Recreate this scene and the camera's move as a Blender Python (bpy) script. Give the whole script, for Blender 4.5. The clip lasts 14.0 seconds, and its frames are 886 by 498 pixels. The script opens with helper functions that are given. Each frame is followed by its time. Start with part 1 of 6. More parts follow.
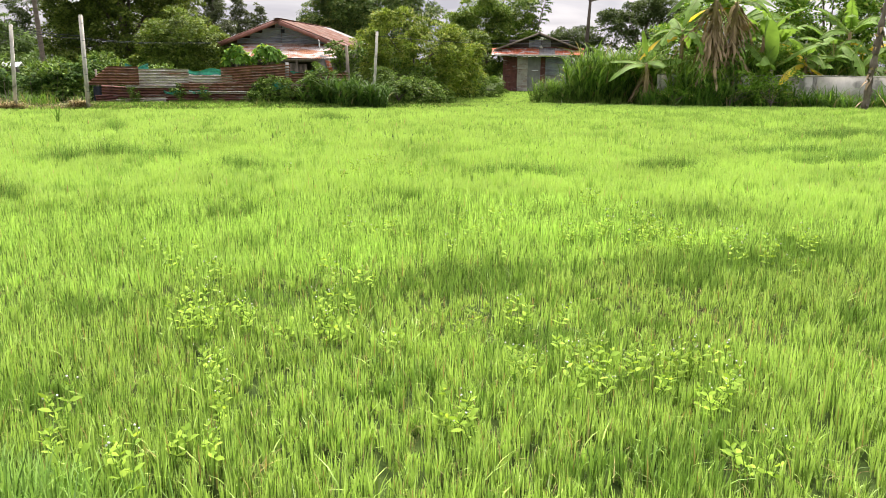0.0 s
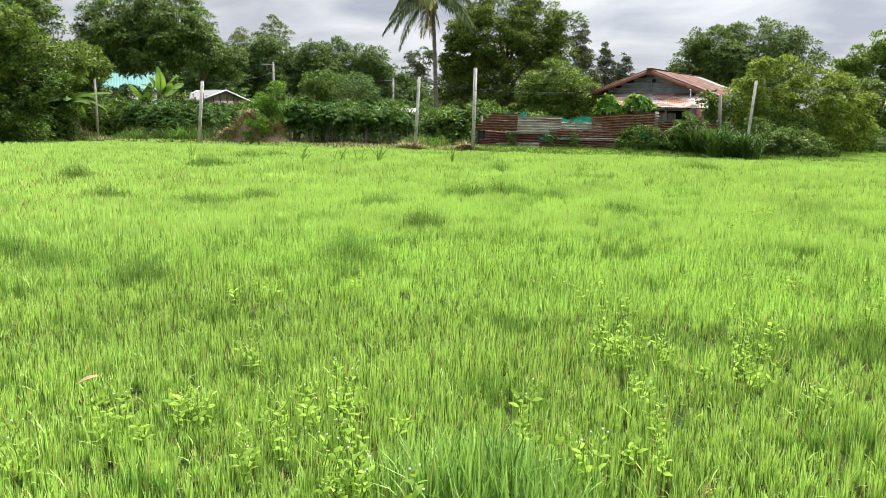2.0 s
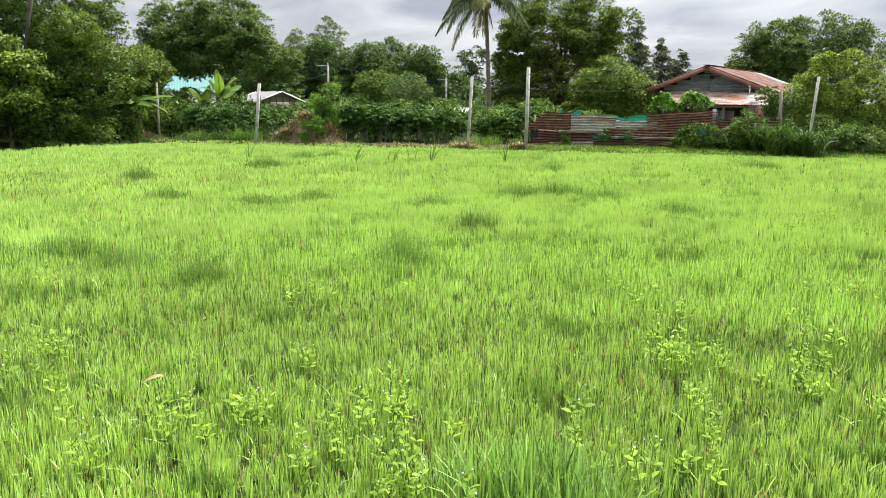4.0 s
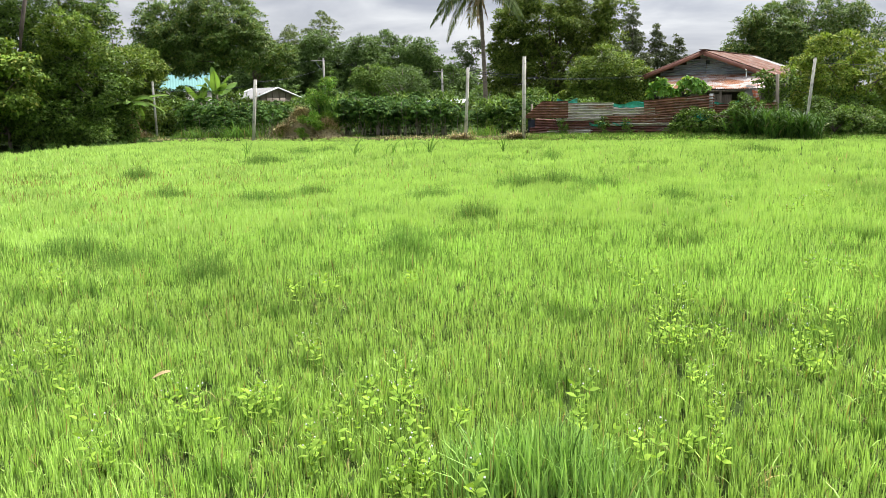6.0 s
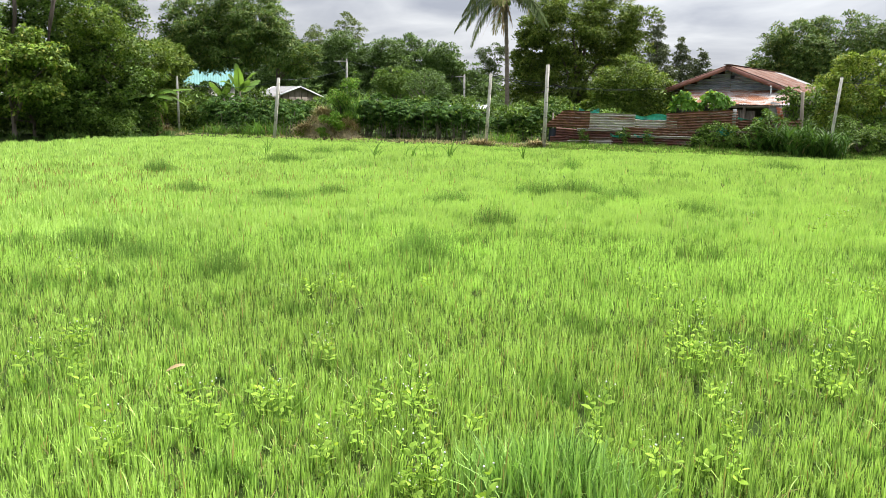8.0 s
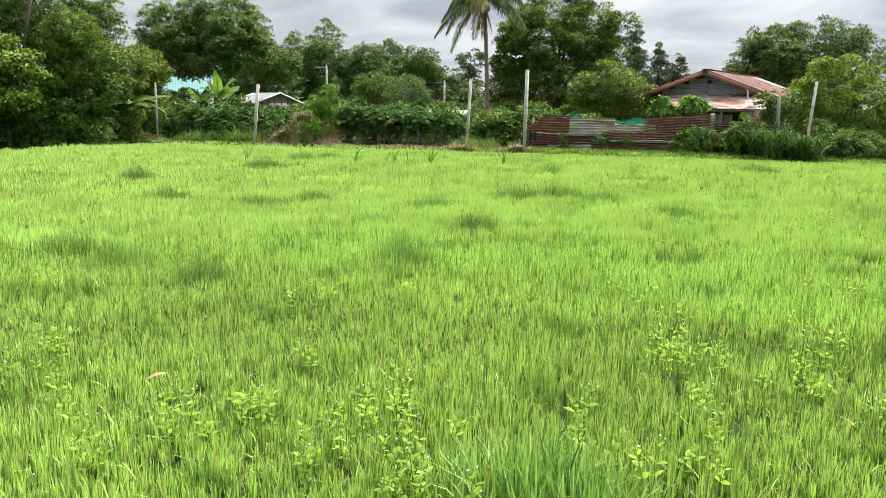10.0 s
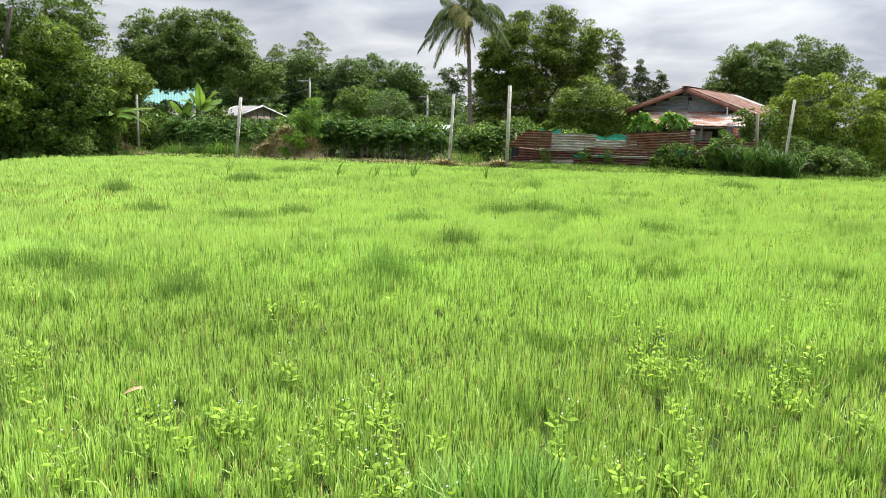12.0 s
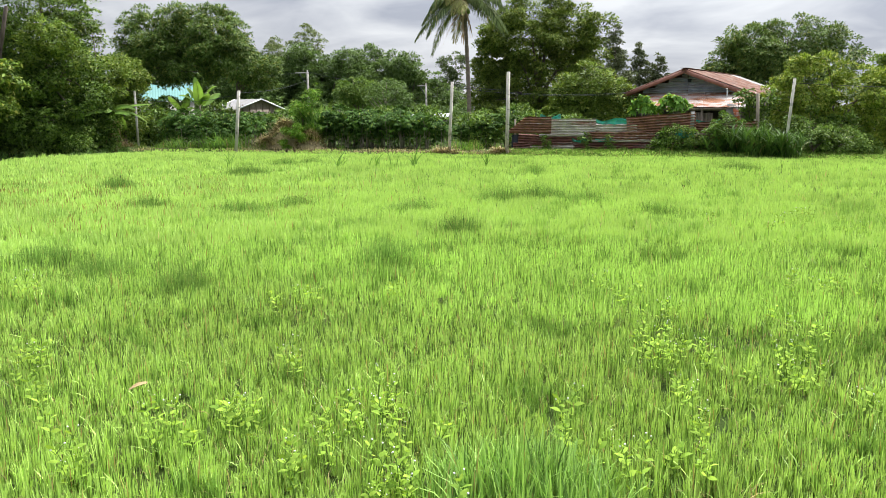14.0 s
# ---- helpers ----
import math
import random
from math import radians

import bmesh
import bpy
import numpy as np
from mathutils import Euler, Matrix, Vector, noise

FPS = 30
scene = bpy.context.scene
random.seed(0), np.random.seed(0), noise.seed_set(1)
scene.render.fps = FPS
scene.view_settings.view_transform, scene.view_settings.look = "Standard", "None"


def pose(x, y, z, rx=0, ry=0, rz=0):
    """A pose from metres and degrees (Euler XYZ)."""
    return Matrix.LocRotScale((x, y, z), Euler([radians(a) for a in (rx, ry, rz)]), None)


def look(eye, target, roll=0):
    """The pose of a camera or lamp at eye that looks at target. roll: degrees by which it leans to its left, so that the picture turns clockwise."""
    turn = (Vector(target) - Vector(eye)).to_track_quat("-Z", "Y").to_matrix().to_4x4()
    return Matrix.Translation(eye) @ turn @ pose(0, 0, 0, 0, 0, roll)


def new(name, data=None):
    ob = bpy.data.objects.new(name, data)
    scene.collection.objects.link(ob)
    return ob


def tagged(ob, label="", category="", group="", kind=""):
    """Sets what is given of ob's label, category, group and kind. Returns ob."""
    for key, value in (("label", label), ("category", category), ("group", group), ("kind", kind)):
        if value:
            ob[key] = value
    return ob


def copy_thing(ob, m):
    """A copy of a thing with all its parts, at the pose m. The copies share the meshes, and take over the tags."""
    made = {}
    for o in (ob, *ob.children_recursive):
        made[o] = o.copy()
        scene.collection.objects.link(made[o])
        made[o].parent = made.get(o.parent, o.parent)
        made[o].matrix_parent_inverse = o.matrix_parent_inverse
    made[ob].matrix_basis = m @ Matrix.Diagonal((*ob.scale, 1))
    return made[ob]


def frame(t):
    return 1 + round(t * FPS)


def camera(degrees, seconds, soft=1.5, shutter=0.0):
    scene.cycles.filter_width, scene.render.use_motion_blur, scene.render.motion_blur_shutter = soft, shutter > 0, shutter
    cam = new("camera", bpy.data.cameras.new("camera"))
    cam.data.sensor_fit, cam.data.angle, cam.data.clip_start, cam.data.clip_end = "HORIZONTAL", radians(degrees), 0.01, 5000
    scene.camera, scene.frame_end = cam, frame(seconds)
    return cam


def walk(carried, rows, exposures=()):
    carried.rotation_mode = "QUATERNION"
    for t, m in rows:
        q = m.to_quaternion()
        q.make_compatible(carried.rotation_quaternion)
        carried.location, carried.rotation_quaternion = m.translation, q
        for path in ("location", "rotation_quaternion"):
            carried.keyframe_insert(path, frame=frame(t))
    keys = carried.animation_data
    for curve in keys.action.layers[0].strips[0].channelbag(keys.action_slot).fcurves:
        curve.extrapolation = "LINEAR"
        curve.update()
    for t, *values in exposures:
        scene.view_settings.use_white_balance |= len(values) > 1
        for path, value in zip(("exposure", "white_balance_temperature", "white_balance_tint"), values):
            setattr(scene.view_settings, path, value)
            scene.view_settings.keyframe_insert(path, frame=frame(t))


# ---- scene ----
cam = camera(59.3, 14.0, soft=0.5, shutter=0.04)
PATH = [
    (0, (-0.187, -0.646, 1.687), (0.296, 1.238, 1.221), 0.5),
    (0.5, (-0.356, -0.71, 1.692), (-0.187, 1.242, 1.289), 0.8),
    (1, (-0.582, -0.858, 1.685), (-0.547, 1.102, 1.292), 2.0),
    (1.5, (-0.687, -0.964, 1.704), (-0.838, 0.993, 1.321), 2.2),
    (1.7, (-0.721, -1.001, 1.716), (-0.966, 0.948, 1.342), 1.8),
    (2, (-0.741, -1.019, 1.72), (-1.109, 0.913, 1.358), 1.0),
    (2.1, (-0.748, -1.025, 1.719), (-1.144, 0.902, 1.359), 0.8),
    (2.5, (-0.755, -1.044, 1.716), (-1.228, 0.864, 1.351), 0.4),
    (2.7, (-0.76, -1.05, 1.727), (-1.265, 0.848, 1.35), 0.5),
    (4.8, (-0.726, -1.069, 1.767), (-1.205, 0.839, 1.406), 0.1),
    (5, (-0.738, -1.078, 1.764), (-1.199, 0.833, 1.397), 0.1),
    (5.5, (-0.729, -1.087, 1.761), (-1.193, 0.822, 1.386), -0.5),
    (6, (-0.736, -1.099, 1.758), (-1.235, 0.799, 1.371), -1.1),
    (6.5, (-0.753, -1.091, 1.753), (-1.307, 0.788, 1.352), -0.3),
    (7, (-0.767, -1.084, 1.752), (-1.347, 0.79, 1.36), 1.3),
    (7.5, (-0.767, -1.075, 1.751), (-1.328, 0.807, 1.373), 1.6),
    (8, (-0.771, -1.077, 1.751), (-1.307, 0.813, 1.376), 1.1),
    (10.5, (-0.771, -1.075, 1.743), (-1.251, 0.833, 1.385), 0.7),
    (11, (-0.758, -1.075, 1.742), (-1.223, 0.838, 1.385), 0.6),
    (11.5, (-0.756, -1.079, 1.749), (-1.21, 0.84, 1.412), 1.2),
    (12, (-0.763, -1.078, 1.749), (-1.213, 0.844, 1.425), 1.3),
    (12.5, (-0.766, -1.074, 1.748), (-1.211, 0.847, 1.418), 1.1),
    (13, (-0.762, -1.072, 1.744), (-1.203, 0.849, 1.407), 0.9),
    (13.5, (-0.763, -1.073, 1.742), (-1.212, 0.845, 1.399), 0.8),
    (14, (-0.761, -1.06, 1.737), (-1.216, 0.855, 1.385), -0.2),
]
walk(cam, [(t, look(eye, target, roll)) for t, eye, target, roll in PATH], [(0.0, 1.61, 6850, 17), (0.7, 1.50, 6650, 12), (2.0, 1.48, 6450, 10), (14.0, 1.48, 6450, 10)])

# ---- sky and sun ----
SUN_AZ, SUN_EL = 22.0, 58.0  # degrees clockwise from +y, degrees above the horizon
SUN_DIR = Vector((math.sin(radians(SUN_AZ)) * math.cos(radians(SUN_EL)), math.cos(radians(SUN_AZ)) * math.cos(radians(SUN_EL)), math.sin(radians(SUN_EL))))


def build_sky():
    world = bpy.data.worlds.new("sky")
    scene.world = world
    world.use_nodes = True
    nt = world.node_tree
    nt.nodes.clear()
    n, link = nt.nodes.new, nt.links.new
    out, bg = n("ShaderNodeOutputWorld"), n("ShaderNodeBackground")
    sky = n("ShaderNodeTexSky")
    sky.sky_type, sky.sun_disc = "NISHITA", False
    sky.sun_elevation, sky.sun_rotation = radians(SUN_EL), radians(SUN_AZ)
    dim = n("ShaderNodeMix")
    dim.data_type, dim.blend_type = "RGBA", "MULTIPLY"
    dim.inputs["Factor"].default_value = 1.0
    dim.inputs[7].default_value = (0.045, 0.045, 0.045, 1)
    link(sky.outputs[0], dim.inputs[6])
    co, sep = n("ShaderNodeTexCoord"), n("ShaderNodeSeparateXYZ")
    link(co.outputs["Generated"], sep.inputs[0])
    up = n("ShaderNodeMath")
    up.operation = "ABSOLUTE"
    link(sep.outputs[2], up.inputs[0])
    up2 = n("ShaderNodeMath")
    up2.operation, up2.inputs[1].default_value = "ADD", 0.16
    link(up.outputs[0], up2.inputs[0])
    flat = n("ShaderNodeVectorMath")
    flat.operation = "DIVIDE"
    comb = n("ShaderNodeCombineXYZ")
    for k in range(3):
        link(up2.outputs[0], comb.inputs[k])
    link(co.outputs["Generated"], flat.inputs[0])
    link(comb.outputs[0], flat.inputs[1])
    clouds = n("ShaderNodeTexNoise")
    clouds.inputs["Scale"].default_value, clouds.inputs["Detail"].default_value = 1.5, 5.0
    clouds.inputs["Roughness"].default_value, clouds.inputs["Distortion"].default_value = 0.5, 0.35
    link(flat.outputs[0], clouds.inputs["Vector"])
    ramp = n("ShaderNodeValToRGB")
    e = ramp.color_ramp.elements
    e[0].position, e[0].color = 0.36, (0.142, 0.149, 0.172, 1)
    e[1].position, e[1].color = 0.67, (0.272, 0.276, 0.284, 1)
    link(clouds.outputs["Fac"], ramp.inputs[0])
    mix = n("ShaderNodeMix")
    mix.data_type = "RGBA"
    mix.inputs["Factor"].default_value = 0.92
    link(dim.outputs[2], mix.inputs[6])
    link(ramp.outputs[0], mix.inputs[7])
    # the cloud layer is brighter round the hidden sun
    dot = n("ShaderNodeVectorMath")
    dot.operation = "DOT_PRODUCT"
    dot.inputs[1].default_value = SUN_DIR
    link(co.outputs["Generated"], dot.inputs[0])
    glow = n("ShaderNodeMapRange")
    glow.interpolation_type = "SMOOTHSTEP"
    for key, value in (("From Min", 0.2), ("From Max", 1.0), ("To Min", 1.0), ("To Max", 1.5)):
        glow.inputs[key].default_value = value
    link(dot.outputs["Value"], glow.inputs["Value"])
    # an overcast sky is about three times as bright overhead as at the horizon
    zenith = n("ShaderNodeMapRange")
    for key, value in (("From Min", 0.12), ("From Max", 1.0), ("To Min", 1.0), ("To Max", 3.3)):
        zenith.inputs[key].default_value = value
    link(sep.outputs[2], zenith.inputs["Value"])
    both = n("ShaderNodeMath")
    both.operation = "MULTIPLY"
    link(glow.outputs["Result"], both.inputs[0])
    link(zenith.outputs["Result"], both.inputs[1])
    link(both.outputs[0], bg.inputs["Strength"])
    link(mix.outputs[2], bg.inputs["Color"])
    link(bg.outputs[0], out.inputs[0])


build_sky()
sun = new("sun", bpy.data.lights.new("sun", "SUN"))
sun.data.energy, sun.data.angle, sun.data.color = 3.3, radians(28), (1.0, 0.96, 0.88)
sun.matrix_world = look(SUN_DIR * 60, (0, 0, 0))


# ---- materials ----
def shader(name):
    m = bpy.data.materials.new(name)
    m.use_nodes = True
    nt = m.node_tree
    b = nt.nodes["Principled BSDF"]
    return m, nt, b, nt.nodes.new, nt.links.new


def mixed(nt, fac, a, b, blend="MIX"):
    """A colour mix; fac, a and b are sockets or values."""
    m = nt.nodes.new("ShaderNodeMix")
    m.data_type, m.blend_type = "RGBA", blend
    for value, key in ((fac, 0), (a, 6), (b, 7)):
        if isinstance(value, (int, float)):
            m.inputs[key].default_value = value
        elif isinstance(value, tuple):
            m.inputs[key].default_value = (*value, 1)
        else:
            nt.links.new(value, m.inputs[key])
    return m.outputs[2]


def noise_at(nt, scale, detail=4.0, rough=0.55, stretch=(1, 1, 1), world=False):
    """Noise in metres, in the object's own space or in the world's."""
    mp = nt.nodes.new("ShaderNodeMapping")
    mp.inputs["Scale"].default_value = stretch
    if world:
        nt.links.new(nt.nodes.new("ShaderNodeNewGeometry").outputs["Position"], mp.inputs["Vector"])
    else:
        info = nt.nodes.new("ShaderNodeObjectInfo")
        nt.links.new(nt.nodes.new("ShaderNodeTexCoord").outputs["Object"], mp.inputs["Vector"])
        shift = nt.nodes.new("ShaderNodeMath")
        shift.operation, shift.inputs[1].default_value = "MULTIPLY", 37.0
        nt.links.new(info.outputs["Random"], shift.inputs[0])
        nt.links.new(shift.outputs[0], mp.inputs["Location"])
    t = nt.nodes.new("ShaderNodeTexNoise")
    t.inputs["Scale"].default_value, t.inputs["Detail"].default_value, t.inputs["Roughness"].default_value = scale, detail, rough
    nt.links.new(mp.outputs[0], t.inputs["Vector"])
    return t.outputs["Fac"]


def ramped(nt, fac, stops):
    r = nt.nodes.new("ShaderNodeValToRGB")
    e = r.color_ramp.elements
    while len(e) < len(stops):
        e.new(0.5)
    for k, (p, c) in enumerate(stops):
        e[k].position = p
        e[k].color = (*c, 1) if isinstance(c, tuple) else (c, c, c, 1)
    nt.links.new(fac, r.inputs[0])
    return r.outputs[0]


def bumped(nt, b, height, strength, distance):
    p = nt.nodes.new("ShaderNodeBump")
    p.inputs["Strength"].default_value, p.inputs["Distance"].default_value = strength, distance
    nt.links.new(height, p.inputs["Height"])
    nt.links.new(p.outputs[0], b.inputs["Normal"])


def leaf_mat(name, dark, light, old=None, old_share=0.0, through_light=0.45, rough=0.6, patch=1.1, deep=0.6, drift=(0.65, 1.3), sheen=0.10, even=0.0):
    """Leaves or blades: a colour for each island, drifting over metres, letting light through."""
    m, nt, b, n, link = shader(name)
    island = n("ShaderNodeNewGeometry").outputs["Random Per Island"]
    col = ramped(nt, island, [(0.0, tuple(c * deep for c in dark)), (0.45, tuple((a + c) / 2 for a, c in zip(dark, light))), (1.0, light)])
    shade = ramped(nt, noise_at(nt, patch, 3.0, world=True), [(0.3, drift[0]), (0.7, drift[1])])
    col = mixed(nt, 1.0, col, shade, "MULTIPLY")
    if old:
        far = n("ShaderNodeMath")
        far.operation, far.inputs[1].default_value = "MULTIPLY", 7.31
        link(island, far.inputs[0])
        frac = n("ShaderNodeMath")
        frac.operation = "FRACT"
        link(far.outputs[0], frac.inputs[0])
        pick = n("ShaderNodeMath")
        pick.operation, pick.inputs[1].default_value = "LESS_THAN", old_share
        link(frac.outputs[0], pick.inputs[0])
        col = mixed(nt, pick.outputs[0], col, old)
    link(col, b.inputs["Base Color"])
    b.inputs["Roughness"].default_value = rough
    b.inputs["Specular IOR Level"].default_value = sheen
    tr = n("ShaderNodeBsdfTranslucent")
    if even:  # many blades to a point: their slopes average towards the sky
        face = n("ShaderNodeVectorMath")
        face.operation = "SCALE"
        link(n("ShaderNodeNewGeometry").outputs["Normal"], face.inputs[0])
        face.inputs[3].default_value = 1.0 - even
        up = n("ShaderNodeVectorMath")
        up.operation, up.inputs[1].default_value = "ADD", (0.0, 0.0, even)
        link(face.outputs[0], up.inputs[0])
        flat = n("ShaderNodeVectorMath")
        flat.operation = "NORMALIZE"
        link(up.outputs[0], flat.inputs[0])
        link(flat.outputs[0], b.inputs["Normal"])
    link(mixed(nt, 1.0, col, (1.2, 1.15, 0.75), "MULTIPLY"), tr.inputs["Color"])
    mx = n("ShaderNodeMixShader")
    mx.inputs[0].default_value = through_light
    link(b.outputs[0], mx.inputs[1])
    link(tr.outputs[0], mx.inputs[2])
    link(mx.outputs[0], nt.nodes["Material Output"].inputs["Surface"])
    return m


def sheet_mat(name, zinc, rust, share, soft=0.12, metal=0.55):
    """Corrugated iron: galvanised or painted, with rust in streaks and blotches; share is how much has rusted."""
    m, nt, b, n, link = shader(name)
    f1 = noise_at(nt, 1.6, 6.0, 0.6, (0.7, 1, 5.0))
    f2 = noise_at(nt, 14.0, 3.0, 0.6)
    f = mixed(nt, 0.22, f1, f2)
    cut = 1.0 - share
    lo = 0.30 + 0.40 * cut
    mask = ramped(nt, f, [(max(lo - soft, 0.0), 0.0), (min(lo + soft, 1.0), 1.0)])
    deep = ramped(nt, noise_at(nt, 5.0, 5.0), [(0.3, tuple(c * 0.55 for c in rust)), (0.7, tuple(min(1, c * 1.35) for c in rust))])
    pale = ramped(nt, noise_at(nt, 3.0, 5.0), [(0.3, tuple(c * 0.75 for c in zinc)), (0.7, tuple(min(1, c * 1.15) for c in zinc))])
    link(mixed(nt, mask, pale, deep), b.inputs["Base Color"])
    inv = n("ShaderNodeMath")
    inv.operation, inv.inputs[0].default_value = "SUBTRACT", 1.0
    link(mask, inv.inputs[1])
    mul = n("ShaderNodeMath")
    mul.operation, mul.inputs[1].default_value = "MULTIPLY", metal
    link(inv.outputs[0], mul.inputs[0])
    link(mul.outputs[0], b.inputs["Metallic"])
    link(ramped(nt, mask, [(0.0, 0.5 if metal > 0.3 else 0.8), (1.0, 0.9)]), b.inputs["Roughness"])
    b.inputs["Specular IOR Level"].default_value = 0.5 if metal > 0.3 else 0.2
    bumped(nt, b, f2, 0.3, 0.004)
    return m


def rough_mat(name, dark, light, scale, rough=0.85, stretch=(1, 1, 1), bump=0.01, spots=None, spot_scale=2.0, spot_cut=0.6):
    """Concrete, wood, bark, soil, straw: two scales of colour and a relief."""
    m, nt, b, n, link = shader(name)
    f = noise_at(nt, scale, 6.0, 0.65, stretch)
    col = ramped(nt, f, [(0.28, dark), (0.72, light)])
    if spots:
        mask = ramped(nt, noise_at(nt, spot_scale, 5.0), [(spot_cut - 0.06, 0.0), (spot_cut + 0.06, 1.0)])
        col = mixed(nt, mask, col, spots)
    link(col, b.inputs["Base Color"])
    b.inputs["Roughness"].default_value = rough
    bumped(nt, b, f, 0.6, bump)
    return m


GRASS = leaf_mat("field_grass", (0.126, 0.250, 0.038), (0.580, 0.800, 0.200), (0.46, 0.36, 0.14), 0.022, 0.18, 0.5, 0.3, 0.40, (0.82, 1.12), 0.25)
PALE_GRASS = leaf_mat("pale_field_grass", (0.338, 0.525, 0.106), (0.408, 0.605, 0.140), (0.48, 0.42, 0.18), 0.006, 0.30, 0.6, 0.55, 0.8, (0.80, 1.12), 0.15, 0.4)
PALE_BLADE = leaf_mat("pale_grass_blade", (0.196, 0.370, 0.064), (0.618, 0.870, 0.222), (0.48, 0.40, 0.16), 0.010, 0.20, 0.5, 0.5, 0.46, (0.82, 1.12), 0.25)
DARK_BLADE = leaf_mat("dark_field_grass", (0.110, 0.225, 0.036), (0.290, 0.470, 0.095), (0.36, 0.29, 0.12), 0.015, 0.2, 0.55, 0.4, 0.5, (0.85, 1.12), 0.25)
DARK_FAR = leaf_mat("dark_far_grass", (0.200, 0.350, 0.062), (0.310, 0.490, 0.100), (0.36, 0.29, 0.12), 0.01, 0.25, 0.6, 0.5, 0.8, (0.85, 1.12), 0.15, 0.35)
THATCH = leaf_mat("dead_grass_blade", (0.13, 0.105, 0.040), (0.36, 0.31, 0.13), (0.08, 0.062, 0.030), 0.2, 0.1, 0.85)
TUFT = leaf_mat("tuft_grass", (0.060, 0.145, 0.032), (0.28, 0.46, 0.105), (0.34, 0.30, 0.12), 0.02, 0.25, 0.6, 0.5, 0.45)
NEAR_TUFT = leaf_mat("fine_tuft_grass", (0.105, 0.235, 0.042), (0.43, 0.66, 0.165), (0.40, 0.34, 0.13), 0.015, 0.2, 0.55, 0.4, 0.5, (0.85, 1.12), 0.25)
WEED = leaf_mat("weed_leaf", (0.180, 0.315, 0.042), (0.370, 0.530, 0.078), None, 0, 0.4, 0.75, 3.0, 0.8)
STEM_PALE = leaf_mat("banana_midrib", (0.26, 0.34, 0.10), (0.36, 0.44, 0.14), None, 0, 0.1, 0.5)
STEM = leaf_mat("weed_stem", (0.10, 0.20, 0.03), (0.16, 0.28, 0.05), None, 0, 0.1, 0.5)
REED = leaf_mat("napier_blade", (0.050, 0.125, 0.022), (0.230, 0.370, 0.072), (0.34, 0.30, 0.14), 0.03, 0.3, 0.6)
DARK_REED = leaf_mat("long_grass_blade", (0.055, 0.14, 0.024), (0.155, 0.28, 0.05), (0.30, 0.26, 0.12), 0.05, 0.3, 0.6)
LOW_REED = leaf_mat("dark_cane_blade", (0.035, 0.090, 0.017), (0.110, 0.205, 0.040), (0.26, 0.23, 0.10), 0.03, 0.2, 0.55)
EDGE = leaf_mat("edge_grass", (0.075, 0.165, 0.028), (0.19, 0.32, 0.055), (0.30, 0.25, 0.12), 0.10, 0.3, 0.6)
DRYGRASS = leaf_mat("straw_blades", (0.24, 0.19, 0.095), (0.60, 0.51, 0.29), (0.12, 0.09, 0.045), 0.25, 0.12, 0.85)
MANGO = leaf_mat("mango_leaf", (0.043, 0.087, 0.020), (0.152, 0.238, 0.054), (0.23, 0.26, 0.065), 0.10, 0.22, 0.5)
GREAT = leaf_mat("great_tree_leaf", (0.051, 0.091, 0.016), (0.182, 0.252, 0.045), (0.24, 0.28, 0.06), 0.08, 0.22, 0.6)
BROAD = leaf_mat("broad_leaf", (0.068, 0.144, 0.022), (0.205, 0.309, 0.048), (0.28, 0.36, 0.07), 0.10, 0.22, 0.55)
# yellow-green bush leaves, their sunlit yellow put into the colour
SUNNY = leaf_mat("sunlit_bush_leaf", (0.055, 0.120, 0.020), (0.235, 0.345, 0.055), (0.36, 0.38, 0.09), 0.10, 0.26, 0.5, 1.1, 0.4)
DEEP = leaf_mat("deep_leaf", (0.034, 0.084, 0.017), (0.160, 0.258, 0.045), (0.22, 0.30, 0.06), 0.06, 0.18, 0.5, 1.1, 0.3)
SHADE = leaf_mat("shade_tree_leaf", (0.046, 0.098, 0.017), (0.203, 0.290, 0.047), (0.25, 0.29, 0.06), 0.08, 0.2, 0.5, 1.1, 0.4)
MID = leaf_mat("mid_leaf", (0.063, 0.132, 0.024), (0.153, 0.239, 0.045), (0.236, 0.300, 0.075), 0.06, 0.22, 0.6)
PALE = leaf_mat("pale_leaf", (0.060, 0.112, 0.018), (0.275, 0.375, 0.054), (0.38, 0.40, 0.09), 0.10, 0.28, 0.6)
FAR = leaf_mat("far_leaf", (0.055, 0.105, 0.030), (0.150, 0.235, 0.062), None, 0, 0.22, 0.5)
RAIN = leaf_mat("rain_tree_leaf", (0.036, 0.062, 0.020), (0.105, 0.150, 0.045), None, 0, 0.2, 0.6)
# distance haze is mixed into this leaf colour
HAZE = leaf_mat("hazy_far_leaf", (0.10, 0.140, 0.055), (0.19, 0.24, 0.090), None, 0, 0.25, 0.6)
# grey-green of the casuarinas, lightened to carry the haze of distance
GREY = leaf_mat("casuarina_leaf", (0.066, 0.088, 0.044), (0.150, 0.180, 0.088), None, 0, 0.22, 0.6)
CASSAVA = leaf_mat("cassava_leaf", (0.024, 0.066, 0.014), (0.088, 0.170, 0.036), (0.20, 0.27, 0.05), 0.04, 0.22, 0.7, sheen=0.06)
VINE = leaf_mat("vine_leaf", (0.087, 0.203, 0.027), (0.221, 0.390, 0.053), (0.378, 0.435, 0.090), 0.08, 0.22, 0.6)
PAPAYA = leaf_mat("papaya_leaf", (0.055, 0.150, 0.022), (0.145, 0.285, 0.044), (0.30, 0.38, 0.07), 0.08, 0.3, 0.6)
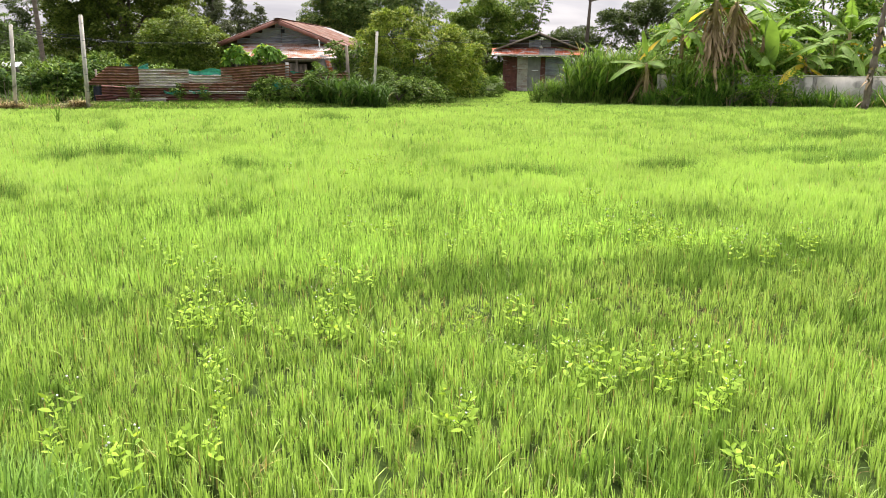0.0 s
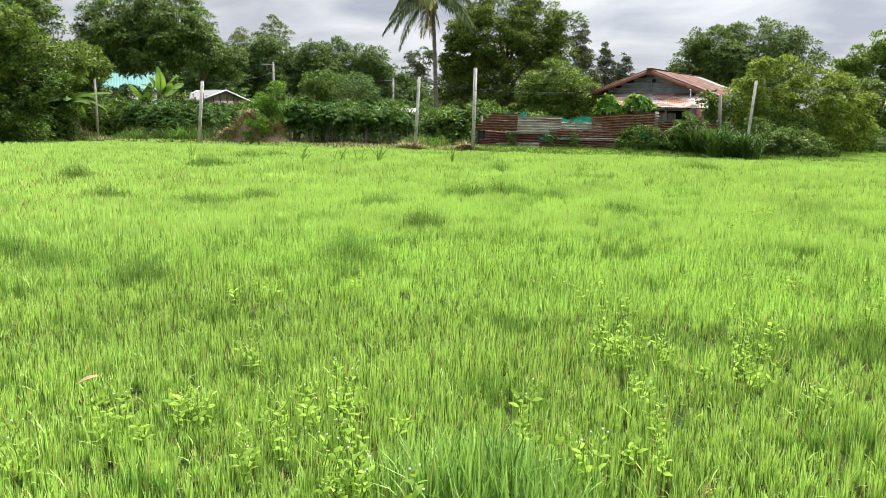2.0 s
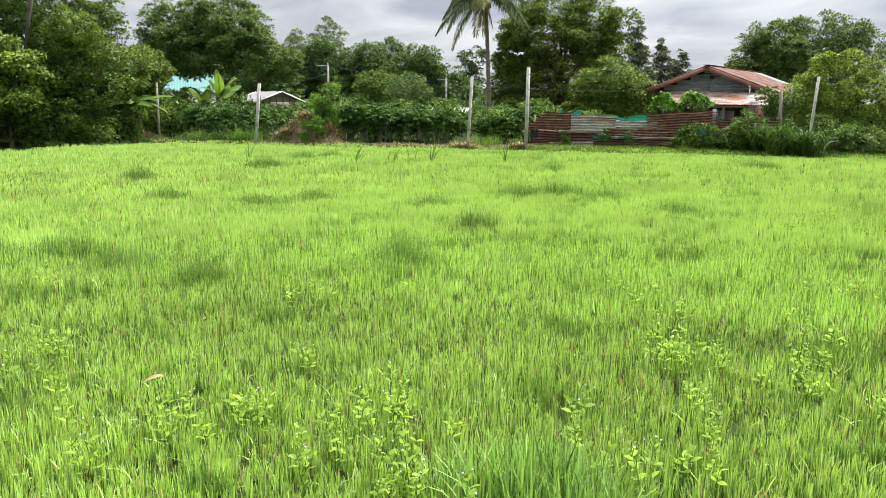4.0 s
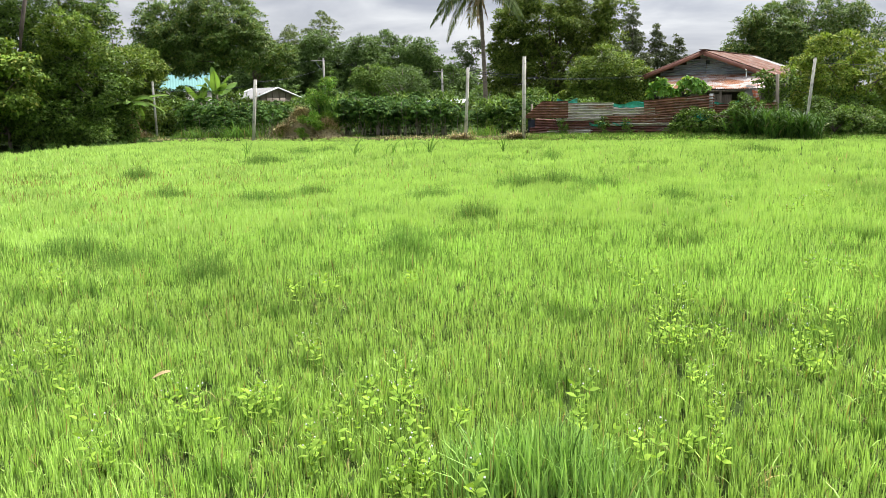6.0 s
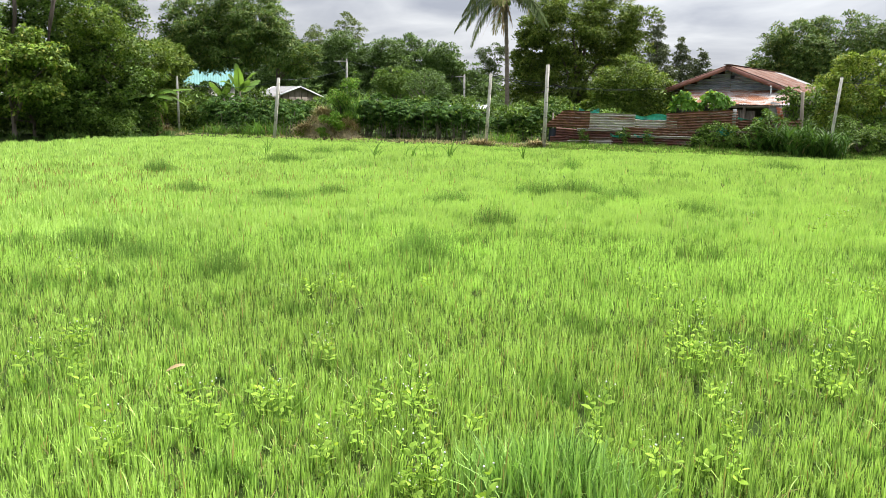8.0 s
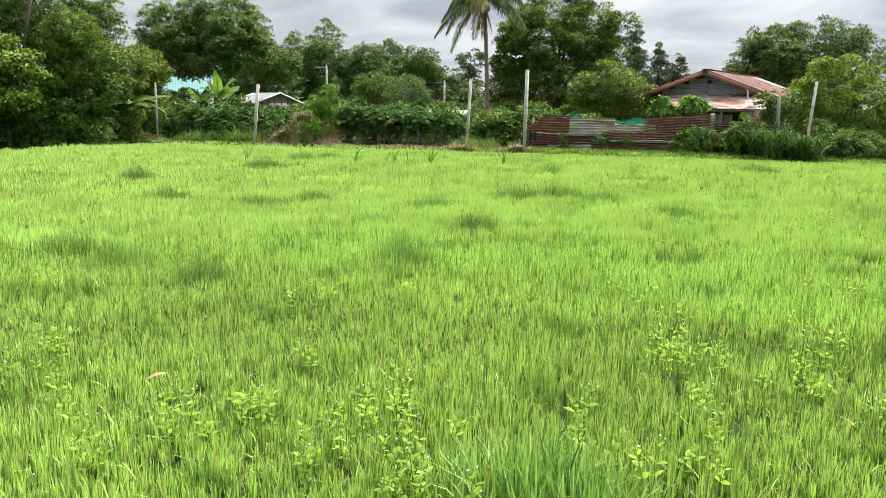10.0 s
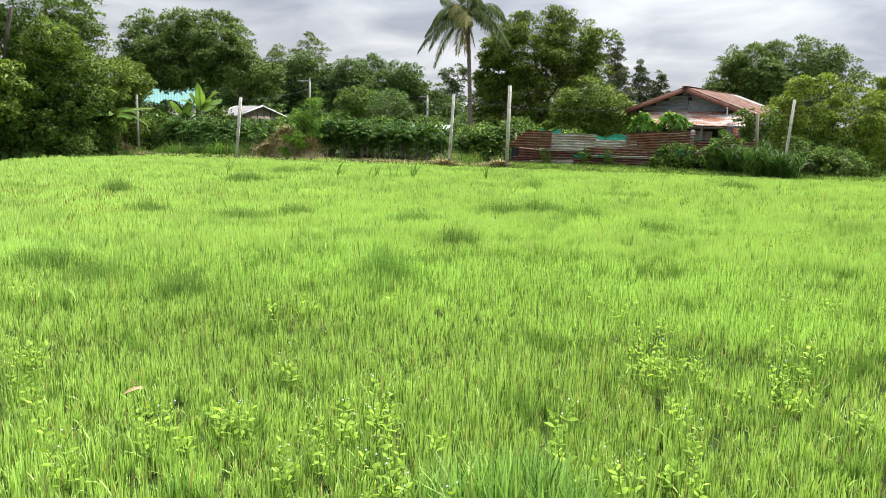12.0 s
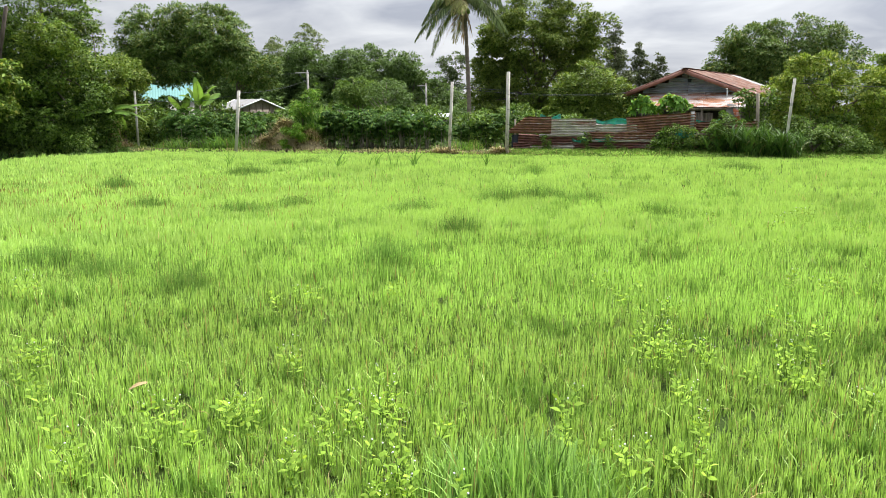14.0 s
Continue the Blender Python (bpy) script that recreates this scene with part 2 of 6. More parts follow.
BANANA = leaf_mat("banana_leaf", (0.075, 0.165, 0.030), (0.190, 0.320, 0.062), None, 0, 0.45, 0.6, 1.5)
BANANA_OLD = leaf_mat("banana_leaf_yellow", (0.55, 0.38, 0.03), (0.72, 0.55, 0.07), (0.40, 0.25, 0.07), 0.15, 0.4, 0.6)
BANANA_DRY = leaf_mat("banana_leaf_dry", (0.13, 0.085, 0.05), (0.46, 0.34, 0.22), (0.07, 0.048, 0.035), 0.25, 0.15, 0.8)
SEED_RED = leaf_mat("red_seed_head", (0.19, 0.11, 0.045), (0.36, 0.25, 0.09), None, 0, 0.2, 0.8)
# the lit look of some fronds is put into this yellower leaflet colour
FROND_LIT = leaf_mat("lit_palm_leaflet", (0.105, 0.120, 0.035), (0.235, 0.240, 0.075), (0.27, 0.20, 0.09), 0.15, 0.2, 0.6)
FROND = leaf_mat("palm_leaflet", (0.050, 0.080, 0.025), (0.110, 0.150, 0.045), (0.25, 0.22, 0.09), 0.06, 0.2, 0.6)
FLOWER = rough_mat("flower_white", (0.62, 0.60, 0.66), (0.82, 0.81, 0.82), 60.0, 0.8, bump=0.002)
DARK_BARK = rough_mat("dark_shaggy_bark", (0.028, 0.021, 0.016), (0.11, 0.085, 0.065), 9.0, 0.95, (1, 1, 0.3), 0.04)
BARK = rough_mat("bark", (0.055, 0.042, 0.032), (0.17, 0.14, 0.11), 7.0, 0.9, (1, 1, 0.25), 0.03)
PALE_BARK = rough_mat("pale_bark", (0.13, 0.11, 0.09), (0.30, 0.26, 0.21), 6.0, 0.9, (1, 1, 0.3), 0.02)
PALM_BARK = rough_mat("palm_bark", (0.088, 0.072, 0.056), (0.215, 0.175, 0.135), 5.0, 0.9, (1, 1, 2.5), 0.03)
CONCRETE = rough_mat("weathered_concrete", (0.24, 0.225, 0.20), (0.50, 0.475, 0.43), 6.0, 0.9, (1, 1, 0.5), 0.008, (0.11, 0.11, 0.095), 3.0, 0.62)
WALL_CONCRETE = rough_mat("wall_concrete", (0.33, 0.31, 0.28), (0.56, 0.54, 0.49), 2.2, 0.9, (1, 1, 0.5), 0.006, (0.17, 0.17, 0.145), 1.4, 0.58)
WOOD = rough_mat("grey_wood", (0.11, 0.085, 0.065), (0.27, 0.23, 0.185), 5.0, 0.85, (6, 6, 0.4), 0.01)
FASCIA = rough_mat("painted_fascia", (0.155, 0.062, 0.045), (0.245, 0.105, 0.078), 4.0, 0.75, (1, 1, 1), 0.004, (0.30, 0.22, 0.18), 5.0, 0.68)
STRAW = rough_mat("straw_heap", (0.20, 0.16, 0.085), (0.42, 0.36, 0.21), 9.0, 0.95, (1, 1, 1), 0.05)
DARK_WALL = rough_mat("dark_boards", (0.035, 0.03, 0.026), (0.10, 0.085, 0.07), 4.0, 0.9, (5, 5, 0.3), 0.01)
NET = rough_mat("green_shade_net", (0.012, 0.17, 0.12), (0.03, 0.36, 0.26), 14.0, 0.7, (1, 1, 1), 0.01, (0.02, 0.09, 0.07), 3.0, 0.62)
TEAL_ROOF = rough_mat("teal_roof_paint", (0.080, 0.205, 0.190), (0.110, 0.255, 0.235), 3.0, 0.8, (1, 1, 1), 0.004)
CABLE = rough_mat("cable_black", (0.010, 0.013, 0.022), (0.020, 0.025, 0.042), 8.0, 0.9, bump=0.001)
PVC = rough_mat("white_pipe", (0.60, 0.62, 0.63), (0.78, 0.79, 0.79), 12.0, 0.5, bump=0.001)
DRY_LEAF = rough_mat("dry_leaf", (0.26, 0.18, 0.08), (0.40, 0.30, 0.14), 22.0, 0.7, bump=0.002)
ZINC_GREY = sheet_mat("zinc_sheet_grey", (0.30, 0.325, 0.37), (0.19, 0.10, 0.065), 0.10)
ZINC_OLD = sheet_mat("zinc_sheet_weathered", (0.46, 0.43, 0.40), (0.20, 0.095, 0.06), 0.32, 0.08)
RUST = sheet_mat("rusted_sheet", (0.40, 0.35, 0.32), (0.155, 0.070, 0.046), 0.80, 0.07)
RUST_RED = sheet_mat("red_rust_sheet", (0.38, 0.33, 0.31), (0.120, 0.045, 0.037), 0.80, 0.07)
ROOF_RUST = sheet_mat("rusty_roof_sheet", (0.21, 0.175, 0.155), (0.135, 0.062, 0.042), 0.72, metal=0.05)
LEAN_RUST = sheet_mat("lean_to_sheet", (0.37, 0.35, 0.335), (0.24, 0.105, 0.055), 0.52, 0.05, 0.05)
ROOF_ORANGE = sheet_mat("orange_roof_sheet", (0.66, 0.64, 0.62), (0.44, 0.115, 0.05), 0.60, 0.05)
ROOF_GREY = sheet_mat("grey_roof_sheet", (0.25, 0.25, 0.25), (0.22, 0.16, 0.12), 0.15, metal=0.25)


def ground_mat():
    m, nt, b, n, link = shader("soil_and_weeds")
    fine = noise_at(nt, 9.0, 6.0, 0.7, world=True)
    soil = ramped(nt, fine, [(0.3, (0.024, 0.016, 0.008)), (0.7, (0.075, 0.050, 0.024))])
    green = ramped(nt, fine, [(0.3, (0.022, 0.040, 0.010)), (0.7, (0.055, 0.085, 0.020))])
    mask = ramped(nt, noise_at(nt, 0.45, 5.0, 0.65, world=True), [(0.28, 0.0), (0.44, 1.0)])
    link(mixed(nt, mask, soil, green), b.inputs["Base Color"])
    b.inputs["Roughness"].default_value = 0.95
    b.inputs["Specular IOR Level"].default_value = 0.05
    bumped(nt, b, fine, 0.8, 0.04)
    return m


GROUND = ground_mat()


# ---- mesh helpers ----
def mesh_of(name, geo, material):
    """A mesh from (vertices, faces), with faces all of one arity."""
    v, f = np.asarray(geo[0], float), np.asarray(geo[1], int)
    me = bpy.data.meshes.new(name)
    me.vertices.add(len(v))
    me.vertices.foreach_set("co", v.ravel())
    me.loops.add(f.size)
    me.loops.foreach_set("vertex_index", f.ravel())
    me.polygons.add(len(f))
    me.polygons.foreach_set("loop_start", np.arange(len(f)) * f.shape[1])
    me.update(calc_edges=True)
    me.validate()
    me.materials.append(material)
    return me


def smooth(ob):
    ob.data.polygons.foreach_set("use_smooth", np.ones(len(ob.data.polygons), bool))
    return ob


def part(name, geo, material, parent, label=""):
    """One mesh under a thing or under a part."""
    ob = new(name, mesh_of(name, geo, material))
    ob.parent = parent
    return tagged(ob, label)


def thing(name, at, label, category, group="", turn=0.0, kind=""):
    ob = new(name)
    ob.empty_display_size = 0.2
    ob.matrix_basis = pose(*at, 0, 0, turn)
    return tagged(ob, label, category, group, kind)


def joined(*geos):
    vs, fs, k = [], [], 0
    for v, f in geos:
        vs.append(np.asarray(v, float))
        fs.append(np.asarray(f, int) + k)
        k += len(vs[-1])
    return np.concatenate(vs), np.concatenate(fs)


def moved(geo, m):
    r, t = np.array(m.to_3x3()), np.array(m.translation)
    return np.asarray(geo[0], float) @ r.T + t, geo[1]


def box(cx, cy, cz, sx, sy, sz):
    """A box by its middle and its full sizes."""
    v = np.array([(x, y, z) for z in (-0.5, 0.5) for y in (-0.5, 0.5) for x in (-0.5, 0.5)]) * (sx, sy, sz) + (cx, cy, cz)
    return v, np.array([(0, 2, 3, 1), (4, 5, 7, 6), (0, 1, 5, 4), (2, 6, 7, 3), (0, 4, 6, 2), (1, 3, 7, 5)])


def tube(points, radii, sides=7):
    """A tapered tube through the points, closed at both ends by a small ring."""
    p = np.asarray(points, float)
    r = np.broadcast_to(np.asarray(radii, float), (len(p),)).copy()
    p = np.concatenate([p[:1], p, p[-1:]])
    r = np.concatenate([[r[0] * 0.05], r, [r[-1] * 0.05]])
    d = np.gradient(p[1:-1], axis=0)
    d = np.concatenate([d[:1], d, d[-1:]])
    d /= np.linalg.norm(d, axis=1, keepdims=True) + 1e-9
    ref = np.where(np.abs(d[:, 2:3]) > 0.9, np.array([[1.0, 0, 0]]), np.array([[0, 0, 1.0]]))
    a = np.cross(d, ref)
    a /= np.linalg.norm(a, axis=1, keepdims=True) + 1e-9
    b = np.cross(d, a)
    ang = np.arange(sides) * 2 * np.pi / sides
    v = p[:, None] + r[:, None, None] * (a[:, None] * np.cos(ang)[None, :, None] + b[:, None] * np.sin(ang)[None, :, None])
    k = np.arange(len(p) - 1)[:, None] * sides
    i, j = np.arange(sides), (np.arange(sides) + 1) % sides
    f = np.stack([k + i, k + j, k + sides + j, k + sides + i], -1).reshape(-1, 4)
    return v.reshape(-1, 3), f


def bent(a, b, sag=0.0, steps=5, wobble=0.0, rng=None):
    """Points from a to b, sagging in the middle."""
    s = np.linspace(0, 1, steps)[:, None]
    p = np.asarray(a, float) * (1 - s) + np.asarray(b, float) * s
    p[:, 2] -= sag * 4 * (s * (1 - s))[:, 0]
    if wobble:
        w = rng.normal(0, wobble, p.shape)
        w[0] = w[-1] = 0
        p += w
    return p


def grid_faces(nu, nv):
    i, j = np.meshgrid(np.arange(nu - 1), np.arange(nv - 1), indexing="ij")
    k = (i * nv + j).ravel()
    return np.stack([k, k + nv, k + nv + 1, k + 1], -1)


def corrugated(length, height, rng, pitch=0.085, amp=0.026, warp=0.02, gap=0.004):
    """A sheet in the xz plane from 0 to length and 0 to height, ridges along x, with a back face and a slight warp."""
    nz = max(int(height / pitch * (8 if height < 1.2 else 4)), 4) + 1
    nx = max(int(length / 0.4), 3) + 1
    x, z = np.meshgrid(np.linspace(0, length, nx), np.linspace(0, height, nz), indexing="ij")
    ph = rng.uniform(0, 6.3, 4)
    y = amp * np.sin(z * 2 * np.pi / pitch) + warp * np.sin(x * 2.1 / max(length, 0.5) * 2 + ph[0]) * np.sin(z * 3 + ph[1])
    edge = 0.012 * np.sin(x * 5 + ph[2])
    front = np.stack([x, y, z + edge * (z / height)], -1).reshape(-1, 3)
    f = grid_faces(nx, nz)
    return joined((front, f), (front + (0, gap, 0), f[:, ::-1]))


def unit(v):
    return v / (np.linalg.norm(v, axis=-1, keepdims=True) + 1e-9)


def leaf_quads(c, axis, normal, length, width, fold=0.18):
    """A folded four-cornered leaf at each centre."""
    axis = unit(axis)
    side = unit(np.cross(axis, normal))
    nrm = np.cross(side, axis)
    length, width = length[:, None], width[:, None]
    mid = c - nrm * fold * width
    v = np.stack([c - axis * length * 0.5, c + side * width * 0.5 - axis * length * 0.06, mid + axis * length * 0.5 - np.array([0, 0, 0.12]) * length, c - side * width * 0.5 - axis * length * 0.06], 1)
    return v.reshape(-1, 3), np.arange(len(c) * 4).reshape(-1, 4)


def leaf_tips(c, axis, normal, length, width):
    """A pointed three-cornered leaf at each centre, twisted a little."""
    axis = unit(axis)
    side = unit(np.cross(axis, normal))
    length, width = length[:, None], width[:, None]
    v = np.stack([c + axis * length * 0.5, c - axis * length * 0.5 + side * width * 0.25, c - axis * length * 0.1 - side * width * 0.75], 1)
    return v.reshape(-1, 3), np.arange(len(c) * 3).reshape(-1, 3)


def ovate(c, axis, normal, length, width):
    """A pointed oval leaf of three strips, drooping a little to its tip."""
    axis = unit(axis)
    side = unit(np.cross(axis, normal))
    rows = []
    for s, w, dz in ((0.0, 0.06, 0.0), (0.34, 0.5, 0.03), (0.7, 0.36, 0.0), (1.0, 0.03, -0.1)):
        m = c + axis * (length * (s - 0.5))[:, None] + np.array([0, 0, 1.0]) * (length * dz)[:, None]
        rows += [m + side * (width * w)[:, None], m - side * (width * w)[:, None]]
    v = np.stack(rows, 1)
    k = np.arange(len(c))[:, None] * 8 + np.array([0, 2, 4])[None, :]
    return v.reshape(-1, 3), np.stack([k, k + 1, k + 3, k + 2], -1).reshape(-1, 4)


def ball_dirs(n, rng):
    return unit(rng.normal(size=(n, 3)))


def crown_geo(lobes, rng, leaf=(0.22, 0.09), cover=1.6, clump=0.55, droop=0.35, inner=0.55, broad=False):
    """Leaves in clumps set over and inside ellipsoid lobes (x, y, z, rx, ry, rz). Returns the mesh data and the clumps' middles."""
    lobes, leaf = np.asarray(lobes, float), (leaf[0] * 0.72, leaf[1] * 0.72)
    area = 4 * np.pi * ((lobes[:, 3] * lobes[:, 4] + lobes[:, 3] * lobes[:, 5] + lobes[:, 4] * lobes[:, 5]) / 3)
    n_clump = np.maximum((area / (clump * clump * 2.2)).astype(int), 6)
    mids, radii, owners = [], [], []
    for k, lobe in enumerate(lobes):
        d = ball_dirs(n_clump[k], rng)
        rad = rng.uniform(inner, 1.04, (n_clump[k], 1)) ** 0.7
        mids.append(lobe[:3] + d * lobe[3:] * rad)
        radii.append(clump * rng.uniform(0.55, 1.3, n_clump[k]))
        owners.append(np.full(n_clump[k], k))
    mids, radii, owners = np.concatenate(mids), np.concatenate(radii), np.concatenate(owners)
    n = int(cover * area.sum() / (0.5 * leaf[0] * leaf[1]))
    w = radii ** 2
    pick = rng.choice(len(mids), n, p=w / w.sum())
    d = ball_dirs(n, rng)
    d[:, 2] = np.where(rng.random(n) < 0.65, np.abs(d[:, 2]), d[:, 2]) * 0.7
    c = mids[pick] + d * radii[pick, None] * rng.uniform(0.25, 1.0, (n, 1)) ** 0.5
    out = unit(c - lobes[owners[pick], :3])
    axis = unit(0.6 * d + 0.5 * out + rng.normal(0, 0.45, (n, 3)) - (0, 0, droop))
    normal = unit(rng.normal(0, 0.5, (n, 3)) + (0, 0, 0.9) + 0.5 * out)
    size = rng.uniform(0.65, 1.3, n)
    keep = c[:, 2] > 0.03
    c, axis, normal, size = c[keep], axis[keep], normal[keep], size[keep]
    shape = leaf_quads if broad else leaf_tips
    return shape(c, axis, normal, leaf[0] * size, leaf[1] * size * 1.1), mids


def trunk_geo(height, radius, targets, rng, lean=(0, 0), sides=8):
    """A trunk from the base with limbs to the targets."""
    top = np.array([lean[0], lean[1], height])
    pts = bent((0, 0, -0.1), top, 0, 6, radius * 0.35, rng)
    geos = [tube(pts, np.linspace(radius, radius * 0.6, 6), sides)]
    for g in targets:
        s = rng.uniform(0.55, 1.0)
        a = pts[0] * (1 - s) + top * s
        mid = a * 0.5 + np.asarray(g) * 0.5 + (0, 0, 0.12 * np.linalg.norm(np.asarray(g) - a)) + rng.normal(0, 0.1, 3)
        q = np.stack([a, a * 0.4 + mid * 0.6, mid, mid * 0.45 + np.asarray(g) * 0.55, np.asarray(g)])
        geos.append(tube(q, np.linspace(radius * 0.5, radius * 0.1, 5), 6))
    return joined(*geos)


def tree(name, at, lobes, material, label, seed, leaf=(0.22, 0.09), cover=1.6, clump=0.55, droop=0.35, trunk=0.16, fork=None, limbs=9, bark=None, category="tree", group="", inner=0.55, broad=False):
    """A tree at its foot; the lobes of its crown are given in the world's metres."""
    rng = np.random.default_rng(seed)
    rel = np.asarray(lobes, float) - (at[0], at[1], at[2], 0, 0, 0)
    ob = thing(name, at, label, category, group)
    geo, mids = crown_geo(rel, rng, leaf, cover, clump, droop, inner, broad=broad)
    part("crown", geo, material, ob)
    low = (rel[:, 2] - rel[:, 5]).min()
    far = mids[np.argsort(-mids[:, 2])][:: max(1, len(mids) // limbs)][:limbs]
    part("trunk", trunk_geo(fork or max(0.5, low + 0.6), trunk, far, rng), bark or BARK, ob)
    return ob


def field_noise(x, y, scale, seed):
    """Smooth noise over the plan, about -1 to 1."""
    rng = np.random.default_rng(seed)
    out = np.zeros_like(x)
    for k in range(7):
        a, p, f = rng.uniform(0, 6.28), rng.uniform(0, 6.28), rng.uniform(0.6, 1.7) / scale
        out += np.sin((x * math.cos(a) + y * math.sin(a)) * f * 6.28 + p)
    return out / 3.2


def blade_geo(x, y, z, h, w, bend, rng, segs=3, face=None, lean=None):
    """Grass blades that rise from (x, y, z), bend over and taper to a point."""
    n, point = len(x), segs == 0
    segs = 2 if point else segs
    lean = rng.uniform(0, 2 * np.pi, n) if lean is None else lean + rng.normal(0, 0.5, n)
    face = lean + np.pi / 2 + rng.normal(0, 0.5, n) if face is None else face
    s = np.linspace(0, 1, segs + 1)[None, :]
    out = h[:, None] * bend[:, None] * s ** 1.8
    up = h[:, None] * (s - 0.35 * np.minimum(bend, 1.2)[:, None] * s ** 2.4)
    wid = w[:, None] * 0.5 * np.interp(s, [0, 0.2, 0.7, 1], [0.6, 1.0, 0.8, 0.03])
    cx, cy, cz = x[:, None] + out * np.cos(lean)[:, None], y[:, None] + out * np.sin(lean)[:, None], z[:, None] + up
    fx, fy = np.cos(face)[:, None] * wid, np.sin(face)[:, None] * wid
    v = np.stack([np.stack([cx - fx, cy - fy, cz], -1), np.stack([cx + fx, cy + fy, cz], -1)], 2)
    if point:  # far off, one lozenge a blade
        v = np.stack([v[:, 0].mean(1), v[:, 1, 0], v[:, 2].mean(1), v[:, 1, 1]], 1)
        return v.reshape(-1, 3), np.arange(n * 4).reshape(-1, 4)
    k = np.arange(n)[:, None] * (2 * (segs + 1)) + np.arange(segs)[None, :] * 2
    f = np.stack([k, k + 1, k + 3, k + 2], -1).reshape(-1, 4)
    return v.reshape(-1, 3), f


# ---- ground ----
def bank(x, y):
    """The low earth bank behind the field."""
    rise = np.clip((y - 28.2) / 1.6, 0, 1)
    return 0.15 * rise * rise * (3 - 2 * rise) * np.clip((7.5 - x) / 1.5, 0, 1) * np.clip((x + 25) / 1.5, 0, 1)


def build_ground():
    r = np.concatenate([[0.0], np.linspace(1.0, 30.0, 90), np.geomspace(32, 2600, 50)])
    a = np.linspace(0, 2 * np.pi, 217)
    rr, aa = np.meshgrid(r, a, indexing="ij")
    x, y = rr * np.cos(aa), rr * np.sin(aa) + 12
    z = 0.025 * field_noise(x, y, 3.0, 3) * np.clip(rr / 4, 0, 1) - 0.02
    z += bank(x, y)
    ob = new("ground", mesh_of("ground", (np.stack([x, y, z], -1).reshape(-1, 3), grid_faces(len(r), len(a))), GROUND))
    smooth(ob)
    tagged(ob, "brown soil under the grass, weedy and bare by turns", "ground", kind="structure")


build_ground()

# dark taller tufts in the field: middle, half sizes, extra height
TUFTS = [(-3.29, 6.96, 0.40, 0.36, 0.20), (-2.98, 9.22, 0.40, 0.40, 0.15), (-3.04, 13.2, 0.55, 0.45, 0.13), (-2.34, 13.5, 0.62, 0.5, 0.17), (-1.48, 12.92, 0.52, 0.45, 0.14),
         (-10.35, 17.3, 0.70, 0.6, 0.17), (-11.48, 13.66, 0.48, 0.5, 0.17), (-3.15, 19.34, 0.30, 0.4, 0.20), (-6.96, 10.57, 0.65, 0.35, 0.09), (-8.75, 10.71, 0.45, 0.4, 0.12),
         (-6.34, 11.44, 0.50, 0.35, 0.08), (-6.94, 6.18, 0.55, 0.4, 0.10), (-5.87, 5.62, 0.42, 0.35, 0.10), (-4.9, 5.5, 0.35, 0.3, 0.07), (-4.17, 11.34, 0.51, 0.4, 0.08),
         (-10.39, 21.68, 0.5, 0.5, 0.08), (-10.99, 21.12, 0.40, 0.5, 0.10), (-0.34, 11.86, 0.55, 0.35, 0.07), (-1.15, 2.05, 0.46, 0.32, 0.15), (2.2, 21.3, 0.7, 0.4, 0.12),
         (13.14, 14.54, 2.2, 0.6, 0.08), (10.29, 10.51, 1.8, 0.7, 0.08), (9.67, 11.81, 1.6, 0.4, 0.07), (6.31, 10.43, 1.0, 0.3, 0.08), (3.59, 10.23, 1.1, 0.3, 0.08)]


def in_field(x, y):
    far = np.where(x > 11.5, 32.0, np.where(x > -5.5, 29.75, 29.0)) + 0.25 * field_noise(x, y, 4.0, 11)
    right = 32.5 - 0.56 * (x - 11.0) + 0.3 * field_noise(x, y, 3.0, 12)
    left = -20.9 + 0.35 * field_noise(x, y, 3.0, 13) - np.clip(22 - y, 0, 30) * 0.25
    path = (x > 6.8) & (x < 12.6 + np.clip(y - 32.5, 0, 20) * 0.65) & (y < 45.5)
    return ((y < far) | path) & (y < np.where(path, 46.0, right)) & (x > left)


def field_height(x, y):
    h = 0.172 + 0.028 * field_noise(x, y, 2.4, 21) + 0.032 * field_noise(x, y, 0.9, 22)
    h += 0.045 / (1 + np.exp(-(y - 5.3) * 6))
    h *= 1 - 0.55 * np.clip((y - 23.0) / 5.0, 0, 1)
    return np.clip(h, 0.08, 0.34)


def pale_stand(x, y, rng):
    """Where the taller, paler stand of grass begins, a few metres out; clear-edged on one side, mingled on the other."""
    edge = 5.25 + 0.22 * field_noise(x, y, 1.7, 23)
    soft = np.where(x > -1.2, 0.15, 1.3)
    share = 1 / (1 + np.exp(-(y - edge) / soft * 2))
    return rng.random(len(x)) < share * 0.95


def dark_stand(x, y, rng):
    """Patches of a darker, coarser grass, with a belt of it before the pale stand and more for tree shade."""
    patch = 0.55 * field_noise(x, y, 1.5, 41) + 0.45 * field_noise(x, y, 0.55, 42)
    belt = 0.75 * np.exp(-((y - 4.75) / 0.42) ** 2) / (1 + np.exp(-(x + 0.7) * 3))
    # tree shade near the wall, painted as a larger share of dark grass
    shade = 0.45 / (1 + np.exp(-(x - 10.0) * 1.2)) / (1 + np.exp(-(y - 8.0)))
    return rng.random(len(x)) < np.clip((patch + belt + shade - 0.32) * 2.2, 0.0, 0.85)


def spread(r0, r1, per_m2, rng, a0=-52, a1=58):
    """Even random places between two distances from the near edge of the field."""
    n = int(per_m2 * 0.5 * radians(a1 - a0) * (r1 * r1 - r0 * r0))
    r = np.sqrt(rng.uniform(r0 * r0, r1 * r1, n))
    a = np.radians(rng.uniform(a0, a1, n))
    return -0.7 + r * np.sin(a), -1.0 + r * np.cos(a)


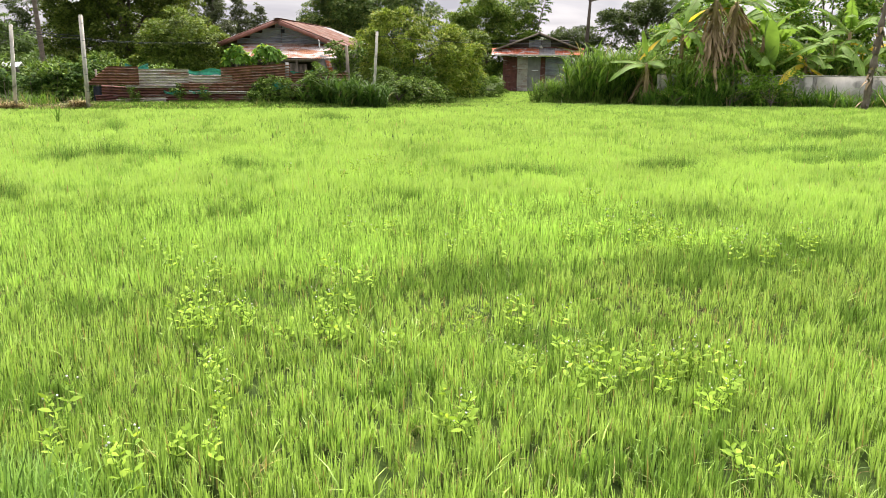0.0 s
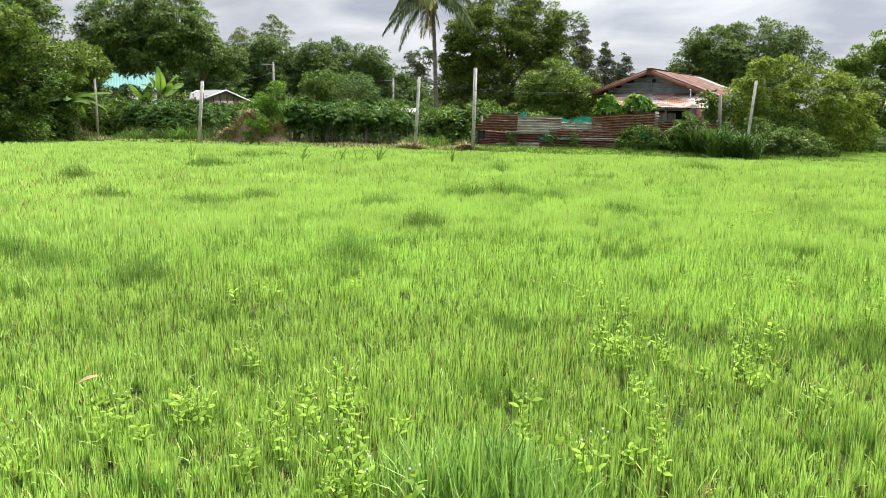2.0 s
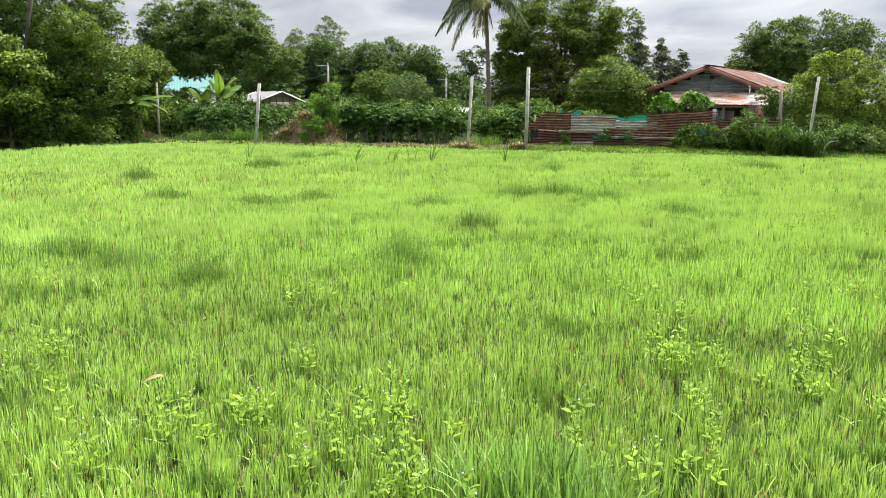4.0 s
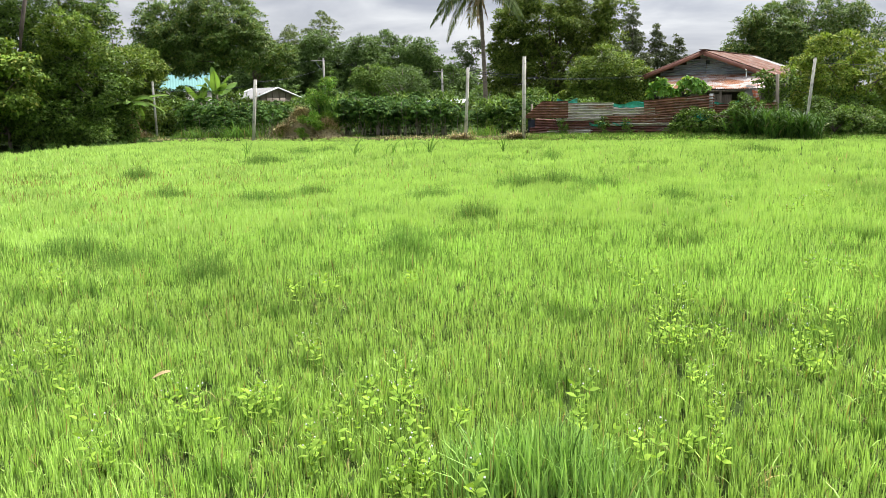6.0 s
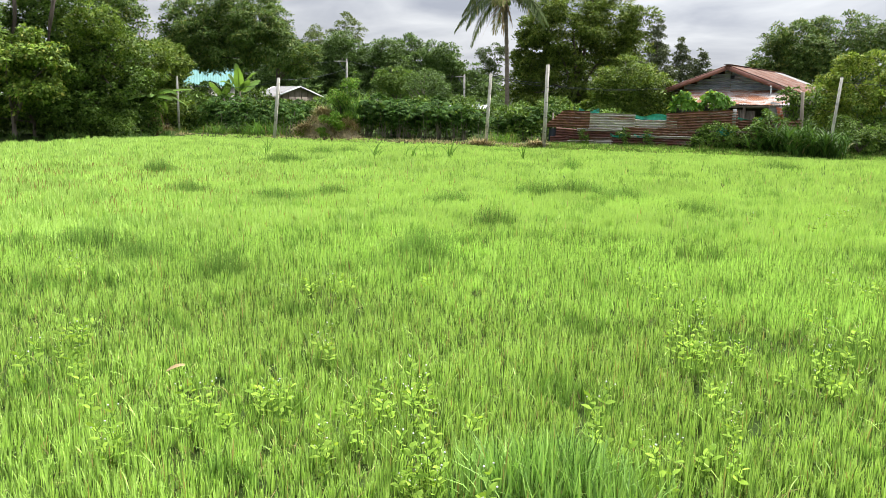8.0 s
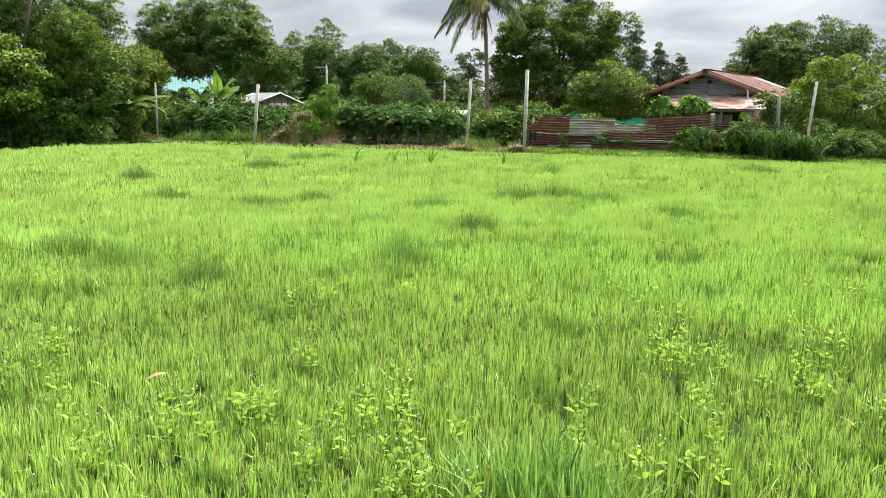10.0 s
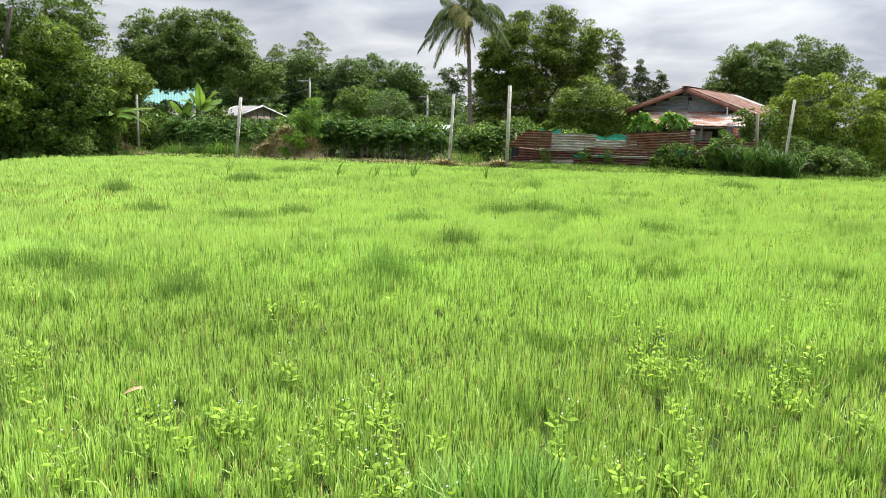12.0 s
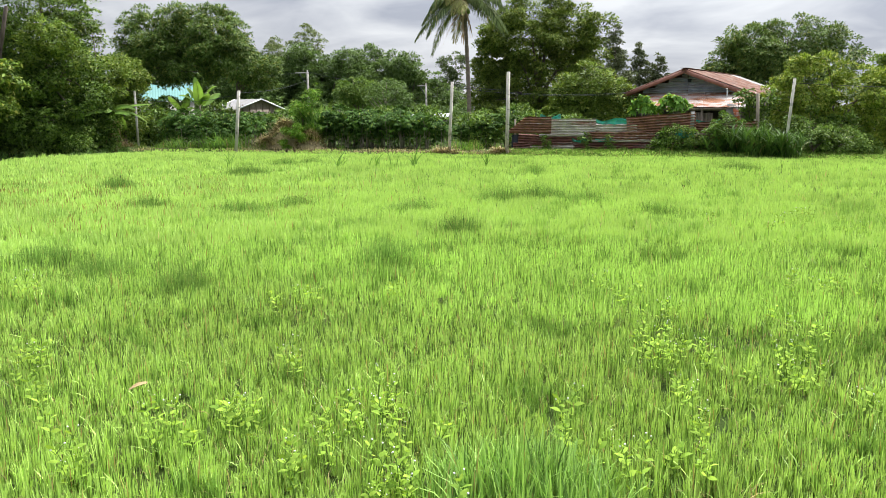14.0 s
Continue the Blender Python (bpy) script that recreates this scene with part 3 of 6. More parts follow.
def sward(name, x, y, each, width, segs, rng):
    """Tufts of blades that fan out from a narrow root."""
    n = len(x)
    near = width < 0.0125
    low, least, swell = (0.55, 0.58, 0.18) if near else (0.80, 0.78, 0.14) if width < 0.02 else (0.90, 0.85, 0.08)
    tall = rng.uniform(low, 1.12, n) * (0.94 + swell * field_noise(x, y, 0.42, 34))
    dark, pale = dark_stand(x, y, rng), pale_stand(x, y, rng)
    tall = np.where(dark, tall * 1.10, tall)
    x, y, tall, pale, dark = (np.repeat(a, each) for a in (x, y, tall, pale, dark))
    n = len(x)
    az, off = rng.uniform(0, 2 * np.pi, n), np.abs(rng.normal(0, 0.018 * math.sqrt(width / 0.008), n))
    x, y = x + off * np.cos(az), y + off * np.sin(az)
    h = field_height(x, y) * tall * rng.uniform(least, 1.10, n)
    w = width * rng.uniform(0.7, 1.35, n)
    bend = np.abs(rng.normal(0.11, 0.10, n))
    wild = rng.random(n) < 0.05
    bend[wild] += rng.uniform(0.3, 0.9, wild.sum())
    kinds = ((pale & ~dark, PALE_BLADE if near else PALE_GRASS, "dense pale yellow-green young grass covering the field"), (~pale & ~dark, GRASS, "dense bright green young grass covering the field"), (dark, DARK_BLADE if near else DARK_FAR, "darker green grass, in coarse patches and as painted tree shade"))
    for which, material, label in kinds:
        if which.sum():
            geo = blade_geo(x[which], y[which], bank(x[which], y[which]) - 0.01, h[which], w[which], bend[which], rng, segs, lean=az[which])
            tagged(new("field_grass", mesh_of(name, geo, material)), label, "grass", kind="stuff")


def build_grass():
    rng = np.random.default_rng(5)
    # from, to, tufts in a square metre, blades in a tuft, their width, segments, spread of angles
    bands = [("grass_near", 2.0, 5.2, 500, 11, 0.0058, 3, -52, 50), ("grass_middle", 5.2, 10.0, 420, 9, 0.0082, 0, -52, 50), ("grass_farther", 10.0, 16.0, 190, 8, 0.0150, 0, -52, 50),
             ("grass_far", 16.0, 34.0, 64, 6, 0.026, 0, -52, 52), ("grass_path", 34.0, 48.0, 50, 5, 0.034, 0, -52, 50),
             ("grass_underfoot", 0.05, 2.0, 160, 8, 0.011, 1, -52, 50), ("grass_behind", 0.05, 6.0, 100, 8, 0.015, 0, 50, 308), ("grass_behind", 6.0, 14.0, 30, 6, 0.026, 0, 50, 308), ("grass_behind", 14.0, 26.0, 18, 5, 0.045, 0, 50, 308)]
    for name, r0, r1, tufts, each, width, segs, a0, a1 in bands:
        x, y = spread(r0, r1, tufts, rng, a0, a1)
        keep = in_field(x, y)
        x, y = x[keep], y[keep]
        thin = 0.7 * field_noise(x, y, 1.1, 31) + 0.9 * field_noise(x, y, 0.24, 32) + 0.5 * field_noise(x, y, 0.12, 35)
        keep = thin > rng.uniform(-2.4, -0.75, len(x))
        sward(name, x[keep], y[keep], each, width, segs, rng)
    # short verge on the bank at the fence's foot
    n = 15000
    x, y = rng.uniform(-6.0, 8.5, n), rng.uniform(28.2, 30.1, n)
    geo = blade_geo(x, y, bank(x, y) - 0.01, rng.uniform(0.06, 0.15, n), rng.uniform(0.018, 0.032, n), np.abs(rng.normal(0.3, 0.25, n)), rng, 0)
    tagged(new("verge_grass", mesh_of("verge_grass", geo, EDGE)), "short rough grass on the bank before the fence", "grass", kind="stuff")
    # dead blades lying low between the tufts
    x, y = spread(2.0, 7.0, 150, rng, -50, 48)
    n = len(x)
    geo = blade_geo(x, y, rng.uniform(0.0, 0.04, n), rng.uniform(0.05, 0.11, n), rng.uniform(0.003, 0.006, n), rng.uniform(0.6, 1.6, n), rng, 2)
    tagged(new("dead_grass", mesh_of("dead_grass", geo, THATCH)), "brown dead blades lying between the grass tufts", "dead grass", kind="stuff")


build_grass()


def build_tufts():
    rng = np.random.default_rng(6)
    more = [(x, y, rng.uniform(0.5, 1.3), rng.uniform(0.15, 0.28), rng.uniform(0.0, 0.06)) for x, y in zip(rng.uniform(-15, 17, 44), rng.uniform(5, 25, 44))]
    for cx, cy, rx, ry, extra in TUFTS + more:
        dist = math.hypot(cx + 0.7, cy + 1)
        low = extra < 0.065
        n = int(rx * ry * 3.1 * ((3200 if dist < 9 else 1700) if not low else 550))
        d = rng.normal(0, 0.5, (n, 2))
        x, y = d[:, 0] * rx, d[:, 1] * ry
        mid = np.exp(-(d ** 2).sum(1) * 1.2)
        h = (0.17 + (extra + 0.09) * mid) * rng.uniform(0.65, 1.15, n)
        w = (0.0085 if dist < 9 else 0.015) * rng.uniform(0.7, 1.4, n)
        bend = np.abs(rng.normal(0.2, 0.22, n))
        segs = 3 if dist < 6 else 1
        ob = thing("grass_tuft", (cx, cy, 0), "dark green taller grass tuft standing in the field", "grass tuft", "tufts in the field")
        up = bend < 0.35
        for name, w_ in (("upright_blade", up), ("drooping_blade", ~up)):
            part(name, blade_geo(x[w_], y[w_], np.zeros(w_.sum()) - 0.01, h[w_], w[w_], bend[w_], rng, segs), NEAR_TUFT if cy < 3 else DARK_BLADE if low else TUFT, ob)["kind"] = "stuff"


build_tufts()


def build_seed_heads():
    rng = np.random.default_rng(8)
    n = 1700
    x, y = rng.normal(-9.5, 2.6, n), rng.normal(10.5, 2.8, n)
    x, y = np.append(x, rng.normal(-12.7, 3.2, 2600)), np.append(y, rng.normal(11.6, 2.6, 2600))
    keep = in_field(x, y) & (field_noise(x, y, 1.6, 33) > -0.1)
    x, y = x[keep], y[keep]
    n = len(x)
    geo = blade_geo(x, y, np.full(n, 0.13), rng.uniform(0.08, 0.15, n), rng.uniform(0.006, 0.011, n), rng.uniform(0.1, 0.5, n), rng, 2)
    tagged(new("seed_heads", mesh_of("seed_heads", geo, SEED_RED)), "red-brown seed heads scattered through the grass", "seed heads", kind="stuff")


build_seed_heads()


# ---- plants ----
def clump(name, height, radius, count, width, material, seed, bend=0.35, segs=4):
    rng = np.random.default_rng(seed)
    d = rng.normal(0, 0.5, (count, 2)) * radius
    h = height * rng.uniform(0.45, 1.1, count)
    return mesh_of(name, blade_geo(d[:, 0], d[:, 1], np.zeros(count) - 0.02, h, width * rng.uniform(0.6, 1.3, count), np.abs(rng.normal(bend, bend * 0.6, count)), rng, segs), material)


def place(name, meshes, spots, label, category, group, seed, size=(0.8, 1.2), z=0.0):
    """One object for each spot, taking the meshes by turns."""
    rng = random.Random(seed)
    for k, (x, y) in enumerate(spots):
        ob = new(name, meshes[k % len(meshes)])
        s = rng.uniform(*size)
        ob.matrix_basis = pose(x, y, z, 0, 0, rng.uniform(0, 360)) @ Matrix.Diagonal((s, s, s * rng.uniform(0.85, 1.15), 1))
        tagged(ob, label, category, group)


def row(x0, y0, x1, y1, n, jitter, seed):
    rng = random.Random(seed)
    return [(x0 + (x1 - x0) * (k + 0.5) / n + rng.uniform(-jitter, jitter), y0 + (y1 - y0) * (k + 0.5) / n + rng.uniform(-jitter, jitter)) for k in range(n)]


def palmate(c, size, lobes, rng, tilt=0.5, wide=0.3):
    """A hand-shaped leaf of narrow lobes at c, hanging a little."""
    az = rng.uniform(0, 6.28)
    out = np.array([math.cos(az), math.sin(az), 0.0])
    nrm = unit(np.array([0, 0, 1.0]) + out * tilt + rng.normal(0, 0.2, 3))
    fwd = unit(np.cross(np.cross(nrm, out), nrm))
    side = np.cross(nrm, fwd)
    ang = np.linspace(-2.2, 2.2, lobes) + rng.normal(0, 0.08, lobes)
    ax = np.cos(ang)[:, None] * fwd + np.sin(ang)[:, None] * side
    ln = size * (1 - 0.28 * np.abs(ang) / 2.2)
    ax = unit(ax - np.array([0, 0, 0.25]))
    return leaf_quads(c + ax * (ln * 0.5)[:, None], ax, np.repeat(nrm[None], lobes, 0), ln, ln * wide)


def cassava(at, seed, height=1.5, label="dark green cassava plant with hand-shaped leaves on thin stems"):
    """Thin bare stems under an umbrella of drooping leaves."""
    rng = np.random.default_rng(seed)
    ob = thing("cassava_plant", at, label, "cassava", "cassava plants along the field", rng.uniform(0, 360))
    geos = []
    for k in range(3):
        top = np.array([rng.normal(0, 0.26), rng.normal(0, 0.26), height * rng.uniform(0.78, 0.96)])
        foot = top * (0.3, 0.3, 0) + (0, 0, -0.05)
        part("stem", tube(bent(foot, top, 0, 5, 0.03, rng), np.linspace(0.018, 0.011, 5), 5), PALE_BARK, ob)
        for j in range(38):
            az, r = rng.uniform(0, 6.28), rng.uniform(0.02, 0.62)
            drop = 1.1 * r * r + (abs(rng.normal(0, 0.10)) if j % 4 else rng.uniform(0.1, 0.75))
            c = top + (math.cos(az) * r, math.sin(az) * r, 0.06 - drop)
            if c[2] > 0.3:
                geos.append(palmate(c, rng.uniform(0.15, 0.24), 7, rng, 0.35))
    part("leaves", joined(*geos), CASSAVA, ob)
    return ob


def strap_leaf(base, az, length, width, rise, droop, rng, steps=10, tear=0.0, fold=0.25, blunt=1.0):
    """A long arching leaf with a folded midrib, on a short stalk; torn edges if asked."""
    s = np.linspace(0, 1, steps)
    reach = length * (s - 0.25 * droop * s ** 2) * math.cos(rise) + 0
    z = length * (s * math.sin(rise) - droop * s ** 2.2)
    mid = np.stack([np.cos(az) * reach, np.sin(az) * reach, z], -1) + np.asarray(base)
    side = np.array([-math.sin(az), math.cos(az), 0.0])
    w = width * 0.5 * np.clip(np.sin(np.pi * np.clip((s - 0.1) / 0.9, 0, 1) ** 0.75), 0, 1) ** blunt + 0.012
    rag = rng.random((2, steps))
    rag = np.where(rag > 0.72, rag, rag * 0.25) if blunt < 1 else rag
    wl, wr = w * (1 - tear * rag[0]), w * (1 - tear * rag[1])
    lift = np.array([0, 0, 1.0])
    left = mid + side * wl[:, None] + lift * (wl * fold)[:, None]
    right = mid - side * wr[:, None] + lift * (wr * fold)[:, None]
    left2 = mid + side * (wl * 0.5)[:, None] + lift * (wl * fold * 0.8)[:, None]
    right2 = mid - side * (wr * 0.5)[:, None] + lift * (wr * fold * 0.8)[:, None]
    v = np.stack([left, left2, mid, right2, right], 1)
    return v.reshape(-1, 3), grid_faces(steps, 5)


def banana(at, seed, height, leaf_len, n_leaves, label, dry=4, yellow=1, radius=0.09, turn=None, rise=(0.55, 1.25), group="banana plants", droop=(0.3, 0.7), young=0, broad=1.0, tear=(0.3, 0.8)):
    rng = np.random.default_rng(seed)
    ob = thing("banana_plant", at, label, "banana plant", group)
    top = np.array([rng.normal(0, 0.06), rng.normal(0, 0.06), height])
    part("stem", tube(bent((0, 0, -0.05), top, 0, 6, 0.01, rng), np.linspace(radius, radius * 0.55, 6), 9), BANANA_DRY if dry > 3 else PALE_BARK, ob)
    az0 = rng.uniform(0, 6.28) if turn is None else turn
    for k in range(n_leaves):
        az = az0 + k * 2.4 + rng.normal(0, 0.25)
        up = rng.uniform(*rise)
        old = k < yellow
        geo = strap_leaf(top - (0, 0, rng.uniform(0, 0.15) + 0.25 * old), az, leaf_len * rng.uniform(0.85, 1.25), leaf_len * broad * rng.uniform(0.19, 0.27), up - 0.5 * old, rng.uniform(*droop), rng, 34, rng.uniform(*tear), -rng.uniform(0.3, 1.0), 0.55)
        leaf = smooth(part("leaf", geo, BANANA_OLD if old else BANANA, ob, "yellowing leaf" if old else ""))
        mid = geo[0].reshape(-1, 5, 3)[::4, 2] + (0, 0, 0.006)
        part("midrib", tube(mid, np.linspace(0.022, 0.006, len(mid)), 5), STEM_PALE, leaf, "pale green midrib")
    for k in range(young):
        geo = strap_leaf(top, az0 + 0.5 + 2.0 * k, leaf_len * 0.85, leaf_len * 0.20 * broad, 1.36, 0.08, rng, 10, 0.0, 0.3, 0.6)
        smooth(part("leaf", geo, BANANA, ob, "young upright leaf"))
    for k in range(dry):
        az = rng.uniform(0, 6.28)
        start = top * (1, 1, rng.uniform(0.5, 1.0) if dry > 20 else rng.uniform(0.4, 1.0))
        geo = strap_leaf(start, az, leaf_len * rng.uniform(0.2, 0.75), leaf_len * rng.uniform(0.015, 0.07), -rng.uniform(0.5, 1.45), rng.uniform(0.1, 0.6), rng, 14, 0.9, rng.uniform(-1.5, 1.5), 0.6)
        geo[0][:, :2] += 0.022 * np.sin(geo[0][:, 2:3] * rng.uniform(4, 9) + rng.uniform(0, 6.28, 2)) + rng.normal(0, 0.012, (len(geo[0]), 2))
        geo[0][:, 2] = np.maximum(geo[0][:, 2], 0.15)
        part("dry_leaf", geo, BANANA_DRY, ob, "dry brown hanging leaf")
    return ob


def palm(at, top, seed, fronds=28, length=3.3):
    rng = np.random.default_rng(seed)
    ob = thing("coconut_palm", at, "tall coconut palm with drooping grey-green fronds on a slim trunk", "palm tree")
    t = np.asarray(top, float) - np.asarray(at)
    s = np.linspace(0, 1, 40)
    pts = np.stack([t[0] * s ** 1.4, t[1] * s, t[2] * s], -1)
    rad = 0.130 - 0.035 * s + 0.012 * np.sin(np.arange(40) * 2.2) + 0.08 * np.exp(-s * 14)
    part("trunk", tube(pts, rad, 10), PALM_BARK, ob)
    for k in range(fronds):
        az = k * 2.399 + rng.normal(0, 0.15)
        level = k / fronds
        rise, droop = 1.25 - 1.35 * level + rng.normal(0, 0.16), rng.uniform(0.45, 0.85)
        ln = length * rng.uniform(0.85, 1.1)
        q = np.linspace(0, 1, 30)
        reach = ln * (q - 0.3 * droop * q ** 2) * math.cos(rise)
        z = ln * (q * math.sin(rise) - droop * q ** 2.1)
        mid = t + np.stack([np.cos(az) * reach, np.sin(az) * reach, z], -1)
        geos = [tube(mid[::3], np.linspace(0.035, 0.006, len(mid[::3])), 5)]
        m = 52
        ss = np.linspace(0.14, 0.99, m)
        for sg in (-1, 1):
            c = np.stack([np.interp(ss, q, mid[:, i]) for i in range(3)], -1)
            side = np.array([-math.sin(az), math.cos(az), 0]) * sg
            fwd = unit(np.gradient(c, axis=0))
            hang = rng.uniform(0.4, 0.9) + 0.5 * ss[:, None] + rng.normal(0, 0.25, (m, 1))
            ax = unit(side * 0.75 + fwd * 0.55 - np.array([0, 0, 1.0]) * hang)
            ll = 0.70 * np.sin(np.pi * (0.12 + 0.8 * ss)) * rng.uniform(0.8, 1.1, m) + 0.06
            geos.append(leaf_quads(c + ax * (ll * 0.5)[:, None], ax, np.cross(ax, fwd) + (0, 0, 0.2), ll, rng.uniform(0.036, 0.058, m)))
        part("frond", joined(*geos), FROND_LIT if k % 4 == 3 else FROND, ob, "frond in a lit yellow-green colour" if k % 4 == 3 else "")
    for k in range(7):
        az = rng.uniform(0, 6.28)
        c = t + np.array([math.cos(az) * 0.22, math.sin(az) * 0.22, -0.28 - rng.uniform(0, 0.25)])
        u, w = np.meshgrid(np.linspace(0, np.pi, 7), np.linspace(0, 2 * np.pi, 9), indexing="ij")
        v = np.stack([0.10 * np.sin(u) * np.cos(w), 0.10 * np.sin(u) * np.sin(w), 0.13 * np.cos(u)], -1).reshape(-1, 3) + c
        part("coconut", (v, grid_faces(7, 9)), STEM, ob)
    for k in range(9):
        az = rng.uniform(0, 6.28)
        part("dry_frond", strap_leaf(t - (0, 0, 0.2), az, rng.uniform(1.0, 2.1), 0.17, -rng.uniform(0.75, 1.3), 0.3, rng, 22, 0.95, -0.6), BANANA_DRY, ob, "dry hanging frond base")
    return ob


# ---- concrete posts, power poles and wires ----
def concrete_post(foot, top, label, size=0.10):
    """A square cast post, chamfered at the top, with its wire holes."""
    f, t = Vector(foot), Vector(top)
    ln = (t - f).length
    ob = thing("concrete_post", foot, label, "post", "concrete posts along the field")
    tilt = (t - f).to_track_quat("Z", "Y").to_matrix().to_4x4()
    body = joined(box(0, 0, ln / 2 - 0.15, size, size, ln + 0.3), box(0, 0, ln + 0.012, size * 0.8, size * 0.8, 0.03))
    part("shaft", moved(body, tilt), CONCRETE, ob)
    for k in range(5):
        z = ln * (0.2 + 0.18 * k)
        part("wire_tie", moved(box(0, -size * 0.5, z, size * 1.06, 0.012, 0.012), tilt), CABLE, ob)
    return ob


concrete_post((-22.5, 30.5, 0), (-22.46, 30.44, 2.60), "weathered upright concrete post beside banana leaves")
concrete_post((-16.63, 28.6, 0), (-16.37, 28.6, 2.52), "pale concrete post leaning slightly beside cassava")
concrete_post((-7.65, 29.0, 0), (-7.51, 29.0, 2.78), "pale concrete post leaning before the cassava row")
concrete_post((-5.31, 28.75, 0), (-5.28, 28.72, 3.12), "tall grey concrete post at the iron fence's end", 0.10)
concrete_post((4.58, 28.6, 0), (4.75, 28.6, 2.76), "leaning concrete post wrapped by yellowish bush", 0.085)


def wire(a, b, sag, radius=0.008, label="thin dark cable strung between posts"):
    ob = new("wire", mesh_of("wire", tube(bent(a, b, sag, 14), radius, 5), CABLE))
    tagged(ob, label, "cable", "cables between the posts")


wire((-16.37, 28.6, 2.40), (-22.46, 30.44, 2.30), 0.25)
wire((-16.37, 28.6, 2.45), (-23.0, 51.5, 3.9), 0.2)
wire((-7.52, 29.0, 2.66), (-5.28, 28.72, 2.34), 0.04)
wire((-7.52, 29.0, 2.72), (-5.28, 28.72, 2.46), 0.05)
wire((-5.28, 28.72, 2.38), (-0.95, 34.4, 2.46), 0.10, 0.007, "blue-black cable running to the house")
wire((-5.28, 28.72, 2.34), (-0.95, 34.4, 2.42), 0.10, 0.006)
wire((4.66, 28.55, 2.62), (21.0, 40.0, 3.2), 0.35)
wire((-7.55, 29.0, 2.60), (-12.7, 60.0, 3.2), 0.5)


def power_pole(foot, height, arm, label):
    ob = thing("power_pole", foot, label, "utility pole", "power poles")
    part("shaft", tube([(0, 0, -0.1), (0, 0, height * 0.5), (0, 0, height)], [0.10, 0.085, 0.07], 8), CONCRETE, ob)
    if arm:
        part("crossarm", box(-arm * 0.42, 0, height - 0.18, arm, 0.07, 0.07), CONCRETE, ob)
        part("brace", tube([(0, 0, height - 1.1), (-arm * 0.62, 0, height - 0.24)], 0.03, 5), CABLE, ob)
    for k in range(2):
        part("insulator", tube([(0.05 - arm * 0.4 * k, 0, height - 0.14), (0.05 - arm * 0.4 * k, 0, height + 0.02)], 0.04, 6), DARK_WALL, ob)


power_pole((-23.25, 52, 0), 4.55, 1.0, "concrete power pole with a side arm behind bushes")
power_pole((-16.6, 60, 0), 3.8, 0.8, "short concrete power pole before the tree row")
power_pole((-12.75, 60, 0), 3.5, 0.0, "thin concrete power pole beside the coconut palm")
wire((-23.6, 52, 4.4), (-45.0, 55, 4.8), 0.5, 0.01)
wire((-23.1, 52, 4.4), (-16.6, 60, 3.6), 0.3, 0.01)
wire((-16.6, 60, 3.6), (-12.75, 60, 3.4), 0.2, 0.01)


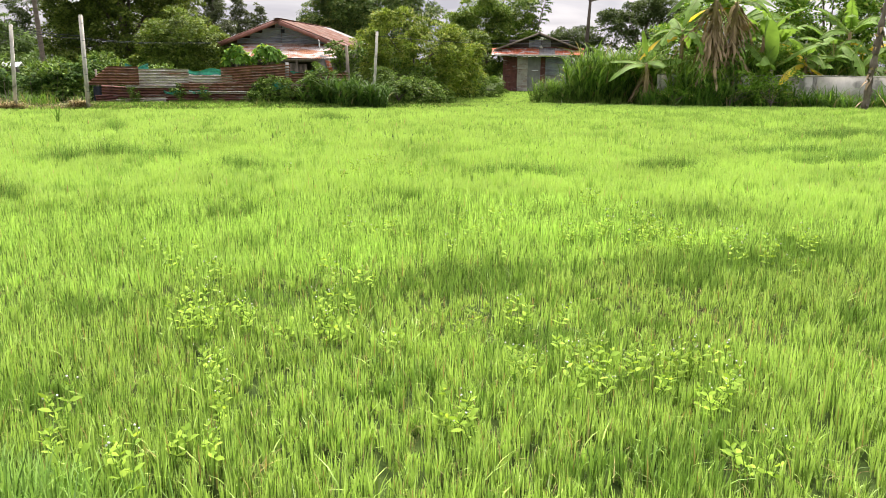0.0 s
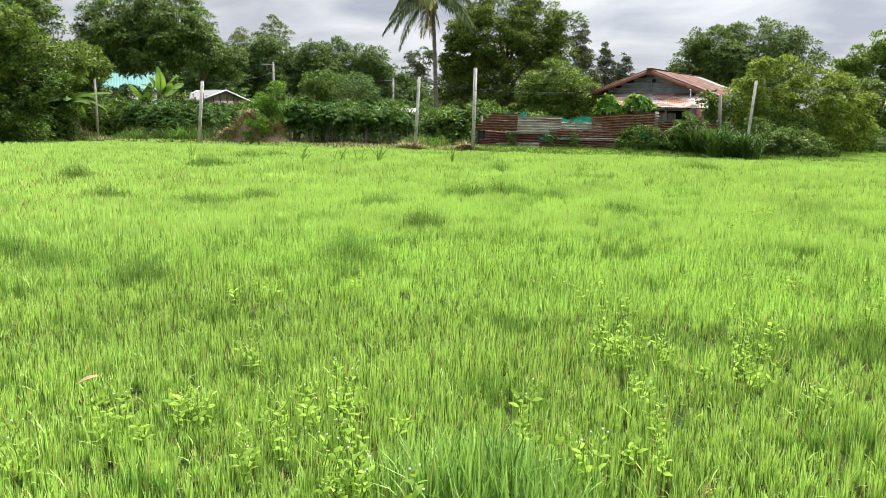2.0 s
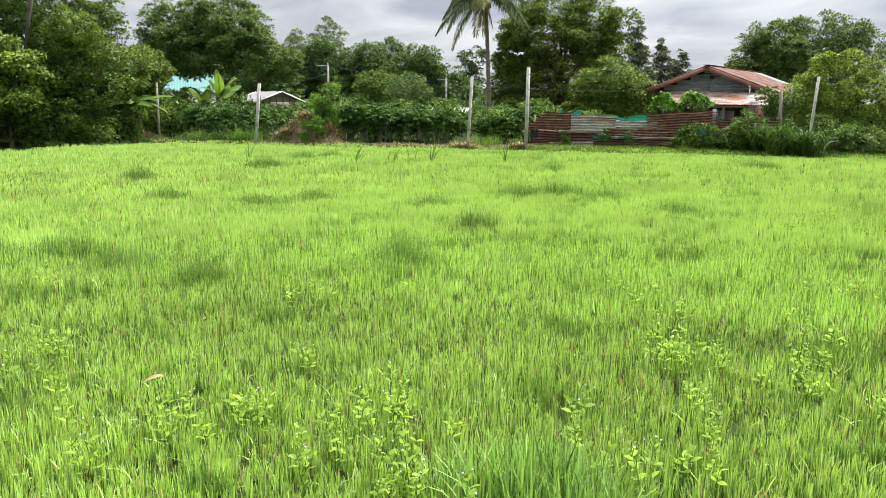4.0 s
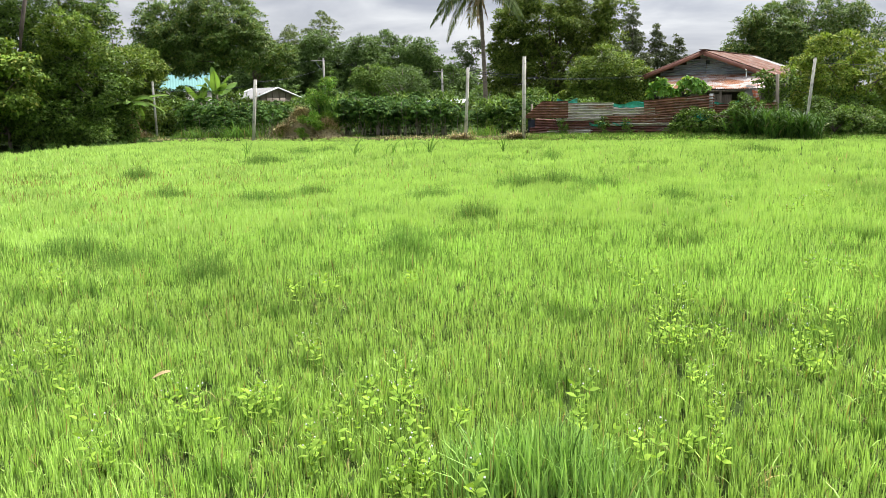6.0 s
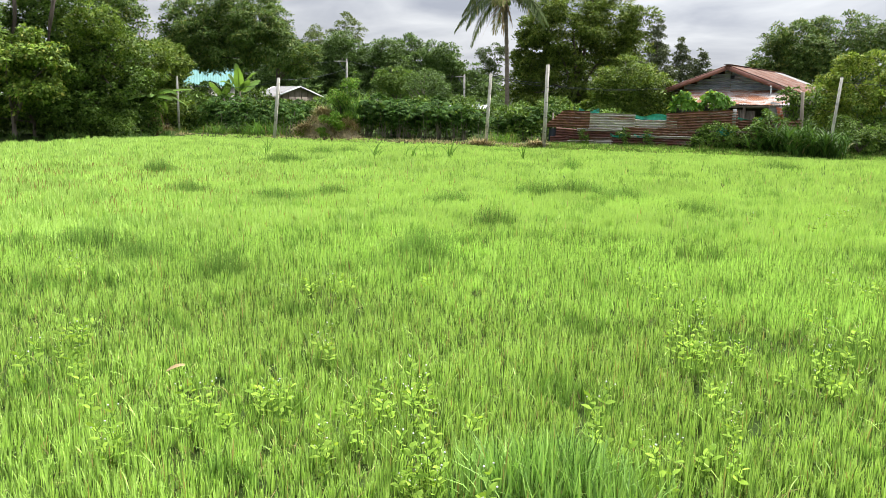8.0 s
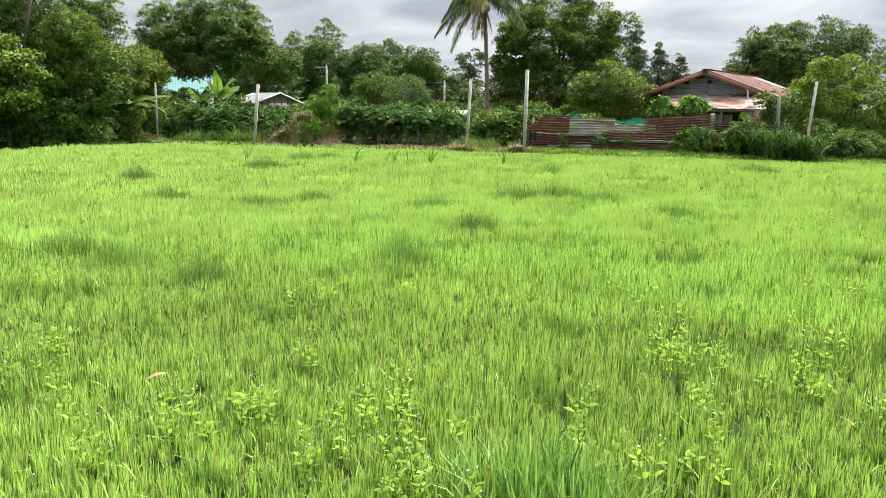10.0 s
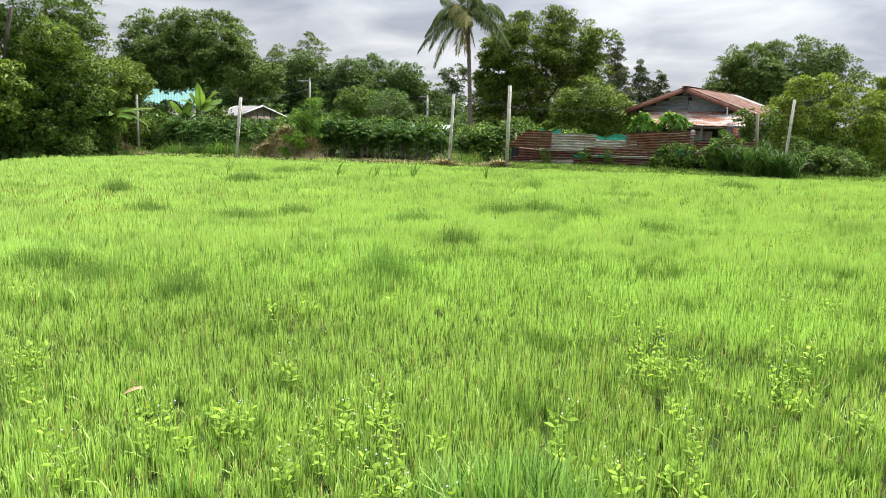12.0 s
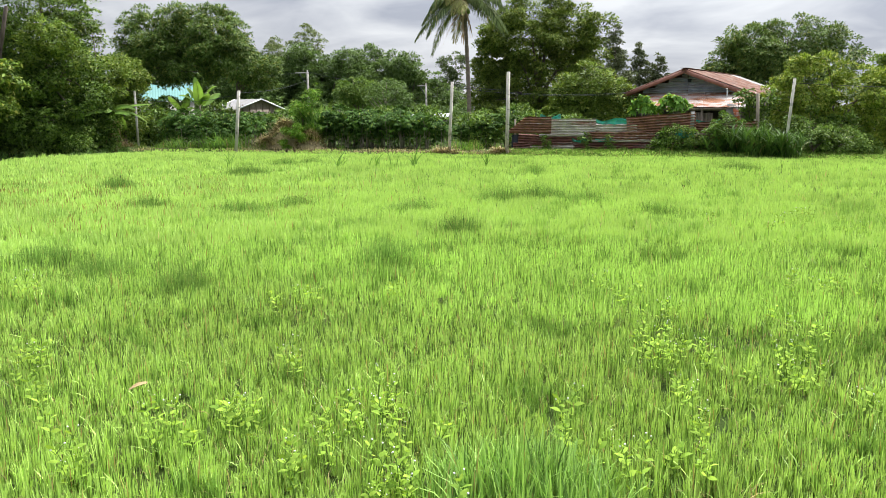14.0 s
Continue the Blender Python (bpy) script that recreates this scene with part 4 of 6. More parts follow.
# ---- rusted iron fence ----
def build_fence():
    rng = np.random.default_rng(40)
    ob = thing("iron_fence", (-5.4, 30.3, 0), "patchwork fence of rusted corrugated iron sheets with green netting", "fence")
    # x, z, length, height, y, tilt in degrees, material, label
    sheets = [(0.22, 0.80, 1.40, 0.66, 0.00, 0.0, RUST, "rust-brown corrugated sheet"), (1.58, 0.72, 1.78, 0.66, 0.03, 0.0, ZINC_OLD, "weathered grey corrugated sheet"),
              (3.30, 0.76, 1.62, 0.42, 0.02, -0.5, ZINC_OLD, "weathered grey corrugated sheet"), (4.55, 0.78, 2.55, 0.66, -0.04, 4.0, RUST, "rust-brown corrugated sheet"),
              (3.0, 0.56, 2.6, 0.30, -0.03, 0.0, RUST, "torn rusted sheet"), (7.05, 0.60, 2.25, 0.66, 0.05, 0.5, RUST, "rust-brown corrugated sheet"),
              (0.30, 0.36, 1.15, 0.42, 0.06, -2.0, RUST_RED, "dark red rusted sheet"), (1.40, 0.34, 1.25, 0.40, 0.05, 1.0, RUST_RED, "dark red rusted sheet"),
              (0.12, 0.02, 0.75, 0.40, 0.02, 5.0, RUST_RED, "dark red rusted sheet"), (0.80, 0.00, 1.00, 0.30, 0.00, 1.0, ZINC_OLD, "weathered grey corrugated sheet"),
              (1.70, 0.00, 0.90, 0.36, 0.03, 0.0, ZINC_OLD, "weathered grey corrugated sheet"), (2.50, 0.00, 0.85, 0.48, 0.01, 0.0, RUST_RED, "dark red rusted sheet"),
              (3.25, 0.00, 1.25, 0.50, 0.03, 0.0, RUST_RED, "dark red rusted sheet"), (4.40, 0.00, 1.30, 0.48, 0.00, 0.0, RUST_RED, "dark red rusted sheet"),
              (5.65, 0.00, 1.80, 0.50, 0.03, 0.0, RUST, "rust-brown corrugated sheet"), (7.3, 0.0, 2.0, 0.60, 0.02, 0.0, RUST, "rust-brown corrugated sheet"),
              (1.15, 0.68, 1.9, 0.09, -0.05, 0.6, ZINC_OLD, "pale grey capping strip"), (3.2, 0.47, 2.3, 0.09, -0.05, 0.3, ZINC_OLD, "pale grey capping strip")]
    for x, z, ln, h, y, tilt, material, label in sheets:
        geo = corrugated(ln, h, rng, 0.10, 0.036)
        if x == 0.22:  # the end sheet is cut aslant
            v = geo[0]
            v[:, 0] += np.clip(0.55 - v[:, 0], 0, 1) * (v[:, 2] - 0.05) * 1.1 - 0.40 * np.clip(1 - v[:, 0], 0, 1) * (1 - v[:, 2] / h)
        part("sheet", moved(geo, pose(x, y, z, rng.normal(0, 1.5), -tilt, rng.normal(0, 0.4))), material, ob, label)
    for x in (0.15, 1.75, 3.3, 4.9, 6.9, 9.2):
        part("stake", tube([(x, 0.14, -0.1), (x + 0.02, 0.14, 0.7), (x, 0.15, 1.35)], [0.05, 0.045, 0.04], 6), WOOD, ob)
    part("stake", box(6.95, -0.06, 1.28, 0.14, 0.02, 0.72), ROOF_GREY, ob, "pale metal corner strip")
    part("stake", tube([(9.30, 0.25, 0), (9.32, 0.25, 1.2), (9.26, 0.25, 2.30)], [0.075, 0.065, 0.06], 7), WOOD, ob, "rough weathered wooden post")
    u, w = np.meshgrid(np.linspace(0, 1, 16), np.linspace(0, 1, 7), indexing="ij")

    def net(x, z, ln, h, y, label="torn green shade netting"):
        v = np.stack([x + u * ln, y + 0.03 * np.sin(u * 19) + 0.02 * np.sin(w * 9 + u * 4), z + w * h * (0.8 + 0.2 * np.sin(u * 7 + x)) - 0.05 * np.sin(u * 3.1)], -1).reshape(-1, 3)
        part("netting", (v, grid_faces(16, 7)), NET, ob, label)

    net(3.32, 1.13, 1.30, 0.32, 0.06)
    net(2.45, 0.50, 0.6, 0.14, -0.06)
    net(3.35, 0.52, 0.65, 0.15, -0.05)
    net(6.35, 0.62, 0.70, 0.42, -0.08, "blue-green plastic sheeting")
    net(6.95, 1.22, 1.0, 0.14, 0.12)
    net(1.15, 1.34, 0.8, 0.22, 0.25)
    # black cloth hanging at the open end
    v = np.stack([0.02 + u * 0.35, 0.1 + 0.04 * np.sin(u * 9), 0.12 + w * 0.62], -1).reshape(-1, 3)
    part("cloth", (v, grid_faces(16, 7)), CABLE, ob, "black plastic cloth")


build_fence()


# ---- house with the gable ----
def slope_sheet(a, b, down, rng, pitch=0.09, amp=0.016):
    """Corrugated roofing from the edge a-b down along a vector, ridges running down the slope."""
    a, b, down = Vector(a), Vector(b), Vector(down)
    along = (b - a).normalized()
    dn = down.normalized()
    up = along.cross(dn).normalized()
    if up.z < 0:
        up = -up
    m = Matrix((dn, up, along)).transposed().to_4x4()
    m.translation = a
    return moved(corrugated(down.length, (b - a).length, rng, pitch, amp, 0.012), m)


def build_house():
    rng = np.random.default_rng(41)
    ob = thing("iron_house", (1.64, 35.3, 0), "low house with a rusty iron roof and grey corrugated gable", "house", turn=-20)
    depth, half, ridge, eave = 9.4, 2.80, 3.40, 2.34
    # walls of the body
    part("wall", box(0, depth / 2 + 0.35, 1.15, 2 * half - 0.5, depth - 0.4, 2.3), DARK_WALL, ob, "dark boarded wall")
    # gable of grey corrugated sheets, stepped as laid
    for k in range(5):
        z0 = 2.40 + k * 0.22
        wid = (ridge - z0 - 0.22) / (ridge - eave) * half - 0.05
        wid = max(wid, 0.12)
        if k < 4 and wid > 0.2:
            for sgn, cut in ((-1, wid), (1, wid)):
                geo = corrugated(cut, 0.26, rng, 0.085, 0.022, 0.015)
                x0 = -cut if sgn < 0 else 0.02
                part("gable_sheet", moved(geo, pose(x0, 0.02 * (k % 2) + 0.02, z0, 0, 0, 0)), ZINC_GREY, ob, "blue-grey corrugated sheet")
    # the opening's darkness is a black block set on the gable
    part("vent", box(0.08, -0.015, 2.96, 0.16, 0.03, 0.14), CABLE, ob, "black block for a dark square opening")
    part("lintel", box(0, -0.02, 2.41, 2 * half - 0.5, 0.05, 0.06), WOOD, ob)
    # roof slopes of several sheets, with the fascia boards at the gable
    for sgn in (-1, 1):
        dn = Vector((sgn * (half + 0.1), 0, eave - ridge - 0.04))
        for k in range(5):
            y0 = -0.55 + k * 1.85
            mat = ROOF_RUST if (k < 4 or sgn < 0) else ROOF_GREY
            part("roof_sheet", slope_sheet((0, y0, ridge + 0.06 + 0.004 * k), (0, y0 + 1.95, ridge + 0.06 + 0.004 * k), dn, rng), mat, ob, "rust-streaked corrugated roofing")
        ang = math.degrees(math.atan2(ridge - eave, half))
        board = moved(box(half / 2 + 0.05, -0.57, 0, math.hypot(half + 0.12, ridge - eave), 0.035, 0.17), pose(0, 0, 0, 0, 0, 0))
        m = Matrix.Translation((0, 0, ridge - 0.06)) @ Matrix.Rotation(radians(ang), 4, "Y")
        if sgn < 0:
            m = Matrix.Diagonal((-1, 1, 1, 1)) @ m
        part("fascia", moved(board, m), FASCIA, ob, "red-brown painted fascia board")
        part("purlin", box(sgn * half * 0.5, depth / 2 - 0.3, (ridge + eave) / 2 - 0.08, 0.08, depth, 0.08), WOOD, ob)
    part("ridge_cap", box(0, depth / 2 - 0.4, ridge + 0.075, 0.28, depth + 0.5, 0.02), ROOF_RUST, ob)
    # lean-to along the gable
    for k in range(1, 6):
        x0 = -2.65 + k * 0.92
        mat = LEAN_RUST
        part("lean_to_sheet", slope_sheet((x0, -0.05, 2.41 + 0.006 * (k % 2)), (x0 + 0.98, -0.05, 2.41 + 0.006 * (k % 2)), Vector((0.0, -2.1, -0.60)), rng), mat, ob, "orange-rusted lean-to sheet")
    for x in (-0.6, 1.2, 2.7):
        part("post", box(x, -1.9, 0.87, 0.09, 0.09, 1.76), WOOD, ob)
    part("beam", box(0.95, -1.9, 1.72, 3.7, 0.08, 0.09), WOOD, ob)
    for k in range(9):
        part("board", box(-0.1 + k * 0.2, -1.75, 0.85 + 0.04 * rng.normal(), 0.19, 0.025, 1.55), WOOD, ob)
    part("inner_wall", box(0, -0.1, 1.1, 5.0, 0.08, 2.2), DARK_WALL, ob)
    part("plank", moved(box(0, 0, 0, 0.34, 0.03, 0.75), pose(2.35, -2.02, 1.55, 0, 7, 0)), ROOF_GREY, ob, "leaning strip of pale iron")
    part("plank", moved(box(0, 0, 0, 0.20, 0.03, 0.55), pose(2.62, -2.08, 1.52, 0, -14, 0)), ROOF_ORANGE, ob, "leaning offcut of pinkish board")
    part("pipe", joined(tube([(1.85, -0.62, 2.02), (1.85, -0.62, 2.55)], 0.024, 8), tube([(1.85, -0.62, 2.53), (1.85, -0.74, 2.57)], 0.03, 8)), PVC, ob, "white vent pipe")


build_house()


# ---- small iron shed ----
def build_shed():
    rng = np.random.default_rng(42)
    ob = thing("iron_shed", (17.4, 45.0, 0), "small shed of rusty and grey corrugated iron", "shed", turn=-20)
    # front panels stand upright, so their ridges run up: turn each sheet a quarter
    def upright(x, wid, h, material, label, y=0.0, z=0.05):
        geo = corrugated(h, wid, rng, 0.085, 0.013, 0.01)
        m = Matrix.Translation((x + wid, y, z)) @ Matrix.Rotation(radians(-90), 4, "Y")
        part("panel", moved(geo, m), material, ob, label)

    upright(-2.15, 0.86, 2.0, RUST_RED, "dark red rusted panel", 0.0)
    upright(-1.28, 0.63, 2.0, ZINC_OLD, "brown-grey weathered panel", -0.05)
    upright(-0.66, 0.78, 2.0, ROOF_GREY, "grey iron door")
    upright(0.13, 0.27, 1.95, RUST_RED, "dark red rusted strip", -0.03)
    part("panel", moved(corrugated(1.52, 1.05, rng), pose(0.42, 0.02, 0.98)), ZINC_GREY, ob, "grey sheet laid sideways")
    upright(0.42, 1.50, 0.92, ROOF_GREY, "pale grey lower panel")
    part("hasp", box(-0.20, -0.03, 1.26, 0.36, 0.03, 0.05), PVC, ob, "pale bar across the door")
    for sgn in (-1, 1):
        part("side_wall", box(sgn * 2.0, 1.8, 1.05, 0.04, 3.5, 2.1), RUST_RED, ob)
    part("back_wall", box(0, 3.55, 1.05, 4.0, 0.04, 2.1), RUST_RED, ob)
    # thin dark sheet behind the panels, standing in for the unlit inside
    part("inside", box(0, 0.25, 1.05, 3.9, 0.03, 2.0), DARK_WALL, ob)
    for x in (-2.02, -0.66, 0.12, 1.95):
        part("post", box(x, 0.10, 1.05, 0.08, 0.08, 2.1), WOOD, ob)
    # pent roof over the front
    for k in range(6):
        x0 = -2.85 + k * 0.95
        part("pent_sheet", slope_sheet((x0, 0.25, 2.58 + 0.008 * (k % 2)), (x0 + 1.0, 0.25, 2.58 + 0.008 * (k % 2)), Vector((0, -0.95, -0.40)), rng), ROOF_GREY if k == 3 else ROOF_ORANGE, ob, "orange-rusted roofing with a pale lip")
    part("lip", box(-0.35, -0.71, 2.16, 4.6, 0.02, 0.08), WALL_CONCRETE, ob, "pale lip of the front roof")
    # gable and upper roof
    # the gable's dark interior is drawn as a dark sheet
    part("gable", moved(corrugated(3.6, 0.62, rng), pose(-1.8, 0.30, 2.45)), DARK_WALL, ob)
    part("gable_strip", moved(corrugated(3.4, 0.2, rng), pose(-1.7, 0.27, 2.48)), RUST_RED, ob, "dark red rusted strip")
    for x, wid, material in ((-0.62, 0.75, ZINC_GREY), (0.16, 0.55, ROOF_GREY)):
        part("gable_sheet", moved(corrugated(wid, 0.55, rng), pose(x, 0.24, 2.50)), material, ob, "grey patch on the gable")
    part("plate", tube([(0.05, 0.16, 2.60), (0.20, 0.14, 2.66)], 0.11, 8), WALL_CONCRETE, ob)
    for sgn in (-1, 1):
        part("roof_sheet", slope_sheet((0, -0.25, 3.46), (0, 3.9, 3.46), Vector((sgn * 2.75, 0, -1.02)), rng), ROOF_GREY, ob, "grey corrugated roofing")
        m = Matrix.Translation((0, 0, 3.44)) @ Matrix.Rotation(radians(20.4), 4, "Y")
        if sgn < 0:
            m = Matrix.Diagonal((-1, 1, 1, 1)) @ m
        part("barge_board", moved(box(1.42, -0.28, 0, 2.9, 0.04, 0.10), m), WOOD, ob)
    part("ridge_cap", tube([(0, -0.3, 3.49), (0, 3.9, 3.49)], 0.08, 7), WOOD, ob)


build_shed()


# ---- low concrete wall ----
def build_wall():
    a, b = Vector((17.0, 29.8)), Vector((31.0, 21.7))
    d = (b - a).normalized()
    ob = thing("concrete_wall", (a.x, a.y, 0), "low pale concrete block wall with damp stains", "wall", turn=math.degrees(math.atan2(d.y, d.x)))
    n = 8
    ln = (b - a).length / n
    for k in range(n):
        part("panel", box((k + 0.5) * ln, 0, 0.62, ln - 0.012, 0.10, 1.28), WALL_CONCRETE, ob)
        part("pier", box(k * ln, 0.05, 0.64, 0.16, 0.2, 1.30), WALL_CONCRETE, ob)
    part("coping", box(n * ln / 2, 0, 1.285, n * ln, 0.14, 0.045), CONCRETE, ob)


build_wall()


# ---- huts behind the trees ----
def simple_hut(name, at, w, d, wall, ridge, roof, wall_mat, label, turn, front=False, trim=None):
    rng = np.random.default_rng(int(abs(at[0]) * 10))
    ob = thing(name, at, label, "hut", turn=turn)
    part("wall", box(0, 0, wall / 2, w - 0.5, d - 0.5, wall), wall_mat, ob)
    for sgn in (-1, 1):
        part("roof_sheet", slope_sheet((-w / 2, 0, ridge), (w / 2, 0, ridge), Vector((0, sgn * d / 2, wall - ridge)), rng, pitch=0.2, amp=0.012), roof, ob)
        part("gable", (np.array([(sgn * (w / 2 - 0.26), -d / 2 + 0.3, wall), (sgn * (w / 2 - 0.26), d / 2 - 0.3, wall), (sgn * (w / 2 - 0.26), 0.1, ridge - 0.08), (sgn * (w / 2 - 0.26), -0.1, ridge - 0.08)]), np.array([(0, 1, 2, 3)])), wall_mat, ob)
        for e in (-1, 1):
            part("barge_board", tube([(sgn * w / 2, 0, ridge - 0.02), (sgn * w / 2, e * d / 2, wall - 0.02)], 0.05, 5), trim or PVC, ob)
    if front:
        for y in (-1.3, -0.8, -0.3, 0.2, 0.7, 1.2):
            part("batten", box(w / 2 - 0.225, y, wall + 0.12, 0.03, 0.05, 0.5), BARK, ob)
        for y in (-0.9, 0.1, 1.1):
            part("shutter", box(w / 2 - 0.22, y, wall - 0.55, 0.05, 0.85, 0.75), WOOD, ob)
        part("corner_post", box(w / 2 - 0.22, -d / 2 + 0.3, wall / 2, 0.1, 0.1, wall), WOOD, ob)
    return ob


simple_hut("grey_hut", (-27.75, 51.5, 0), 4.4, 3.8, 1.80, 2.54, ROOF_GREY, WOOD, "grey-roofed wooden hut half hidden by cassava", -38, True)
simple_hut("teal_roof_house", (-36.7, 54.2, 0), 5.6, 5.6, 2.45, 3.95, TEAL_ROOF, WALL_CONCRETE, "house with a bright teal metal roof behind trees", 32, trim=TEAL_ROOF)
simple_hut("blue_roof_hut", (-14.2, 52.0, 0), 2.6, 2.2, 1.25, 1.50, ZINC_GREY, DARK_WALL, "low hut with a blue-grey iron roof behind cassava", 4)


# ---- trees ----
def spray_lobes(mid, half, count, size, flat, seed):
    """Small flattened lobes strewn through an ellipsoid, for a crown in layers."""
    rng = random.Random(seed)
    out = []
    while len(out) < count:
        d = [rng.uniform(-1, 1) for _ in range(3)]
        if sum(c * c for c in d) < 1:
            r = size * rng.uniform(0.6, 1.3)
            out.append((mid[0] + d[0] * half[0], mid[1] + d[1] * half[1], mid[2] + d[2] * half[2], r, r, r * flat))
    return out


shade = tree("shade_tree", (-24.6, 27.6, 0), [(-25.3, 27.8, 5.6, 2.5, 2.4, 2.8), (-23.6, 26.9, 2.4, 2.0, 1.7, 2.2), (-26.3, 27.0, 3.2, 2.0, 1.8, 2.8), (-23.2, 27.7, 1.6, 1.1, 1.2, 1.7), (-22.8, 28.4, 0.9, 0.8, 0.6, 1.0), (-26.29, 26.50, 4.44, 1.5, 1.2, 1.4)], DEEP,
     "tall dark green shade tree with leaves down to the ground", 1, (0.165, 0.085), 1.15, 0.28, 0.2, 0.17, 2.4)
for limb in ([(-0.12, -2.40, 3.44), (0.12, -2.40, 4.53), (0.46, -2.40, 5.70)],
             [(-1.84, -2.40, 3.77), (-1.58, -2.40, 4.65), (-1.53, -2.40, 5.74)]):
    part("limb", tube([(0, 0, 1.6), (limb[0][0] * 0.6, limb[0][1] * 0.5, 2.6)] + limb, [0.13, 0.11, 0.09, 0.08, 0.07], 8), DARK_BARK, shade, "bare dark limb")
# lobes split off in a lighter leaf colour, for the shade tree's lit leaves
tree("light_tree", (-22.9, 28.9, 0), [(-24.2, 28.9, 4.7, 1.1, 1.2, 1.5), (-22.6, 29.0, 3.1, 0.9, 1.0, 0.9), (-24.7, 28.6, 5.8, 1.0, 1.1, 0.9), (-23.3, 28.4, 2.6, 0.8, 0.8, 0.9), (-22.62, 25.40, 4.89, 0.8, 0.5, 0.48), (-23.29, 25.20, 4.41, 0.5, 0.5, 0.3), (-22.64, 25.70, 4.45, 0.9, 0.6, 0.63), (-23.68, 25.60, 3.91, 0.7, 0.6, 0.49), (-21.85, 26.00, 3.78, 0.8, 0.6, 0.56), (-22.61, 26.20, 2.84, 0.6, 0.6, 0.42)], SHADE, "lighter lobes split from the dark tree for its lit leaves", 46, (0.19, 0.09), 0.9, 0.30, 0.2, 0.08, 2.0)
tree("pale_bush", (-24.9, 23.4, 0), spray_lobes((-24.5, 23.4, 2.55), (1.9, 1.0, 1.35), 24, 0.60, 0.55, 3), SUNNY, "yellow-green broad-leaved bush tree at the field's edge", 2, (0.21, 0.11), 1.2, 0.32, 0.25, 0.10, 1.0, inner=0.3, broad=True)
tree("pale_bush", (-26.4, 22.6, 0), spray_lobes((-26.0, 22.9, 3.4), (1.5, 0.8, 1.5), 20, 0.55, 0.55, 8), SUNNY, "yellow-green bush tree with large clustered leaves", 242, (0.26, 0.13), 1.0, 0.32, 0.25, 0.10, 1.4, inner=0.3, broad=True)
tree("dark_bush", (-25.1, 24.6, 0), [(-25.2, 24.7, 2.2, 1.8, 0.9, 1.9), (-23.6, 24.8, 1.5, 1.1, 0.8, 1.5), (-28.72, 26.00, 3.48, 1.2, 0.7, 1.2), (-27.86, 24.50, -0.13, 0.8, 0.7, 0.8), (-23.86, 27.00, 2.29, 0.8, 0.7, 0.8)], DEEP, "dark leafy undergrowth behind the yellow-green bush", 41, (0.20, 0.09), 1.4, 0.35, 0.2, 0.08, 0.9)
tree("shade_tree", (-29.5, 24.5, 0), [(-29.5, 24.5, 4.6, 3.0, 2.6, 3.4), (-28.2, 24.6, 2.0, 1.8, 1.6, 1.9)], MID, "dense green tree at the field's corner", 3, (0.24, 0.11), 1.4, 0.45, 0.2, 0.17, 2.0)
tree("small_tree", (-23.4, 30.9, 0), [(-23.5, 30.9, 3.2, 1.0, 1.0, 1.0), (-22.9, 31.0, 2.9, 0.7, 0.8, 0.7), (-23.2, 31.0, 2.3, 0.9, 0.6, 0.7), (-23.4, 31.0, 1.3, 0.8, 0.6, 0.8)], SHADE, "small yellow-green tree behind the post", 4, (0.16, 0.07), 1.4, 0.35, 0.3, 0.08, 2.4)
tree("mango_tree", (-28.6, 38.8, 0), [(-26.3, 38.4, 5.2, 2.2, 2.4, 2.1), (-23.3, 38.8, 5.6, 2.3, 2.2, 1.8), (-21.9, 38.6, 4.3, 1.6, 1.8, 1.3), (-25.0, 38.0, 3.85, 2.7, 2.0, 0.75), (-27.9, 38.5, 4.0, 1.2, 1.4, 1.2)] + spray_lobes((-24.8, 37.6, 5.0), (3.2, 1.4, 1.7), 16, 0.85, 0.8, 320), MANGO,
     "dark mango tree with a broad rounded crown", 5, (0.26, 0.085), 1.3, 0.42, 0.5, 0.2, 4.4)
tree("mango_tree", (-23.2, 41.4, 0), [(-21.2, 40.6, 3.75, 1.2, 1.2, 1.1), (-22.2, 40.6, 4.1, 0.9, 1.0, 0.9)], MANGO, "small mango tree beside the larger one", 6, (0.24, 0.08), 1.5, 0.4, 0.5, 0.1, 3.4)
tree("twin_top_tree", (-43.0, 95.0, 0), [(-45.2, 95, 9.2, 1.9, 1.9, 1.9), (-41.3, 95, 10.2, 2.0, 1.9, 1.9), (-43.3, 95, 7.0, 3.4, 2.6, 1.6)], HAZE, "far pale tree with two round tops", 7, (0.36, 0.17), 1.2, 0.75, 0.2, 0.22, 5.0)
for k, (x, y, h, r) in enumerate([(-37.5, 70, 7.6, 3.6), (-32.5, 73, 8.1, 3.5), (-28.5, 71, 7.6, 3.3), (-24.8, 74, 8.2, 3.4), (-21.2, 71, 7.3, 3.0), (-18.9, 73, 5.4, 2.1), (-42.5, 69, 7.6, 3.8), (-35.0, 72, 7.6, 3.2), (-30.4, 73, 7.7, 3.2), (-26.6, 73, 7.6, 3.2), (-22.9, 73, 7.4, 3.0)]):
    h *= 1.06
    tree("rubber_tree", (x, y, 0), spray_lobes((x, y, h * 0.50), (r * 1.1, r * 0.6, h * 0.37), 13, r * 0.40, 0.8, 300 + k) + [(x, y, h * 0.45, r * 0.9, r * 0.6, h * 0.34), (x, y - 1, h * 0.24, r * 1.1, r * 0.5, h * 0.22)], FAR,
         "green rubber tree in a close row behind the houses", 210 + k, (0.33, 0.15), 0.8, 0.5, 0.25, 0.16, 2.0, group="rubber trees in a row")
